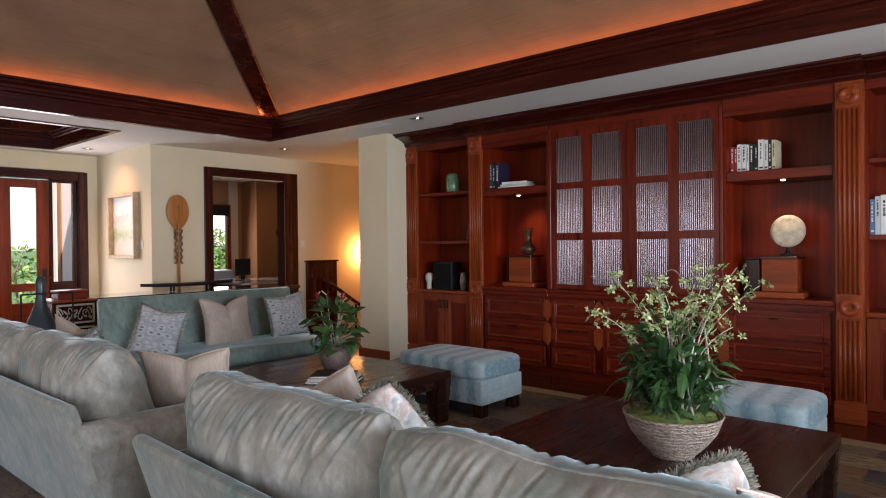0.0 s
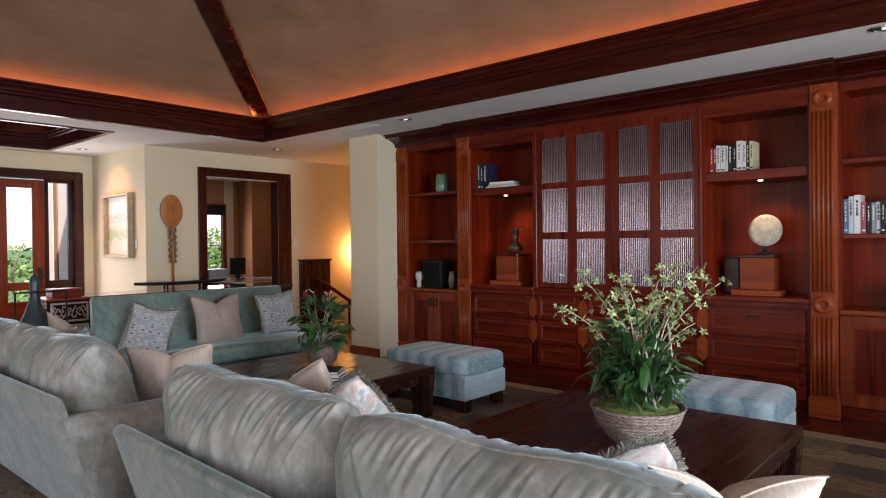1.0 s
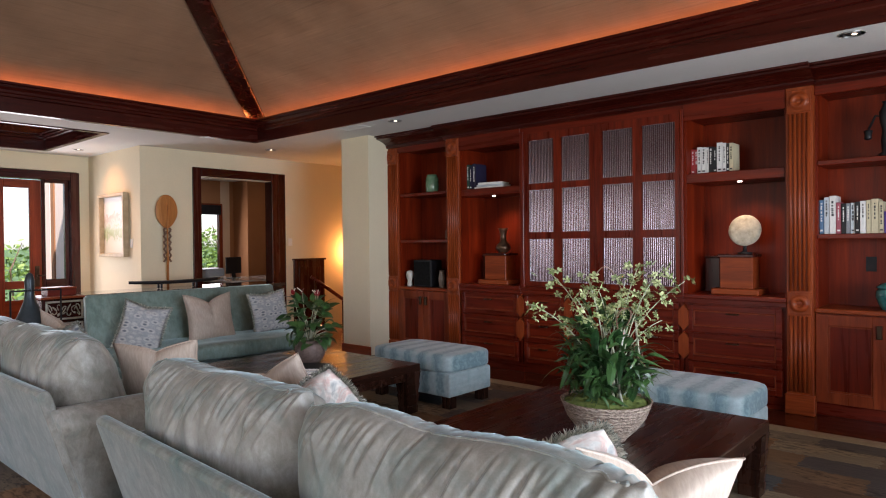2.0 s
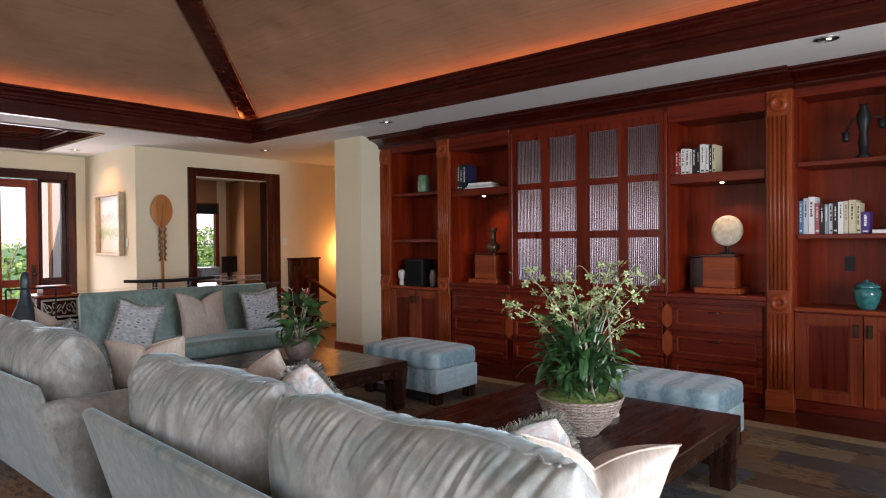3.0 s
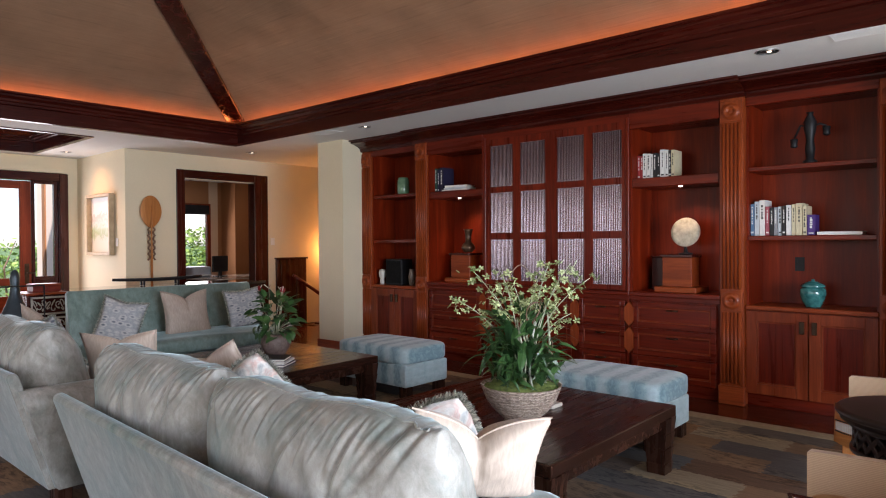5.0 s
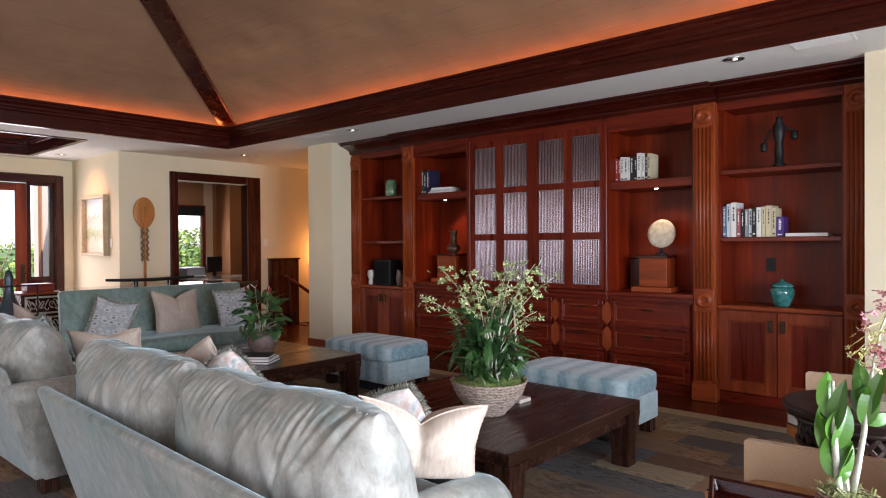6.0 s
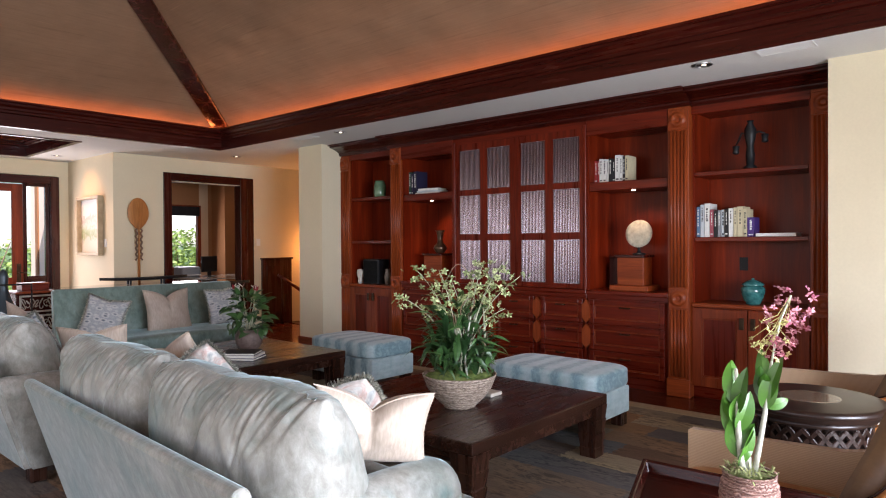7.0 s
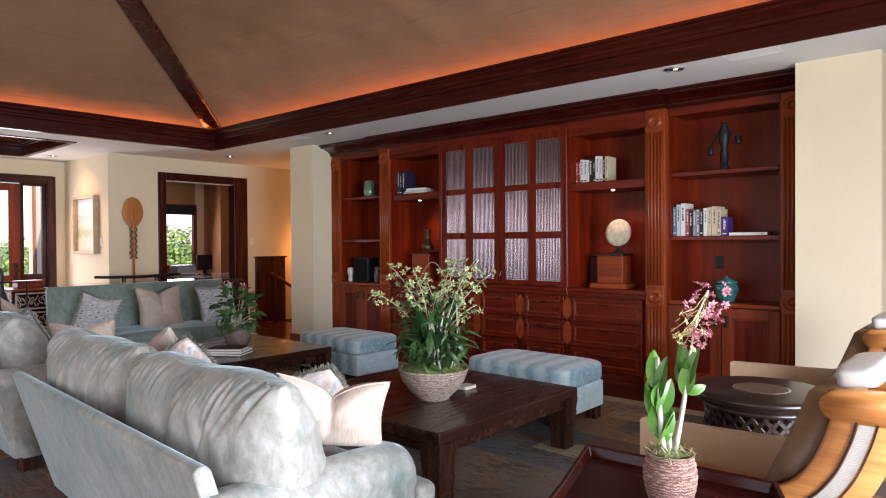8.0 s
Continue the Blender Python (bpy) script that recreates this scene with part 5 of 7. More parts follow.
YI = 5.93
row_of_books(-4.455, YI - 0.06, 2.005, [("green", 0.042, 0.29, 0.2), ("navy", 0.03, 0.27, 0.2), ("navy", 0.055, 0.295, 0.2)], "books in the left niche", "on the niche shelf")
row_of_books(-1.85, YI - 0.06, 1.985, [("red", 0.032, 0.225, 0.18), ("red", 0.022, 0.22, 0.18), ("white", 0.035, 0.24, 0.18), ("white", 0.038, 0.235, 0.18), ("white", 0.022, 0.23, 0.18), ("black", 0.035, 0.235, 0.18), ("black", 0.032, 0.228, 0.18), ("white", 0.045, 0.262, 0.18), ("white", 0.03, 0.255, 0.18), ("black", 0.026, 0.25, 0.18), ("cream", 0.03, 0.25, 0.18)], "books in the right niche", "on the niche shelf")
row_of_books(-0.83, YI - 0.06, 1.435, [("blue", 0.03, 0.27, 0.18), ("pale", 0.035, 0.29, 0.18), ("white", 0.045, 0.30, 0.2), ("pink", 0.035, 0.245, 0.18), ("black", 0.03, 0.235, 0.18), ("grey", 0.028, 0.235, 0.18), ("pale", 0.03, 0.24, 0.18), ("black", 0.03, 0.245, 0.18), ("white", 0.038, 0.25, 0.18), ("cream", 0.03, 0.255, 0.18), ("cream", 0.05, 0.262, 0.2), ("cream", 0.03, 0.24, 0.18), ("purple", 0.06, 0.165, 0.14)], "books in the end bay", "on the bookcase shelf")


def stack(x, y, z, specs, group, where, turn=0.0):
    for color, L, D, t in specs:
        m = pose(x, y, z, 0, 0, turn) @ Matrix(((0, 1, 0, -L / 2), (0, 0, 1, -D / 2), (1, 0, 0, 0), (0, 0, 0, 1)))
        b = thing("book", f"{color} book lying flat {where}", "book", pose(x, y, z + 0.001, 0, 0, turn), group)
        c = bmesh.new()
        box(c, -L / 2, L / 2, -D / 2, D / 2, 0, 0.003, 0.0008)
        box(c, -L / 2, L / 2, -D / 2, D / 2, t - 0.003, t, 0.0008)
        box(c, -L / 2, L / 2, -D / 2, -D / 2 + 0.004, 0, t, 0.001)
        part("cover", c, CLOTH[color], b)
        part("pages", boxed(-L / 2 + 0.006, L / 2 - 0.006, -D / 2 + 0.004, D / 2 - 0.006, 0.003, t - 0.003), PAGES, b)
        z += t + 0.001
        turn += 4


stack(-4.12, YI + 0.02, 2.005, [("white", 0.40, 0.2, 0.022), ("pale", 0.34, 0.2, 0.02), ("white", 0.30, 0.2, 0.024)], "flat books in the left niche", "on the niche shelf")
stack(-0.17, YI + 0.02, 1.435, [("white", 0.31, 0.2, 0.028)], "flat books in the end bay", "on the bookcase shelf")
stack(-3.72, 3.02, 0.408, [("navy", 0.36, 0.26, 0.02), ("white", 0.34, 0.25, 0.018), ("black", 0.31, 0.23, 0.02)], "books on the coffee table", "on the coffee table", 212)


# ---- ornaments on the shelves ----
def ornament(name, profile, material, label, category, x, y, z, seg=28, lid=None):
    t = thing(name, label, category, pose(x, y, z + 0.001))
    part("body", lathe(profile, seg), material, t, "", True)
    if lid:
        part("lid", lathe(lid, seg), material, t, "", True)
    return t


TEAL = plain("teal_glaze", (0.012, 0.09, 0.095), (0.06, 0.25, 0.235), 0.15, 26, 0.1, 40, coat=0.6)
CELADON = plain("celadon", (0.07, 0.16, 0.09), (0.14, 0.25, 0.15), 0.25, 18, 0.1, coat=0.4)
BRONZE = plain("brown_bronze", (0.05, 0.028, 0.018), (0.16, 0.09, 0.05), 0.3, 22, 0.2, metal=0.6)
ornament("lidded_jar", [(0.055, 0), (0.06, 0.005), (0.085, 0.06), (0.098, 0.11), (0.095, 0.145), (0.075, 0.165)], TEAL, "turquoise glazed lidded jar", "jar", -0.37, YI, 0.85, 32,
               [(0.09, 0.165), (0.094, 0.170), (0.085, 0.185), (0.05, 0.205), (0.012, 0.212), (0.014, 0.225), (0.002, 0.228)])
ornament("green_jar", [(0.07, 0), (0.075, 0.01), (0.082, 0.06), (0.08, 0.16), (0.07, 0.19), (0.066, 0.215), (0.058, 0.215)], CELADON, "green glazed ceramic jar", "jar", -5.05, YI, 2.015)
ornament("bronze_vase", [(0.05, 0), (0.055, 0.01), (0.085, 0.05), (0.07, 0.09), (0.036, 0.12), (0.033, 0.19), (0.045, 0.25), (0.06, 0.275), (0.05, 0.275)], BRONZE, "brown bronze trumpet vase on a pedestal", "vase", -3.98, YI, 1.277)
ornament("white_vase", [(0.03, 0), (0.035, 0.03), (0.028, 0.07), (0.045, 0.11), (0.05, 0.15), (0.04, 0.19), (0.01, 0.20)], plain("ivory_glaze", (0.55, 0.52, 0.46), (0.66, 0.63, 0.57), 0.3, 10, 0.05), "small ivory and dark vase", "vase", -5.40, YI - 0.05, 0.85)
ornament("dark_vase", [(0.03, 0), (0.04, 0.05), (0.045, 0.12), (0.03, 0.19), (0.034, 0.21)], plain("tea_dust_glaze", (0.10, 0.07, 0.05), (0.22, 0.17, 0.13), 0.3, 20, 0.1), "slim brown glazed vase", "vase", -4.86, YI - 0.05, 0.85)
ornament("slim_bottle", [(0.03, 0), (0.034, 0.02), (0.03, 0.10), (0.012, 0.14), (0.014, 0.19)], BRONZE, "slim dark bottle behind the pilaster", "bottle", -4.80, YI, 1.435)
sp = thing("speaker_box", "black box with a rounded front on the shelf", "speaker", pose(-5.31, YI - 0.08, 0.851))
part("case", boxed(0, 0.30, 0, 0.2, 0, 0.335, bevel=0.012, seg=2), BLACK, sp)
part("front_panel", boxed(0.02, 0.28, -0.006, 0.0, 0.02, 0.315, bevel=0.003), plain("speaker_cloth", (0.006, 0.006, 0.006), (0.014, 0.014, 0.014), 0.9, 40, 0.3, spec=0.1), sp)


def pedestal(x0, x1, label):
    t = thing("display_pedestal", label, "pedestal", pose((x0 + x1) / 2, YI + 0.03, 0.926))
    w = (x1 - x0) / 2
    part("foot", boxed(-w - 0.06, w + 0.06, -0.15, 0.15, 0, 0.05, bevel=0.006), CARVED["x"], t)
    part("block", boxed(-w, w, -0.10, 0.10, 0.05, 0.32, bevel=0.004), CARVED["x"], t)
    part("cap", boxed(-w - 0.012, w + 0.012, -0.13, 0.13, 0.32, 0.345, bevel=0.005), DARKWOOD["x"], t)


pedestal(-4.19, -3.90, "reddish wooden display pedestal in the niche")
pedestal(-1.60, -1.33, "reddish wooden display pedestal in the niche")
# capped dark blocks added where only shade lies beside the pedestals
for x in (-4.40, -1.80):
    c = thing("niche_box", "dark block added for the shade beside the pedestal", "box", pose(x, YI + 0.15, 0.926))
    part("case", boxed(0, 0.13, 0, 0.12, 0, 0.31, bevel=0.006), DARKWOOD["z"], c)
    part("lid", boxed(-0.004, 0.134, -0.004, 0.124, 0.31, 0.325, bevel=0.004), DARKWOOD["x"], c)
plate = thing("display_disc", "round mottled pale stone disc on a small dark stand", "ornament", pose(-1.42, YI + 0.03, 1.272))
bm = lathe([(0.002, 0.022), (0.03, 0.024), (0.05, 0.016), (0.10, 0.018), (0.132, 0.012), (0.136, 0.0), (0.132, -0.012), (0.002, -0.012)], 40, cap=False)
bmesh.ops.transform(bm, matrix=Matrix.Translation((0, 0, 0.205)) @ Matrix.Rotation(radians(82), 4, "X"), verts=bm.verts[:])
part("disc", bm, plain("mottled_stone", (0.40, 0.34, 0.24), (0.66, 0.60, 0.47), 0.6, 22, 0.4, 60), plate, "", True)
part("stand", lathe([(0.06, 0), (0.062, 0.012), (0.02, 0.02), (0.012, 0.06), (0.02, 0.075)], 20), BLACK, plate, "dark stand", True)
fig = thing("iron_candelabrum", "dark metal stand with two side cups on the top shelf", "ornament", pose(-0.39, YI, 2.016))
part("stem", lathe([(0.05, 0), (0.055, 0.02), (0.03, 0.04), (0.038, 0.12), (0.028, 0.2), (0.045, 0.28), (0.05, 0.34), (0.02, 0.40), (0.03, 0.42)], 16), BLACK, fig, "", True)
for s, z in ((-1, 0.17), (1, 0.25)):
    a = part("arm", tube([(0, 0, 0.30), (s * 0.07, 0, 0.32), (s * 0.115, 0, z + 0.05)], 0.009, 8), BLACK, fig, "", True)
    part("cup", lathe([(0.012, -0.03), (0.028, -0.02), (0.024, 0.0), (0.03, 0.04), (0.02, 0.045)], 16, None, (s * 0.118, 0, z)), BLACK, a, "", True)
o = thing("wall_outlet", "black electrical outlet on the bookcase back", "outlet", pose(-0.53, YBK - 0.006, 1.19))
part("plate", boxed(-0.037, 0.037, 0, 0.006, -0.06, 0.06, bevel=0.002), BLACK, o)
part("socket", boxed(-0.02, 0.02, -0.004, 0.0, 0.008, 0.045, bevel=0.002), BLACK, o)
part("socket", boxed(-0.02, 0.02, -0.004, 0.0, -0.045, -0.008, bevel=0.002), BLACK, o)


# ---- chairs and tables at the east end ----
def pin_cloth():
    m, t, b = nodes_of("tan_pinstripe")
    w = t.nodes.new("ShaderNodeTexWave")
    w.bands_direction = "Z"
    w.inputs["Scale"].default_value = 48
    t.links.new(coords(t), w.inputs["Vector"])
    g = noisy(t, coords(t), 150, 2)
    c = mixed(t, ramp(t, w.outputs["Fac"], (0.3, (0.47, 0.31, 0.18)), (0.6, (0.56, 0.39, 0.24))), ramp(t, g, (0.3, (0.85, 0.85, 0.85)), (0.7, (1, 1, 1))), 0.5, "MULTIPLY")
    t.links.new(c, b.inputs["Base Color"])
    b.inputs["Roughness"].default_value, b.inputs["Sheen Weight"].default_value = 0.75, 0.2
    bump(t, b, w.outputs["Fac"], 0.15, 0.002)
    return m


TAN = pin_cloth()
LEATHER = plain("tan_leather", (0.40, 0.20, 0.075), (0.52, 0.29, 0.12), 0.5, 7, 0.2, 90)
BACKLEATHER = plain("brown_leather", (0.15, 0.085, 0.04), (0.23, 0.135, 0.07), 0.42, 7, 0.2, 90)
BONE = plain("bone_inlay", (0.495, 0.465, 0.405), (0.585, 0.562, 0.51), 0.4, 40, 0.1)


def curve_at(pts, s):
    i = min(len(pts) - 2, int(s * (len(pts) - 1)))
    u = s * (len(pts) - 1) - i
    g = [Vector(pts[max(0, min(len(pts) - 1, i + k))]) for k in (-1, 0, 1, 2)]
    return 0.5 * (2 * g[1] + (g[2] - g[0]) * u + (2 * g[0] - 5 * g[1] + 4 * g[2] - g[3]) * u * u + (3 * g[1] - g[0] - 3 * g[2] + g[3]) * u ** 3)


TOPC = [(0.085, 0.503), (0.18, 0.497), (0.32, 0.497), (0.485, 0.504), (0.62, 0.526), (0.777, 0.575), (0.855, 0.645), (0.905, 0.745), (0.93, 0.83)]
LOWC = [(0.085, 0.31), (0.18, 0.28), (0.40, 0.27), (0.62, 0.30), (0.82, 0.38), (0.96, 0.49), (1.05, 0.62), (1.10, 0.75), (1.125, 0.85)]


def scroll_chair(label, m):
    """A low lounge chair facing -x, with wide scrolling wooden sides and a leather sling between."""
    c = thing("armchair", label, "armchair", m, "carved armchairs")
    W, n = 0.60, 32
    for side, (y0, y1) in enumerate(((0.0, 0.075), (W - 0.075, W))):
        bm = bmesh.new()
        rings = []
        for i in range(n + 1):
            a, b = curve_at(TOPC, i / n), curve_at(LOWC, i / n)
            rings.append([bm.verts.new(v) for v in ((a.x, y0 + 0.008, a.y), (a.x + 0.006, y0, a.y - 0.01), (b.x, y0, b.y), (b.x, y1, b.y), (a.x + 0.006, y1, a.y - 0.01), (a.x, y1 - 0.008, a.y))])
        for u, w in zip(rings, rings[1:]):
            for k in range(6):
                bm.faces.new((u[k], w[k], w[(k + 1) % 6], u[(k + 1) % 6]))
        bm.faces.new(rings[0])
        bm.faces.new(list(reversed(rings[-1])))
        bmesh.ops.recalc_face_normals(bm, faces=bm.faces[:])
        s = part("side", bm, HONEY["x"], c, "curving honey coloured wooden side", True)
        # scroll end: a fat rounded block on the top
        prof = [(0.95 + 0.050 * math.cos(a), 0.868 + 0.046 * math.sin(a)) for a in [math.pi * (0.5 + k / 8) for k in range(9)]] + [(1.12, 0.822), (1.15, 0.85), (1.15, 0.92)]
        bm = extrude_profile(prof, y0 - 0.012, y1 + 0.012, "y")
        bmesh.ops.bevel(bm, geom=[e for e in bm.edges if abs(e.verts[0].co.y - e.verts[1].co.y) < 1e-6], offset=0.008, segments=2, affect="EDGES")
        part("scroll", bm, HONEY["x"], s, "rounded scroll end", True)
        # bone inlay in short cross pieces, edged by dark studs
        out = y0 - 0.003 if side == 0 else y1 + 0.003
        inn = y0 + 0.004 if side == 0 else y1 - 0.004
        bm, dots = bmesh.new(), bmesh.new()
        for i in range(110):
            q0, q1 = (i + 0.07) / 110 * 0.97 + 0.02, (i + 0.93) / 110 * 0.97 + 0.02
            r0, r1 = [curve_at(TOPC, q).lerp(curve_at(LOWC, q), 0.42) for q in (q0, q1)], [curve_at(TOPC, q).lerp(curve_at(LOWC, q), 0.64) for q in (q0, q1)]
            vs = [bm.verts.new((p.x, y, p.y)) for y in (out, inn) for p in (r0[0], r0[1], r1[1], r1[0])]
            for f in ((0, 1, 2, 3), (7, 6, 5, 4), (0, 4, 5, 1), (1, 5, 6, 2), (2, 6, 7, 3), (3, 7, 4, 0)):
                bm.faces.new([vs[k] for k in f])
            for f in (0.385, 0.675):
                p = curve_at(TOPC, q0).lerp(curve_at(LOWC, q0), f)
                vs = [dots.verts.new((p.x + dx, out + (-0.003 if side == 0 else 0.003), p.y + dz)) for dx, dz in ((-0.0042, 0), (0, -0.0042), (0.0042, 0), (0, 0.0042))]
                ws = [dots.verts.new((v.co.x, inn, v.co.z)) for v in vs]
                dots.faces.new(vs)
                for k in range(4):
                    dots.faces.new((vs[k], vs[(k + 1) % 4], ws[(k + 1) % 4], ws[k]))
        bmesh.ops.recalc_face_normals(bm, faces=bm.faces[:])
        tagged(part("bone_strip", bm, BONE, s, "ladder of pale bone inlay"), kind="stuff")
        tagged(part("stud_line", dots, BLACK, s, "two lines of dark studs"), kind="stuff")
    # a thin dark welt on the top edge of each side
    for y in (0.0375, W - 0.0375):
        part("welt", tube([(curve_at(TOPC, i / n).x, y, curve_at(TOPC, i / n).y + 0.002) for i in range(n)], 0.006, 6), ESPRESSO["x"], c, "thin dark leather welt", True)
    # seat, and a padded back that stands forward of the sides and leans with them
    bm = puffed(0.60, W - 0.15, 0.15, 6.0, 10, 0.0, 1)
    part("seat", bm, LEATHER, c, "tan leather seat", True, Matrix.Translation((0.385, W / 2, 0.365)))
    bm = extrude_profile([(0.655, 0.40), (0.69, 0.50), (0.735, 0.61), (0.785, 0.72), (0.825, 0.82), (0.85, 0.885), (0.88, 0.905), (0.93, 0.90), (0.96, 0.86), (0.95, 0.76), (0.91, 0.65), (0.85, 0.54), (0.76, 0.43)], 0.078, W - 0.078, "y")
    bmesh.ops.bevel(bm, geom=[e for e in bm.edges if abs(e.verts[0].co.y - e.verts[1].co.y) < 1e-6], offset=0.012, segments=2, affect="EDGES")
    part("backrest", bm, BACKLEATHER, c, "padded brown leather back", True)
    # upholstered inner arm with fine stripes
    bm = extrude_profile([(0.075, 0.32), (0.075, 0.572), (0.085, 0.58), (0.25, 0.585), (0.46, 0.590), (0.66, 0.598), (0.74, 0.615), (0.70, 0.50), (0.60, 0.34)], W - 0.112, W - 0.074, "y")
    part("arm_pad", bm, TAN, c, "tan pinstriped arm panel")
    bm = puffed(0.125, W - 0.15, 0.07, 6.0, 10, 0.0, 2)
    part("head_pad", bm, plain("white_leather", (0.50, 0.475, 0.44), (0.58, 0.56, 0.53), 0.35, 10, 0.15, 80), c, "pale padded head cushion", True, pose(0.985, W / 2, 0.945, 0, -8, 0))
    for x, z in ((0.12, 0.31), (0.78, 0.38)):
        for y in (0.02, W - 0.055):
            part("leg", boxed(x, x + 0.06, y, y + 0.045, 0, z, bevel=0.008), HONEY["z"], c)
    part("stretcher", boxed(0.13, 0.16, 0.05, W - 0.05, 0.14, 0.18, bevel=0.006), HONEY["y"], c)
    return c


ac = scroll_chair("low lounge chair with scrolling honey wood sides and bone inlay", pose(0.19, 2.28, 0.008))
ac2 = copy_thing(ac, pose(0.05, 3.97, 0.008))
tagged(ac2, "low lounge chair with scrolling wooden sides beside the round table")


def round_table():
    t = thing("round_table", "round dark carved table between the armchairs", "side table", pose(0.56, 3.58, 0.008))
    DK = plain("ebonised", (0.012, 0.006, 0.004), (0.028, 0.012, 0.008), 0.34, 6, 0.05, 90, coat=0.15)
    part("tabletop", lathe([(0.30, 0.555), (0.325, 0.56), (0.318, 0.572), (0.335, 0.58), (0.345, 0.595), (0.335, 0.61), (0.32, 0.614)], 56), DK, t, "round top with a moulded edge", True)
    part("inlay", lathe([(0.14, 0.615), (0.13, 0.617)], 48), plain("inlay_wood", (0.14, 0.10, 0.07), (0.22, 0.16, 0.11), 0.25, 30, 0.05, coat=0.5), t, "paler round centre panel")
    part("apron_ring", lathe([(0.28, 0.525), (0.29, 0.53), (0.29, 0.545), (0.28, 0.552), (0.28, 0.556)], 48, cap=False), DK, t, "", True)
    part("drum", lathe([(0.235, 0.42), (0.24, 0.53)], 40), DK, t)
    part("lower_ring", lathe([(0.25, 0.40), (0.285, 0.41), (0.285, 0.425), (0.255, 0.43)], 48), DK, t, "", True)
    bm = boxed(-0.012, 0.012, -0.006, 0.006, -0.058, 0.058, bevel=0.004)
    first = None
    for k in range(28):
        a = 2 * math.pi * k / 28
        for s in (-1, 1):
            m = pose(0.268 * math.cos(a), 0.268 * math.sin(a), 0.477, 0, 0, math.degrees(a) + 90) @ Matrix.Rotation(radians(40 * s), 4, "Y")
            if first is None:
                first = part("fretwork_bar", bm, DK, t)
                first.matrix_basis = m
            else:
                again(first, t, m)
    for k in range(4):
        a = math.pi / 4 + k * math.pi / 2
        x, y = 0.22 * math.cos(a), 0.22 * math.sin(a)
        part("leg", tube([(x, y, 0.41), (x * 1.12, y * 1.12, 0.24), (x * 0.95, y * 0.95, 0.10), (x * 1.15, y * 1.15, 0.0)], [0.03, 0.032, 0.022, 0.028], 12), DK, t, "", True)


round_table()


def lacquer_table():
    t = thing("lacquer_table", "small dark red lacquered many-sided tray table with a raised rim", "side table", pose(0.80, 1.72, 0.008))
    plan = [Vector(p) for p in ((-0.45, 0.40), (0.20, 0.44), (0.38, 0.02), (0.20, -0.40), (-0.20, -0.42), (-0.32, 0.0))]

    def prism(k0, k1, z0, z1, ring=False):
        bm = bmesh.new()
        o0, o1 = [bm.verts.new((*(p * k0), z0)) for p in plan], [bm.verts.new((*(p * k1), z1)) for p in plan]
        n = len(plan)
        for i in range(n):
            bm.faces.new((o0[i], o0[(i + 1) % n], o1[(i + 1) % n], o1[i]))
        if ring:
            i0, i1 = [bm.verts.new((*(p * (k0 - 0.06)), z0)) for p in plan], [bm.verts.new((*(p * (k1 - 0.05)), z1)) for p in plan]
            for i in range(n):
                j = (i + 1) % n
                bm.faces.new((i0[j], i0[i], i1[i], i1[j]))
                bm.faces.new((o1[i], o1[j], i1[j], i1[i]))
                bm.faces.new((o0[j], o0[i], i0[i], i0[j]))
        else:
            bm.faces.new(list(reversed(o0)))
            bm.faces.new(o1)
        bmesh.ops.recalc_face_normals(bm, faces=bm.faces[:])
        bmesh.ops.bevel(bm, geom=bm.edges[:], offset=0.003, segments=1, affect="EDGES")
        return bm

    part("tray", prism(0.93, 0.95, 0.575, 0.60), LACQUER, t)
    part("rim", prism(0.96, 1.0, 0.575, 0.632, True), LACQUER, t, "flared raised rim")
    part("apron", prism(0.85, 0.90, 0.50, 0.574), LACQUER, t)
    for p in plan:
        q = p * 0.82
        part("leg", tube([(q.x, q.y, 0.50), (q.x * 0.95, q.y * 0.95, 0.2), (q.x * 1.05, q.y * 1.05, 0.0)], [0.025, 0.018, 0.022], 10), LACQUER, t, "", True)


lacquer_table()


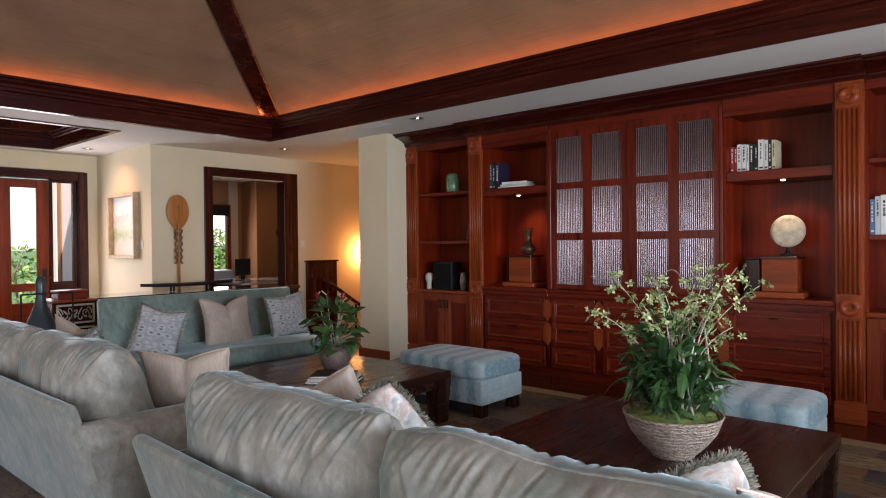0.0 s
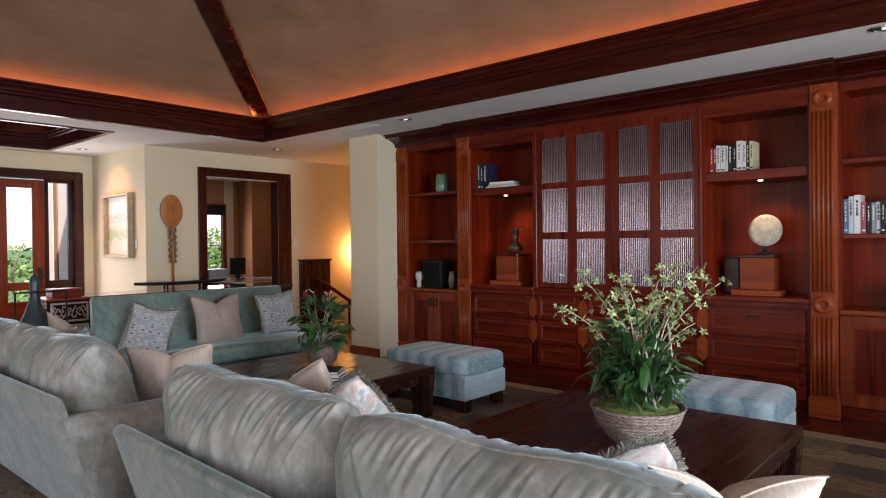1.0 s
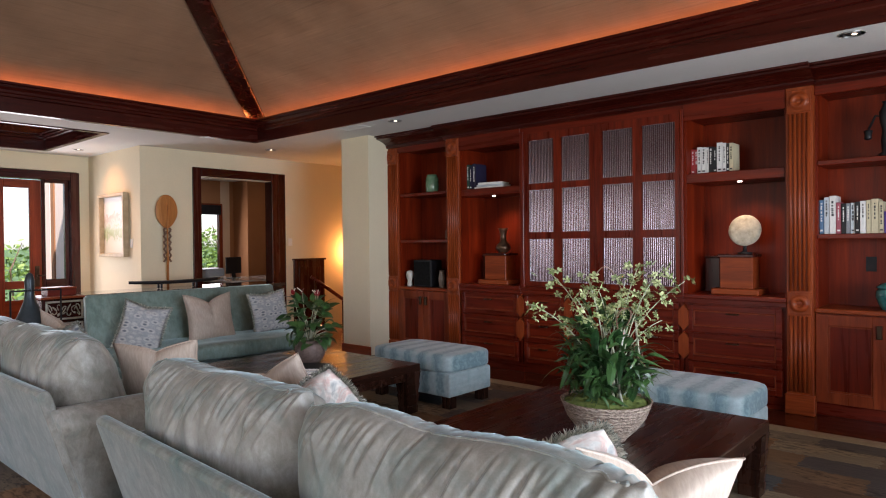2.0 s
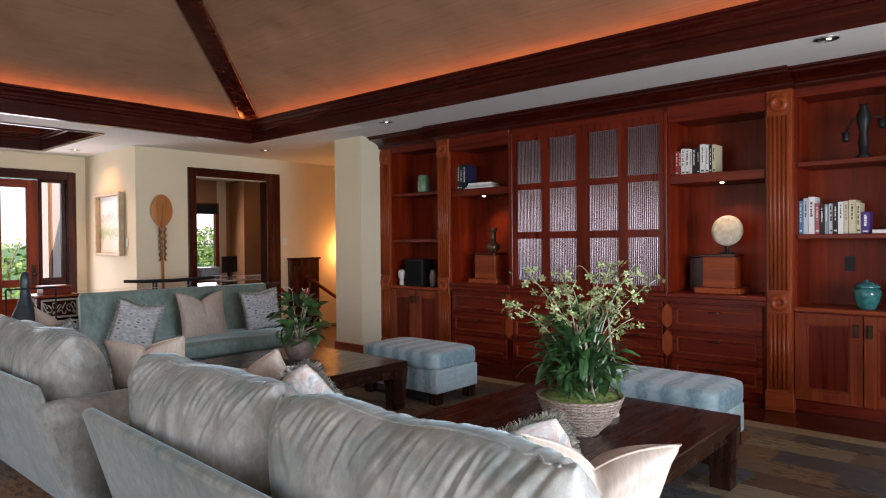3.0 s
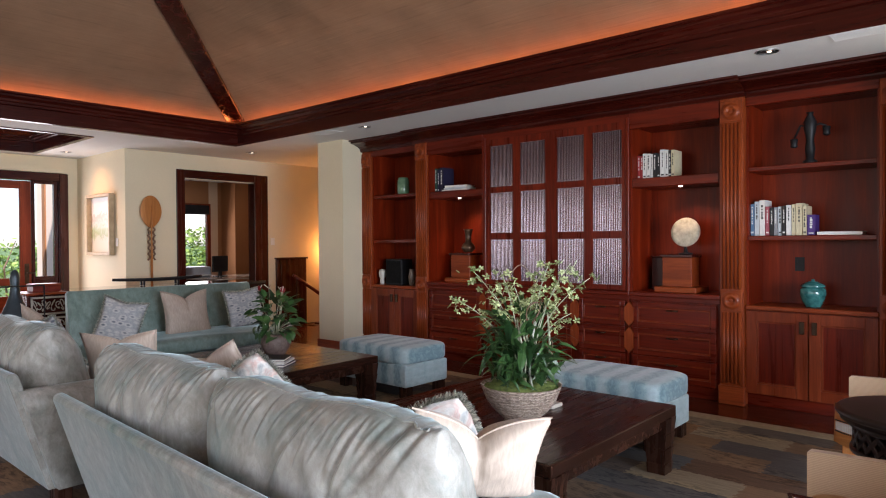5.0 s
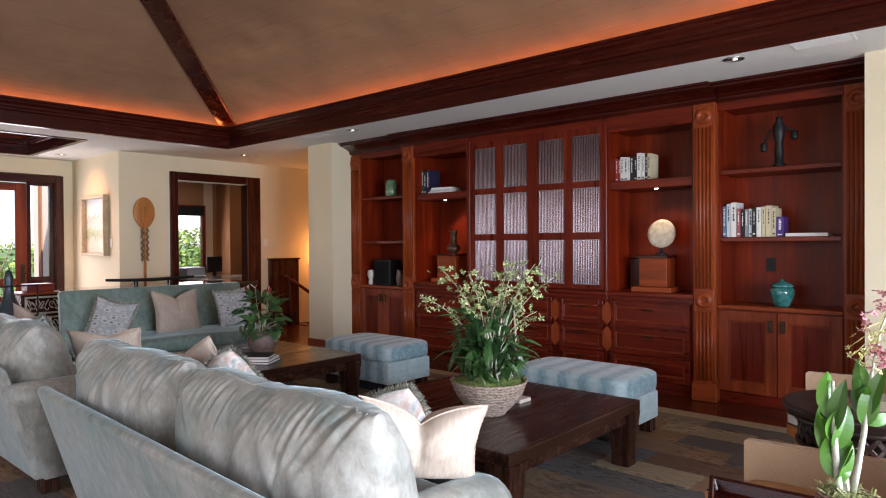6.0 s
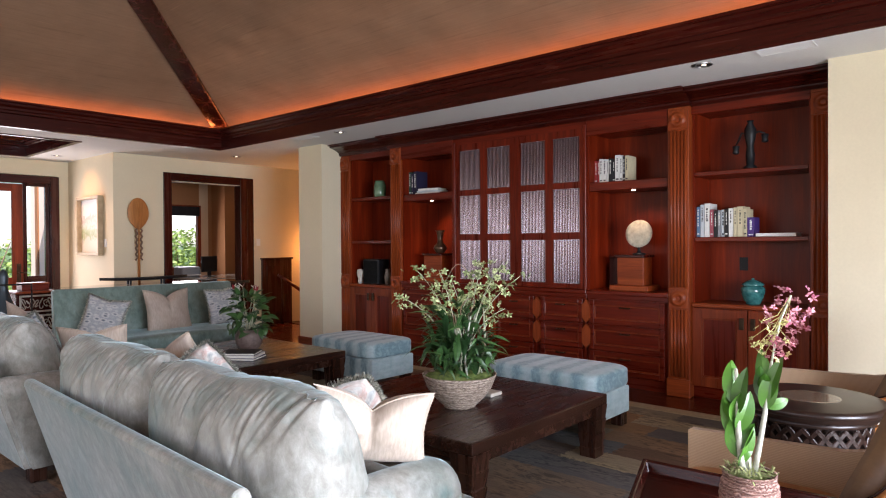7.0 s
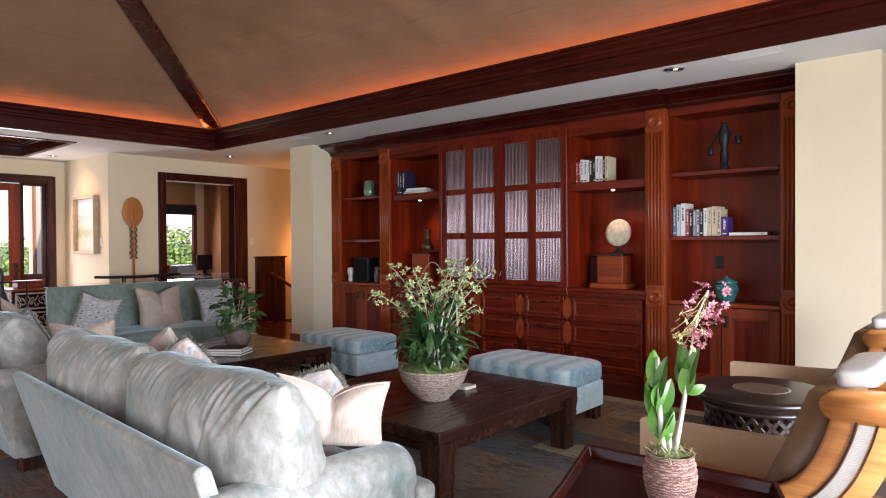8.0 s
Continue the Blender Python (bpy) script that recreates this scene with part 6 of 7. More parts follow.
def potted_orchid():
    p = thing("ribbed_pot", "brown coiled ceramic pot on the lacquer table", "planter", pose(0.785, 1.84, 0.609))
    prof = [(0.05, 0.0), (0.056, 0.004)]
    for k in range(8):
        z = 0.012 + k * 0.0175
        r = 0.055 + 0.022 * math.sin(math.pi * (k + 1.0) / 10.0)
        prof += [(r - 0.0008, z), (r + 0.0012, z + 0.006), (r + 0.0012, z + 0.012)]
    prof += [(0.071, 0.158), (0.064, 0.158), (0.06, 0.14)]
    part("pot", lathe(prof, 40), woven("coiled_clay", (0.20, 0.09, 0.07), (0.46, 0.28, 0.23), 110), p, "", True)
    bm = bmesh.new()
    rng = random.Random(9)
    for k in range(260):
        a, r = rng.uniform(0, 6.3), 0.062 * math.sqrt(rng.random())
        q = Vector((r * math.cos(a), r * math.sin(a), 0.150 + rng.uniform(0, 0.016)))
        d = Vector((rng.uniform(-1, 1), rng.uniform(-1, 1), rng.uniform(-0.2, 0.5))).normalized() * rng.uniform(0.012, 0.03)
        s = d.cross(Vector((0, 0, 1))).normalized() * 0.0018
        bm.faces.new([bm.verts.new(v) for v in (q - s, q + s, q + d + s, q + d - s)])
    tagged(part("moss", bm, leafy("moss_strands", (0.14, 0.18, 0.05), (0.40, 0.40, 0.18), 0.9), p, "tangled dry moss"), kind="stuff")
    part("soil", lathe([(0.062, 0.138), (0.04, 0.146)], 20), MOSS, p)
    o = thing("cane_orchid", "cane orchid with broad leaves and pink-and-cream blooms", "plant", pose(0.785, 1.84, 0.75))
    canes = [([(-0.012, 0, 0), (-0.024, 0, 0.06), (-0.03, 0, 0.13), (-0.036, 0, 0.30)], [0.007, 0.009, 0.008, 0.004]),
             ([(0.012, 0, 0), (0.026, 0, 0.08), (0.042, 0, 0.17), (0.062, 0, 0.32)], [0.007, 0.008, 0.007, 0.004]),
             ([(-0.002, 0, 0), (0.002, 0.01, 0.05), (0.0, 0.01, 0.10)], [0.009, 0.009, 0.004])]
    for pts, rad in canes:
        w = [VIEWR * a + VIEWA * b + Vector((0, 0, c)) for a, b, c in pts]
        part("cane", tube(w, rad, 10), PALECANE, o, "pale papery cane", True)
    forms = [part("leaf", blade(L, W, a, 0.35, 10, 0.28), LEAFB, o) for L, W, a in ((0.165, 0.048, 0.30), (0.145, 0.052, 0.45), (0.12, 0.044, 0.75))]
    # along the shorter cane from the pot up, then in a tuft at the top of the taller one
    spots = [(-0.030, 0.035, 72, 0.85), (-0.034, 0.06, 84, 1.0), (-0.032, 0.08, 62, 0.95), (-0.036, 0.10, 80, 1.05), (-0.033, 0.13, 70, 1.0), (-0.038, 0.15, 88, 1.05), (-0.036, 0.175, 76, 1.0),
             (-0.04, 0.205, 86, 1.05), (-0.03, 0.05, 48, 0.7), (-0.028, 0.11, 66, 0.85),
             (0.042, 0.19, 78, 1.0), (0.046, 0.20, 88, 1.05), (0.050, 0.215, 70, 0.95), (0.045, 0.205, 82, 0.9), (0.048, 0.195, 18, 0.75), (0.044, 0.22, 84, 1.0)]
    for k, (r, z, up, s) in enumerate(spots):
        m = pose(*(VIEWR * r), 0) @ pose(0, 0, z, 0, -up, 41 + rng.uniform(-35, 35) + 180 * (k % 2)) @ Matrix.Rotation(rng.uniform(-0.55, 0.55) + 1.45, 4, "X") @ Matrix.Scale(s * 0.88, 4)
        if k < 3:
            forms[k].matrix_basis = m
        else:
            again(forms[k % 3], o, m)
    pts = [VIEWR * a + Vector((0, 0, c)) for a, c in ((0.058, 0.30), (0.070, 0.36), (0.085, 0.43), (0.115, 0.50))]
    st = part("flower_stem", tube(pts, 0.003, 6), STEM, o, "", True)
    b1, b2 = bmesh.new(), bmesh.new()
    for k in range(96):
        # pink blooms hang in a loose curtain, the greenish buds sit low beside the stem
        pink = k % 3 != 0
        r, z = (rng.uniform(0.05, 0.185), rng.uniform(0.33, 0.52)) if pink else (rng.uniform(0.015, 0.11), rng.uniform(0.33, 0.44))
        if pink and r + 1.1 * (0.52 - z) > 0.27:
            r -= 0.06
        q = VIEWR * r + VIEWA * rng.uniform(-0.05, 0.05) + Vector((0, 0, z))
        bloom(b1 if pink else b2, q, rng.uniform(0.011, 0.017) if pink else rng.uniform(0.009, 0.014), rng)
        if k % 9 == 0:
            tube([q, q.lerp(pts[3], 0.5) - Vector((0, 0, 0.02)), pts[3] if k % 2 else pts[2]], 0.0009, 4, b2)
    part("blossom", b1, PINK, st, "pink blooms")
    part("blossom", b2, leafy("greenish_bud", (0.30, 0.30, 0.08), (0.58, 0.50, 0.24), 0.5), st, "yellow-green buds and stalks")


potted_orchid()


# ---- the west end: garden doors, console, wall pieces ----
GLASS = glassy("window_glass")


def garden_door(y0, y1, label, handle=None):
    """A glazed door leaf in the wall that faces +x: stiles, rails, a tall pane over a short one."""
    d = thing("door_leaf", label, "door", None, "garden doors", "structure")
    x0, x1, w = XD - 0.12, XD - 0.07, 0.15
    for a, b in ((y0, y0 + w), (y1 - w, y1)):
        part("stile", boxed(x0, x1, a, b, 0.02, 2.36, bevel=0.005), DOORWOOD["z"], d)
    for z0, z1 in ((0.02, 0.64), (0.80, 0.91), (2.24, 2.36)):
        part("rail", boxed(x0, x1, y0 + w, y1 - w, z0, z1, bevel=0.005), DOORWOOD["y"], d)
    for z0, z1 in ((0.64, 0.80), (0.91, 2.24)):
        g = part("pane", boxed(x0 + 0.02, x0 + 0.028, y0 + w, y1 - w, z0, z1), GLASS, d, "clear glass pane")
        g.visible_shadow = False
    if handle:
        h = part("lock_plate", boxed(x1, x1 + 0.012, handle - 0.03, handle + 0.03, 0.82, 1.12, bevel=0.004), BRASS, d, "tall dark bronze lock plate")
        part("lever", tube([(x1 + 0.01, handle, 0.98), (x1 + 0.05, handle, 0.98), (x1 + 0.05, handle + 0.10, 0.98)], 0.009, 8), BRASS, h, "", True)
    return d


garden_door(2.62, 3.235, "glazed red-brown wooden garden door", 3.17)
garden_door(2.0, 2.615, "glazed red-brown wooden garden door")
side = thing("side_light", "fixed glazed panel in a dark wooden frame", "window", None, "garden doors", "structure")
for n, b, a in (("stile", (XD - 0.13, XD - 0.06, 3.24, 3.285, 0, 2.42), "z"), ("stile", (XD - 0.13, XD - 0.06, 3.545, 3.60, 0, 2.42), "z"), ("rail", (XD - 0.13, XD - 0.06, 3.285, 3.545, 2.33, 2.42), "y"), ("rail", (XD - 0.13, XD - 0.06, 3.285, 3.545, 0.80, 0.92), "y"), ("rail", (XD - 0.13, XD - 0.06, 3.285, 3.545, 0, 0.2), "y")):
    part(n, boxed(*b, bevel=0.005), DARKWOOD[a], side)
for z0, z1 in ((0.2, 0.80), (0.92, 2.33)):
    part("pane", boxed(XD - 0.10, XD - 0.092, 3.285, 3.545, z0, z1), GLASS, side, "clear glass pane").visible_shadow = False
fr = thing("door_2", "dark red wooden frame of the garden doors", "door frame", None, "", "structure")
part("jamb", boxed(XD - 0.16, XD + 0.03, 3.60, 3.72, 0, 2.49, bevel=0.006), DARKWOOD["z"], fr)
part("head", boxed(XD - 0.16, XD + 0.03, 0.6, 3.60, 2.37, 2.49, bevel=0.006), DARKWOOD["y"], fr)
part("jamb", boxed(XD - 0.16, XD + 0.03, 0.6, 2.0, 0, 2.37), DOORWOOD["z"], fr)

# outside: terrace, pier, eave, garden
GRASS = plain("lawn", (0.05, 0.10, 0.02), (0.10, 0.18, 0.04), 0.9, 2, 0.3, 30)
PAVE = plain("terrace_stone", (0.42, 0.37, 0.30), (0.52, 0.47, 0.39), 0.8, 3, 0.2, 50)
tagged(part("terrace", boxed(-14.5, -14.0, -4, 12, -0.3, -0.03), PAVE), "pale stone terrace outside the doors", "terrace", "", "structure")
bm = bmesh.new()
box(bm, -400, -14.5, -400, 400, -0.4, -0.06)
box(bm, -14.5, 400, -400, -4.0, -0.4, -0.06)
box(bm, 5.0, 400, -4.0, 400, -0.4, -0.06)
box(bm, -14.5, 5.0, 10.0, 400, -0.4, -0.06)
struct("ground", bm, GRASS, "green lawn round the house", "ground")
TERRACE = plaster("terrace_plaster", (0.82, 0.66, 0.52), (0.76, 0.60, 0.46))
struct("terrace_wall", boxed(-13.9, -13.6, 4.40, 6.0, -0.03, 2.9), TERRACE, "warm tan plaster pier on the terrace", "wall")
wall("wall_terrace", (-12.14, -10.41, 4.02, 4.17, 0, H), material=TERRACE, label="sunlit pale pink plaster wall beside the terrace")
struct("eave", boxed(-11.2, -10.4, -4, 6.2, 2.62, 2.74), DARKWOOD["y"], "dark wooden eave above the terrace", "roof")


def hedge(name, label, x, y0, y1, z1, n, seed, spread=0.7):
    """Many small leaves on twigs, thinner towards the top."""
    rng = random.Random(seed)
    t = thing(name, label, "bush")
    bm = bmesh.new()
    for k in range(n):
        z = z1 * rng.random() ** 0.8
        bulge = 0.6 + 0.4 * noise.noise(Vector((k % 17, z * 1.5, seed)))
        p = Vector((x + rng.gauss(0, spread * 0.5) * bulge, rng.uniform(y0, y1), z * (0.75 + 0.3 * noise.noise(Vector((rng.random() * 3, seed, 1))))))
        d = Vector((rng.uniform(-1, 1), rng.uniform(-1, 1), rng.uniform(-0.6, 0.8))).normalized()
        s = d.cross(Vector((rng.random(), rng.random(), 0.2))).normalized()
        L = rng.uniform(0.10, 0.22)
        bm.faces.new([bm.verts.new(v) for v in (p, p + d * L * 0.5 + s * L * 0.2, p + d * L, p + d * L * 0.5 - s * L * 0.2)])
    tagged(part("foliage", bm, leafy("hedge_leaf", (0.10, 0.19, 0.03), (0.26, 0.38, 0.08), 0.5), t), kind="stuff")
    bm = bmesh.new()
    for k in range(10):
        y = y0 + (k + 0.5) * (y1 - y0) / 10
        tube([(x, y, -0.06), (x + rng.uniform(-0.2, 0.2), y + rng.uniform(-0.2, 0.2), z1 * 0.5), (x + rng.uniform(-0.3, 0.3), y + rng.uniform(-0.4, 0.4), z1 * 0.85)], [0.03, 0.02, 0.008], 6, bm)
    tagged(part("branch", bm, TWIG, t), kind="stuff")
    return t


hedge("garden_hedge", "leafy bright green bushes beyond the terrace", -16.2, -1.0, 9.0, 1.75, 5200, 4)
hedge("garden_shrub", "yellow-green shrubs outside the office window", -15.2, 6.5, 11.5, 2.3, 3600, 6)

# picture
pic = thing("framed_picture", "pale landscape print in a gilt wooden frame", "picture", pose(-9.23, 3.856, 1.69) @ Matrix.Diagonal((0.93, 1, 0.98, 1)))
gilt = plain("pale_gilt", (0.38, 0.28, 0.16), (0.52, 0.40, 0.25), 0.45, 12, 0.1)
for b in ((-0.455, 0.455, 0.41, 0.455), (-0.455, 0.455, -0.455, -0.41), (-0.455, -0.41, -0.41, 0.41), (0.41, 0.455, -0.41, 0.41)):
    part("frame_rail", boxed(b[0], b[1], -0.075, 0, b[2], b[3], bevel=0.004), gilt, pic)


def print_paper():
    """A pale watercolour: light sky and houses over a green garden, on a cream mount."""
    m, t, b = nodes_of("faded_print")
    v = coords(t)
    axes = t.nodes.new("ShaderNodeSeparateXYZ")
    t.links.new(v, axes.inputs[0])
    n = noisy(t, coords(t, (1, 1, 1)), 7, 5, 0.65, 1.2)
    h = t.nodes.new("ShaderNodeMath")
    h.operation = "MULTIPLY_ADD"
    t.links.new(n, h.inputs[0])
    h.inputs[1].default_value = 0.5
    t.links.new(axes.outputs[2], h.inputs[2])
    c = ramp(t, h.outputs[0], (0.02, (0.60, 0.52, 0.40)), (0.10, (0.30, 0.33, 0.16)), (0.20, (0.42, 0.45, 0.28)), (0.27, (0.60, 0.58, 0.52)), (0.36, (0.50, 0.40, 0.34)), (0.42, (0.66, 0.65, 0.62)), (0.62, (0.62, 0.62, 0.60)))
    t.links.new(c, b.inputs["Base Color"])
    b.inputs["Roughness"].default_value = 0.25
    return m


part("print", boxed(-0.41, 0.41, -0.012, -0.006, -0.41, 0.41), print_paper(), pic, "faded print under glass")

for m in (pose(-8.73, 3.858, 1.43), pose(XW + 0.002, 6.25, 1.43, 0, 0, 90)):
    s = thing("light_switch", "white light switch plate on the wall", "switch", m, "light switches")
    part("plate", boxed(-0.037, 0.037, -0.007, 0, -0.06, 0.06, bevel=0.002), WHITE, s)
    part("rocker", boxed(-0.016, 0.016, -0.011, -0.007, -0.033, 0.033, bevel=0.002), WHITE, s)


def paddle():
    p = thing("carved_paddle", "carved oval wooden paddle with twisted side tassels on the wall", "wall ornament", pose(XW + 0.06, 4.19, 0.0))
    bm = lathe([(0.001, 0.012)] + [(0.155 * math.sin(math.pi / 2 * k / 8), 0.012 * math.cos(math.pi / 2 * k / 8)) for k in range(1, 9)] + [(0.155, -0.004), (0.001, -0.008)], 36, cap=False)
    bmesh.ops.transform(bm, matrix=Matrix.Translation((0, 0, 1.86)) @ Matrix.Rotation(radians(90), 4, "Y") @ Matrix.Diagonal((1.5, 1.0, 1.0, 1)), verts=bm.verts[:])
    for v in bm.verts:
        if v.co.z < 1.86:
            v.co.y *= 1 - 0.35 * ((1.86 - v.co.z) / 0.235) ** 2
    part("blade", bm, HONEY["z"], p, "oval orange-brown blade", True)
    part("handle", tube([(0.012, 0, 1.95), (0.016, 0, 1.7), (0.012, 0, 1.3), (0.01, 0, 0.80)], [0.006, 0.014, 0.016, 0.018], 10), HONEY["z"], p, "", True)
    bead = None
    for s in (-1, 1):
        for k in range(26):
            z = 1.63 - k * 0.018
            m = pose(0.012, s * (0.035 + 0.012 * math.sin(k * 1.3)), z, 0, 0, k * 37) @ Matrix.Diagonal((1, 1, 0.8, 1))
            if bead is None:
                bb = bmesh.new()
                bmesh.ops.create_icosphere(bb, subdivisions=1, radius=0.017)
                bead = part("tassel_bead", bb, TWIG, p)
                bead.matrix_basis = m
            else:
                again(bead, p, m)
    part("wall_peg", boxed(-0.06, 0.0, -0.02, 0.02, 1.55, 1.59, bevel=0.004), BLACK, p)


paddle()


def console():
    t = thing("console_table", "long dark polished console table along the wall", "console table", pose(-7.98, 2.72, -0.011))
    L, D = 2.68, 0.62
    part("tabletop", boxed(0, D, 0, L, 0.825, 0.87, bevel=0.006), plain("black_polish", (0.02, 0.013, 0.01), (0.045, 0.03, 0.022), 0.13, 4, 0.02, 80, coat=0.7), t, "glossy dark top")
    part("apron", boxed(0.04, D - 0.04, 0.04, L - 0.04, 0.70, 0.825, bevel=0.004), ESPRESSO["y"], t)
    for x in (0.03, D - 0.11):
        for y in (0.03, L / 2 - 0.04, L - 0.11):
            part("leg", boxed(x, x + 0.08, y, y + 0.08, 0, 0.70, bevel=0.006), ESPRESSO["z"], t)
    c = thing("long_dark_bowl", "long shallow black wooden boat-shaped bowl on two feet", "bowl", pose(-7.66, 3.96, 0.862))
    bm = bmesh.new()
    rings = []
    for i in range(25):
        s = 2 * i / 24 - 1
        w = 0.10 * math.sqrt(max(0.0, 1 - s * s)) + 0.004
        y, base = s * 0.60, 0.055 + 0.018 * s * s
        rings.append([bm.verts.new(v) for v in ((-w, y, base + 0.035), (-w * 0.7, y, base), (w * 0.7, y, base), (w, y, base + 0.035), (w * 0.85, y, base + 0.035), (w * 0.5, y, base + 0.015), (-w * 0.5, y, base + 0.015), (-w * 0.85, y, base + 0.035))])
    for u, v in zip(rings, rings[1:]):
        for k in range(8):
            bm.faces.new((u[k], u[(k + 1) % 8], v[(k + 1) % 8], v[k]))
    bm.faces.new(rings[0])
    bm.faces.new(list(reversed(rings[-1])))
    bmesh.ops.recalc_face_normals(bm, faces=bm.faces[:])
    part("bowl", bm, BLACK, c, "", True)
    for y in (-0.22, 0.24):
        for x in (-0.04, 0.04):
            part("foot", boxed(x - 0.012, x + 0.012, y - 0.012, y + 0.012, 0, 0.062, bevel=0.003), BLACK, c)
    b = thing("wooden_box", "small reddish wooden box with a pale lid on the side table", "box", pose(-7.42, 2.52, 0.872))
    part("case", boxed(-0.10, 0.10, -0.14, 0.14, 0, 0.07, bevel=0.004), MAHOGANY["y"], b)
    part("lid", boxed(-0.105, 0.105, -0.145, 0.145, 0.07, 0.09, bevel=0.004), CARVED["y"], b)
    s = thing("carved_chest", "dark side table with a pale carved drawer front", "side table", pose(-7.62, 2.28, -0.011))
    part("case", boxed(0, 0.44, 0, 0.42, 0.10, 0.86, bevel=0.006), DARKWOOD["z"], s)
    part("top", boxed(-0.01, 0.46, -0.01, 0.43, 0.86, 0.882, bevel=0.005), CARVED["y"], s)
    pale = plain("limed_carving", (0.42, 0.38, 0.32), (0.60, 0.56, 0.48), 0.7, 14, 0.3)
    for z in (0.18, 0.41, 0.64):
        d = part("drawer", boxed(0.44, 0.452, 0.03, 0.39, z, z + 0.20, bevel=0.003), DARKWOOD["y"], s)
        bm = bmesh.new()
        for q in ((0.03, 0.39, z, z + 0.02), (0.03, 0.39, z + 0.18, z + 0.20), (0.03, 0.05, z, z + 0.2), (0.37, 0.39, z, z + 0.2)):
            box(bm, 0.452, 0.462, *q, 0.002)
        part("drawer_edge", bm, pale, d, "pale limed edge")
        for k in range(7):
            part("carving", tube([(0.455, 0.07 + 0.045 * k + 0.02 * math.cos(a * 1.5 + k), z + 0.10 + (0.06 - 0.02 * (k % 2)) * math.sin(a)) for a in [j * math.pi / 6 for j in range(12)]], 0.006, 6), pale, d, "pale carved scroll", True)
    for x in (0.02, 0.36):
        for y in (0.02, 0.34):
            part("leg", boxed(x, x + 0.06, y, y + 0.06, 0, 0.10), DARKWOOD["z"], s)


console()
v = thing("metal_bell", "dark blue-grey metal bell with a tall neck on a stand", "ornament", pose(-6.75, 2.05, -0.011))
part("bell", lathe([(0.16, 0.62), (0.165, 0.63), (0.13, 0.70), (0.085, 0.80), (0.05, 0.90), (0.04, 0.98), (0.045, 1.08), (0.03, 1.14), (0.01, 1.16)], 28), plain("blue_steel", (0.03, 0.045, 0.055), (0.06, 0.08, 0.095), 0.4, 8, 0.1, metal=0.5), v, "", True)
part("plate", boxed(-0.2, 0.2, -0.22, 0.22, 0.60, 0.62, bevel=0.004), BLACK, v)
for y in (-0.21, 0.21):
    part("rod", tube([(0.18, y, 0.0), (0.18, y, 1.0)], 0.008, 8), BLACK, v, "thin black rod", True)
    part("rod", tube([(-0.18, y, 0.0), (-0.18, y, 0.61)], 0.008, 8), BLACK, v, "thin black rod", True)
part("rod", tube([(0.18, -0.21, 1.0), (0.18, 0.21, 1.0)], 0.008, 8), BLACK, v, "thin black rod", True)


# ---- downlights and vents in the soffit ----
BULB = emit("halogen_glow", (1.0, 0.80, 0.55), 2.0)
CHROME = plain("satin_ring", (0.55, 0.54, 0.52), (0.65, 0.64, 0.62), 0.3, 20, 0.02, metal=0.8)
for x, y in ((-9.41, 3.44), (-7.60, 5.33), (-4.77, 5.02), (-0.46, 4.98)):
    d = thing("downlight", "small recessed halogen downlight with a metal ring", "downlight", pose(x, y, H), "downlights")
    part("ring", lathe([(0.075, -0.006), (0.078, -0.003), (0.078, 0.0), (0.05, 0.0), (0.05, -0.005)], 28, cap=False), CHROME, d, "", True)
    part("baffle", lathe([(0.05, -0.001), (0.05, -0.0005)], 24), BLACK, d)
    part("bulb", lathe([(0.017, -0.004), (0.014, -0.007), (0.006, -0.009)], 18, None, (0.014, 0, 0)), BULB, d, "glowing bulb", True)


def vent(x0, x1, y0, y1, label):
    v = thing("ceiling_vent", label, "vent", pose(x0, y0, H), "ceiling vents")
    w, d = x1 - x0, y1 - y0
    e = 0.012
    for b in ((0, w, 0, e), (0, w, d - e, d), (0, e, e, d - e), (w - e, w, e, d - e)):
        part("frame_edge", boxed(*b, -0.005, 0.0, bevel=0.0015), WHITE, v)
    n = max(2, int((d - 2 * e) / 0.02)) if w > d else max(2, int((w - 2 * e) / 0.02))
    for k in range(n):
        if w > d:
            q = e + (k + 0.5) * (d - 2 * e) / n
            bm = boxed(e, w - e, q - 0.006, q + 0.006, -0.004, -0.002)
        else:
            q = e + (k + 0.5) * (w - 2 * e) / n
            bm = boxed(q - 0.006, q + 0.006, e, d - e, -0.004, -0.002)
        part("slat", bm, WHITE, v)


vent(-0.06, 0.31, 4.86, 5.04, "flat white slatted ceiling vent")
vent(-5.60, -5.22, 4.92, 5.08, "flat white slatted ceiling vent")
vent(-7.25, -7.17, 3.95, 4.5, "slim white slot vent beside the beam")
vent(-7.25, -7.17, 2.55, 2.95, "slim white slot vent beside the beam")

# ---- hall beyond the pier ----
w = thing("stair_panel", "dark wooden panelled stair wall with a cap rail", "wainscot", None, "", "structure")
part("panel", boxed(XW, XW + 0.05, 6.30, 6.90, 0, 1.13, bevel=0.004), DARKWOOD["z"], w)
part("cap", boxed(XW - 0.002, XW + 0.075, 6.28, 6.92, 1.13, 1.16, bevel=0.006), DARKWOOD["y"], w)
part("raised_field", boxed(XW + 0.05, XW + 0.058, 6.38, 6.82, 0.20, 1.02, bevel=0.004), DARKWOOD["z"], w)
r = thing("handrail", "dark wooden stair handrail sloping down", "handrail", None, "", "structure")
part("rail", tube([(-8.30, 6.55, 0.86), (-8.24, 7.3, 0.36)], 0.03, 12), MAHOGANY["y"], r, "", True)
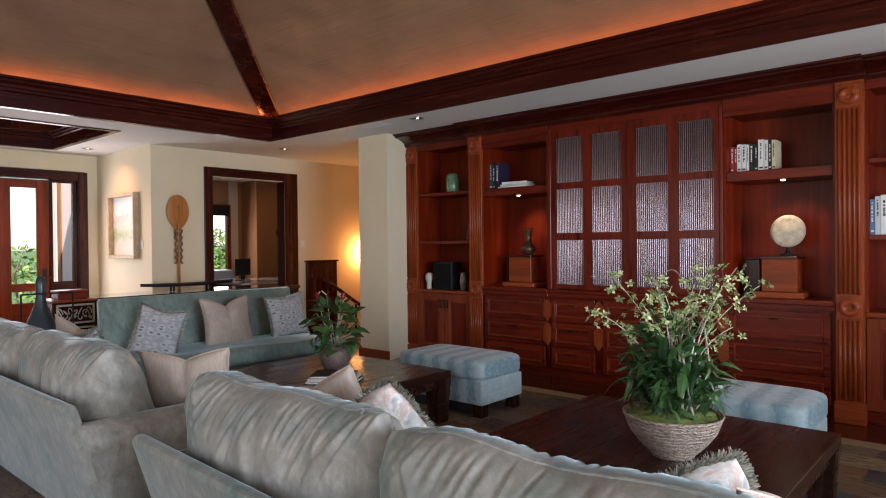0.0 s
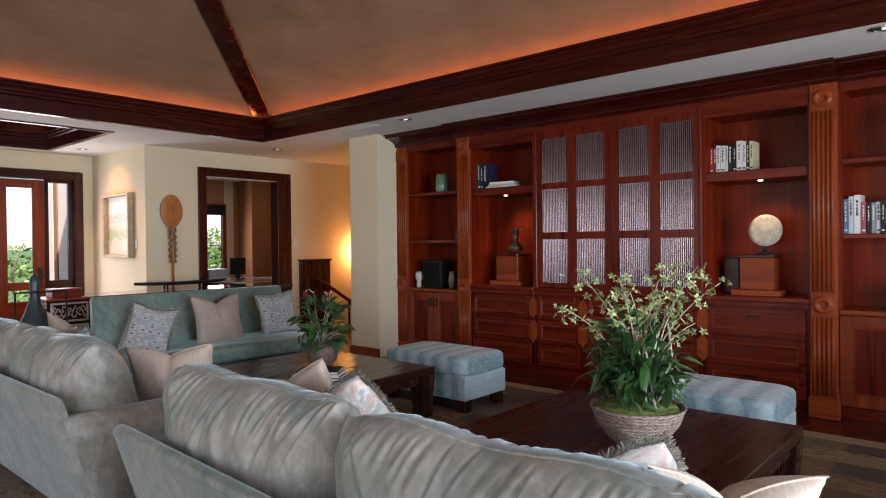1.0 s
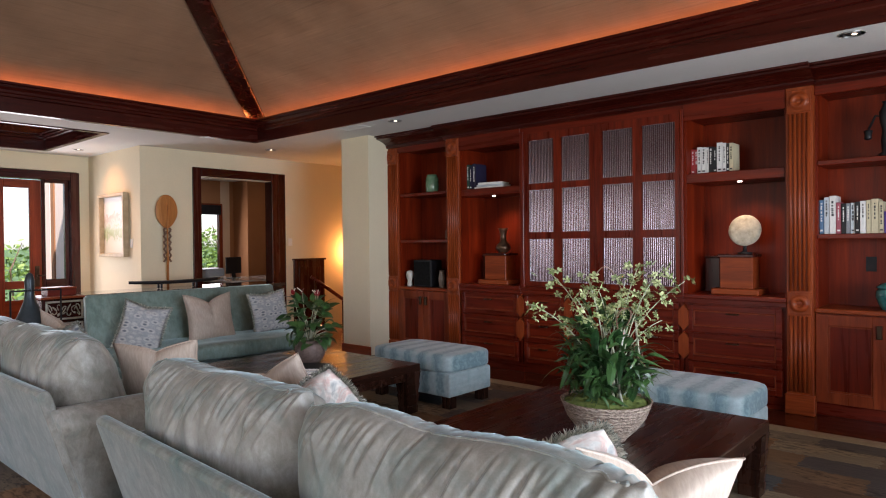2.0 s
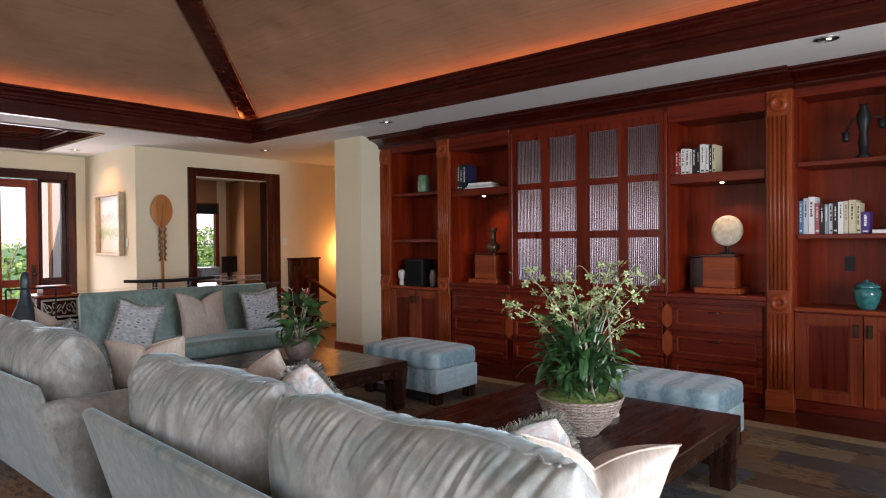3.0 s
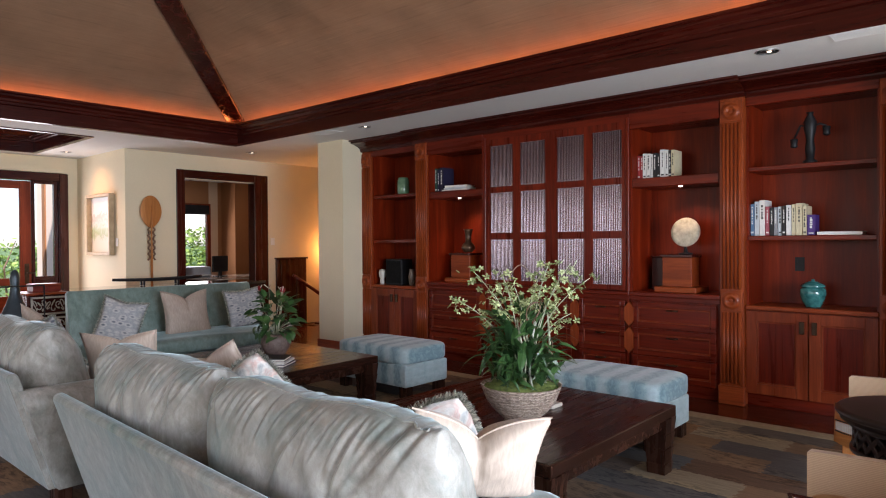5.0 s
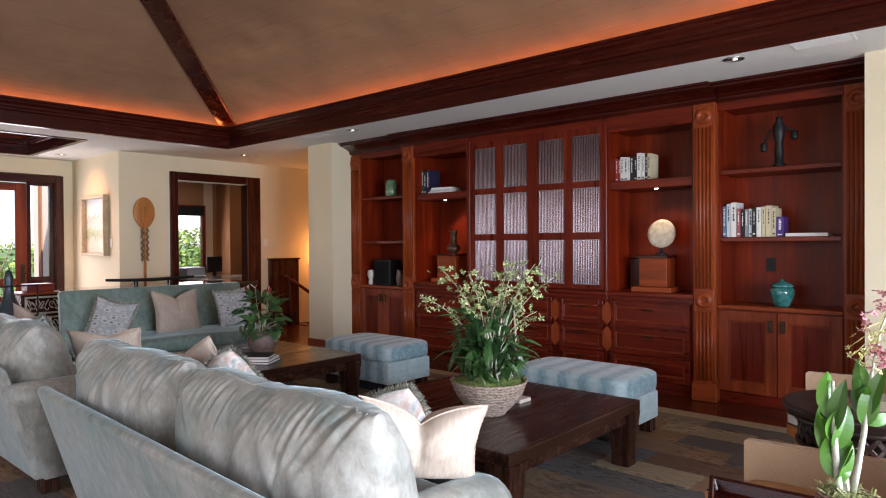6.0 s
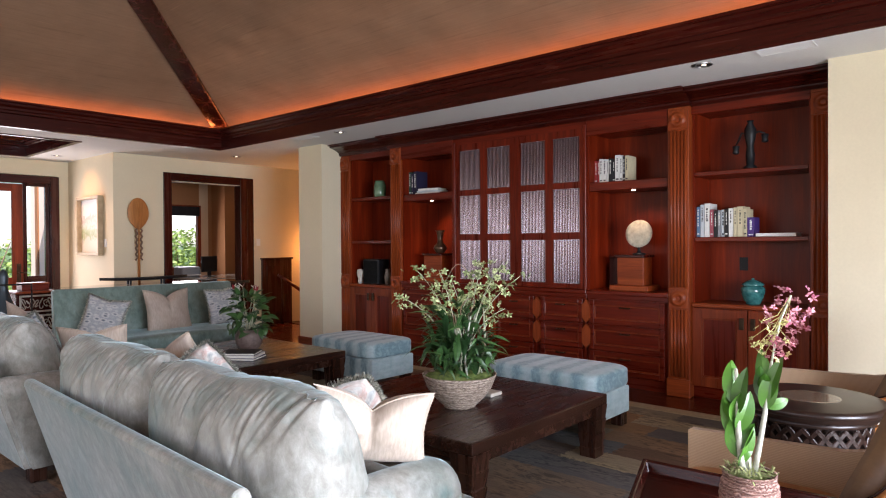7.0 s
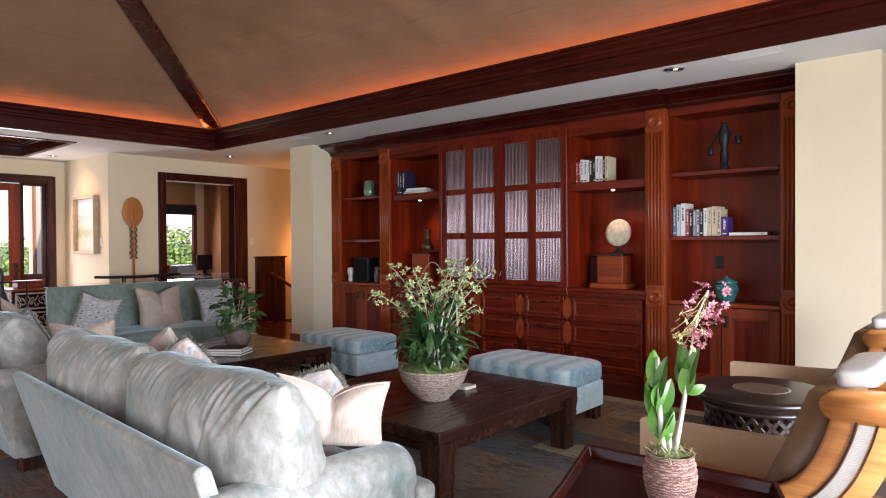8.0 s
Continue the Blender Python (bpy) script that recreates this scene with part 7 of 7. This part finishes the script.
for y, z in ((6.62, 0.80), (7.2, 0.42)):
    part("baluster", tube([(-8.29, y, 0.0), (-8.29, y, z)], 0.018, 8), DARKWOOD["z"], r, "", True)
sc = thing("wall_sconce", "glowing half-round paper wall sconce", "wall lamp", pose(XW + 0.005, 7.47, 1.08))
bm = bmesh.new()
rows = []
for i in range(9):
    z = 0.40 * i / 8
    rr = 0.085 * (0.75 + 0.25 * math.sin(math.pi * i / 8))
    rows.append([bm.verts.new((rr * math.sin(math.pi * k / 12), -rr * math.cos(math.pi * k / 12), z)) for k in range(13)])
for a, b in zip(rows, rows[1:]):
    for k in range(12):
        bm.faces.new((a[k], a[k + 1], b[k + 1], b[k]))
part("shade", bm, emit("sconce_glow", (1.0, 0.62, 0.26), 9.0), sc, "glowing warm shade", True)
part("back_plate", boxed(0, 0.012, -0.06, 0.06, 0.05, 0.35, bevel=0.003), BRASS, sc)

# ---- the office ----
wall("wall_office_west", (-12.3, -12.15, 4.0, 6.0, 0, H), (-12.3, -12.15, 7.36, 10.0, 0, H), (-12.3, -12.15, 6.0, 7.15, 2.25, H), (-12.3, -12.15, 6.0, 7.15, 0, 0.85), material=TANWALL, label="tan brown office wall")
wall("wall_office_side", (-12.15, -8.61, 8.9, 9.05, 0, H), material=TANWALL, label="tan brown office wall")
wall("wall_office_pier", (-12.15, -11.6, 7.45, 8.9, 0, H), material=TANWALL, label="tan brown office wall pier")
wall("wall_office_reveal", (-12.3, -12.15, 7.15, 7.36, 0, H), material=plaster("office_cream", (0.66, 0.50, 0.34), (0.60, 0.45, 0.30)), label="warm cream strip beside the office window")
struct("ceiling_office", boxed(-12.3, -8.61, 4.0, 9.05, H - 0.01, H + 0.1), SOFFIT, "painted office ceiling", "ceiling")
struct("office_beam", boxed(-9.6, -9.35, 4.02, 8.9, 2.50, H, bevel=0.006), DARKWOOD["y"], "dark wooden ceiling beam in the office", "beam")
wf = thing("window_1", "office window in a dark wooden frame with a blind", "window", None, "", "structure")
for b in ((-12.2, -12.1, 5.98, 6.06, 0.85, 2.25), (-12.2, -12.1, 7.09, 7.17, 0.85, 2.25), (-12.2, -12.1, 6.06, 7.09, 0.85, 0.93), (-12.2, -12.1, 6.06, 7.09, 2.17, 2.25)):
    part("window_frame", boxed(*b, bevel=0.005), DOORWOOD["z"], wf)
part("pane", boxed(-12.18, -12.172, 6.06, 7.09, 0.93, 2.17), GLASS, wf, "clear glass").visible_shadow = False
part("blind", boxed(-12.12, -12.08, 6.02, 7.13, 2.02, 2.22, bevel=0.006), BLACK, wf, "dark gathered blind")
dk = thing("desk", "office desk with a pale top and dark base", "desk", None)
part("desktop", boxed(-11.3, -9.9, 6.05, 7.6, 0.72, 0.76, bevel=0.005), plain("pale_desk", (0.50, 0.45, 0.40), (0.60, 0.56, 0.50), 0.2, 8, 0.05, coat=0.4), dk)
part("pedestal", boxed(-11.25, -10.8, 6.1, 7.5, -0.011, 0.72, bevel=0.005), DARKWOOD["z"], dk)
part("pedestal", boxed(-10.0, -9.93, 6.1, 7.55, -0.011, 0.72, bevel=0.005), DARKWOOD["z"], dk)
mo = thing("computer_monitor", "black flat computer monitor on the desk", "monitor", pose(-10.85, 6.66, 0.761, 0, 0, 25))
part("screen", boxed(-0.015, 0.015, -0.24, 0.24, 0.09, 0.40, bevel=0.006), BLACK, mo)
part("stand", boxed(-0.02, 0.02, -0.04, 0.04, 0.0, 0.12, bevel=0.004), BLACK, mo)
part("foot", boxed(-0.09, 0.09, -0.11, 0.11, 0.0, 0.012, bevel=0.003), BLACK, mo)
pr = thing("desk_printer", "grey desktop machine by the window", "printer", pose(-11.05, 6.30, 0.761))
part("case", boxed(-0.18, 0.18, -0.2, 0.2, 0, 0.20, bevel=0.04, seg=3), plain("grey_plastic", (0.28, 0.29, 0.30), (0.36, 0.37, 0.38), 0.4, 8, 0.05), pr)
part("tray", boxed(0.18, 0.30, -0.14, 0.14, 0.03, 0.045, bevel=0.004), WHITE, pr)
oc = thing("desk_chair", "bentwood desk chair behind the desk", "chair", pose(-10.35, 7.95, -0.011))
part("seat", boxed(-0.22, 0.22, -0.22, 0.22, 0.43, 0.47, bevel=0.012), HONEY["x"], oc)
part("back_rail", tube([(-0.05, -0.2, 0.47), (0.10, -0.22, 0.8), (0.13, 0.0, 1.08), (0.10, 0.22, 0.8), (-0.05, 0.2, 0.47)], 0.018, 8), HONEY["z"], oc, "", True)
for x in (-0.19, 0.19):
    for y in (-0.19, 0.19):
        part("leg", tube([(x, y, 0.0), (x * 0.9, y * 0.9, 0.44)], 0.018, 8), HONEY["z"], oc, "", True)
for y, z, h in ((7.95, 1.42, 0.42), (8.35, 1.55, 0.60)):
    k = thing("wall_club", "dark carved wooden club hanging on the office wall", "wall ornament", pose(-11.57, y, z), "hanging clubs")
    part("shaft", tube([(0, 0, -h / 2), (0.01, 0, 0), (0, 0, h / 2)], [0.022, 0.016, 0.03], 10), DARKWOOD["z"], k, "", True)
    part("head", lathe([(0.02, h / 2 - 0.02), (0.05, h / 2 + 0.03), (0.045, h / 2 + 0.09), (0.015, h / 2 + 0.12)], 14), DARKWOOD["z"], k, "", True)
# the bay past the right pier: a wooden door in its frame
dr = thing("door_3", "reddish wooden door beyond the pier", "door", None, "", "structure")
part("leaf", boxed(0.98, 1.85, 6.40, 6.45, 0.01, 2.25, bevel=0.005), DOORWOOD["z"], dr)
for b in ((0.86, 0.98, 6.38, 6.55, 0, 2.37), (1.85, 1.97, 6.38, 6.55, 0, 2.37), (0.98, 1.85, 6.38, 6.55, 2.25, 2.37)):
    part("jamb", boxed(*b, bevel=0.005), MAHOGANY["z"], dr)

# ---- floor planks ----
fl = bpy.data.objects["floor"]
plank = None
rng = random.Random(21)
row = 0
y = 4.9
while y < 6.1:
    x = -8.4 + (row % 3) * 0.5
    while x < 1.9:
        L = 1.5
        m = Matrix.Translation((x, y, -0.0115))
        if plank is None:
            plank = part("plank", boxed(0.001, L - 0.001, 0.001, 0.119, -0.004, 0.0095, bevel=0.002), FLOORWOOD, fl)
            plank.matrix_basis = m
        else:
            again(plank, fl, m)
        x += L
    y += 0.12
    row += 1
y = 6.1
while y < 7.8:
    again(plank, fl, Matrix.Translation((-8.4 + 0.4 * (row % 2), y, -0.0115)))
    y += 0.12
    row += 1
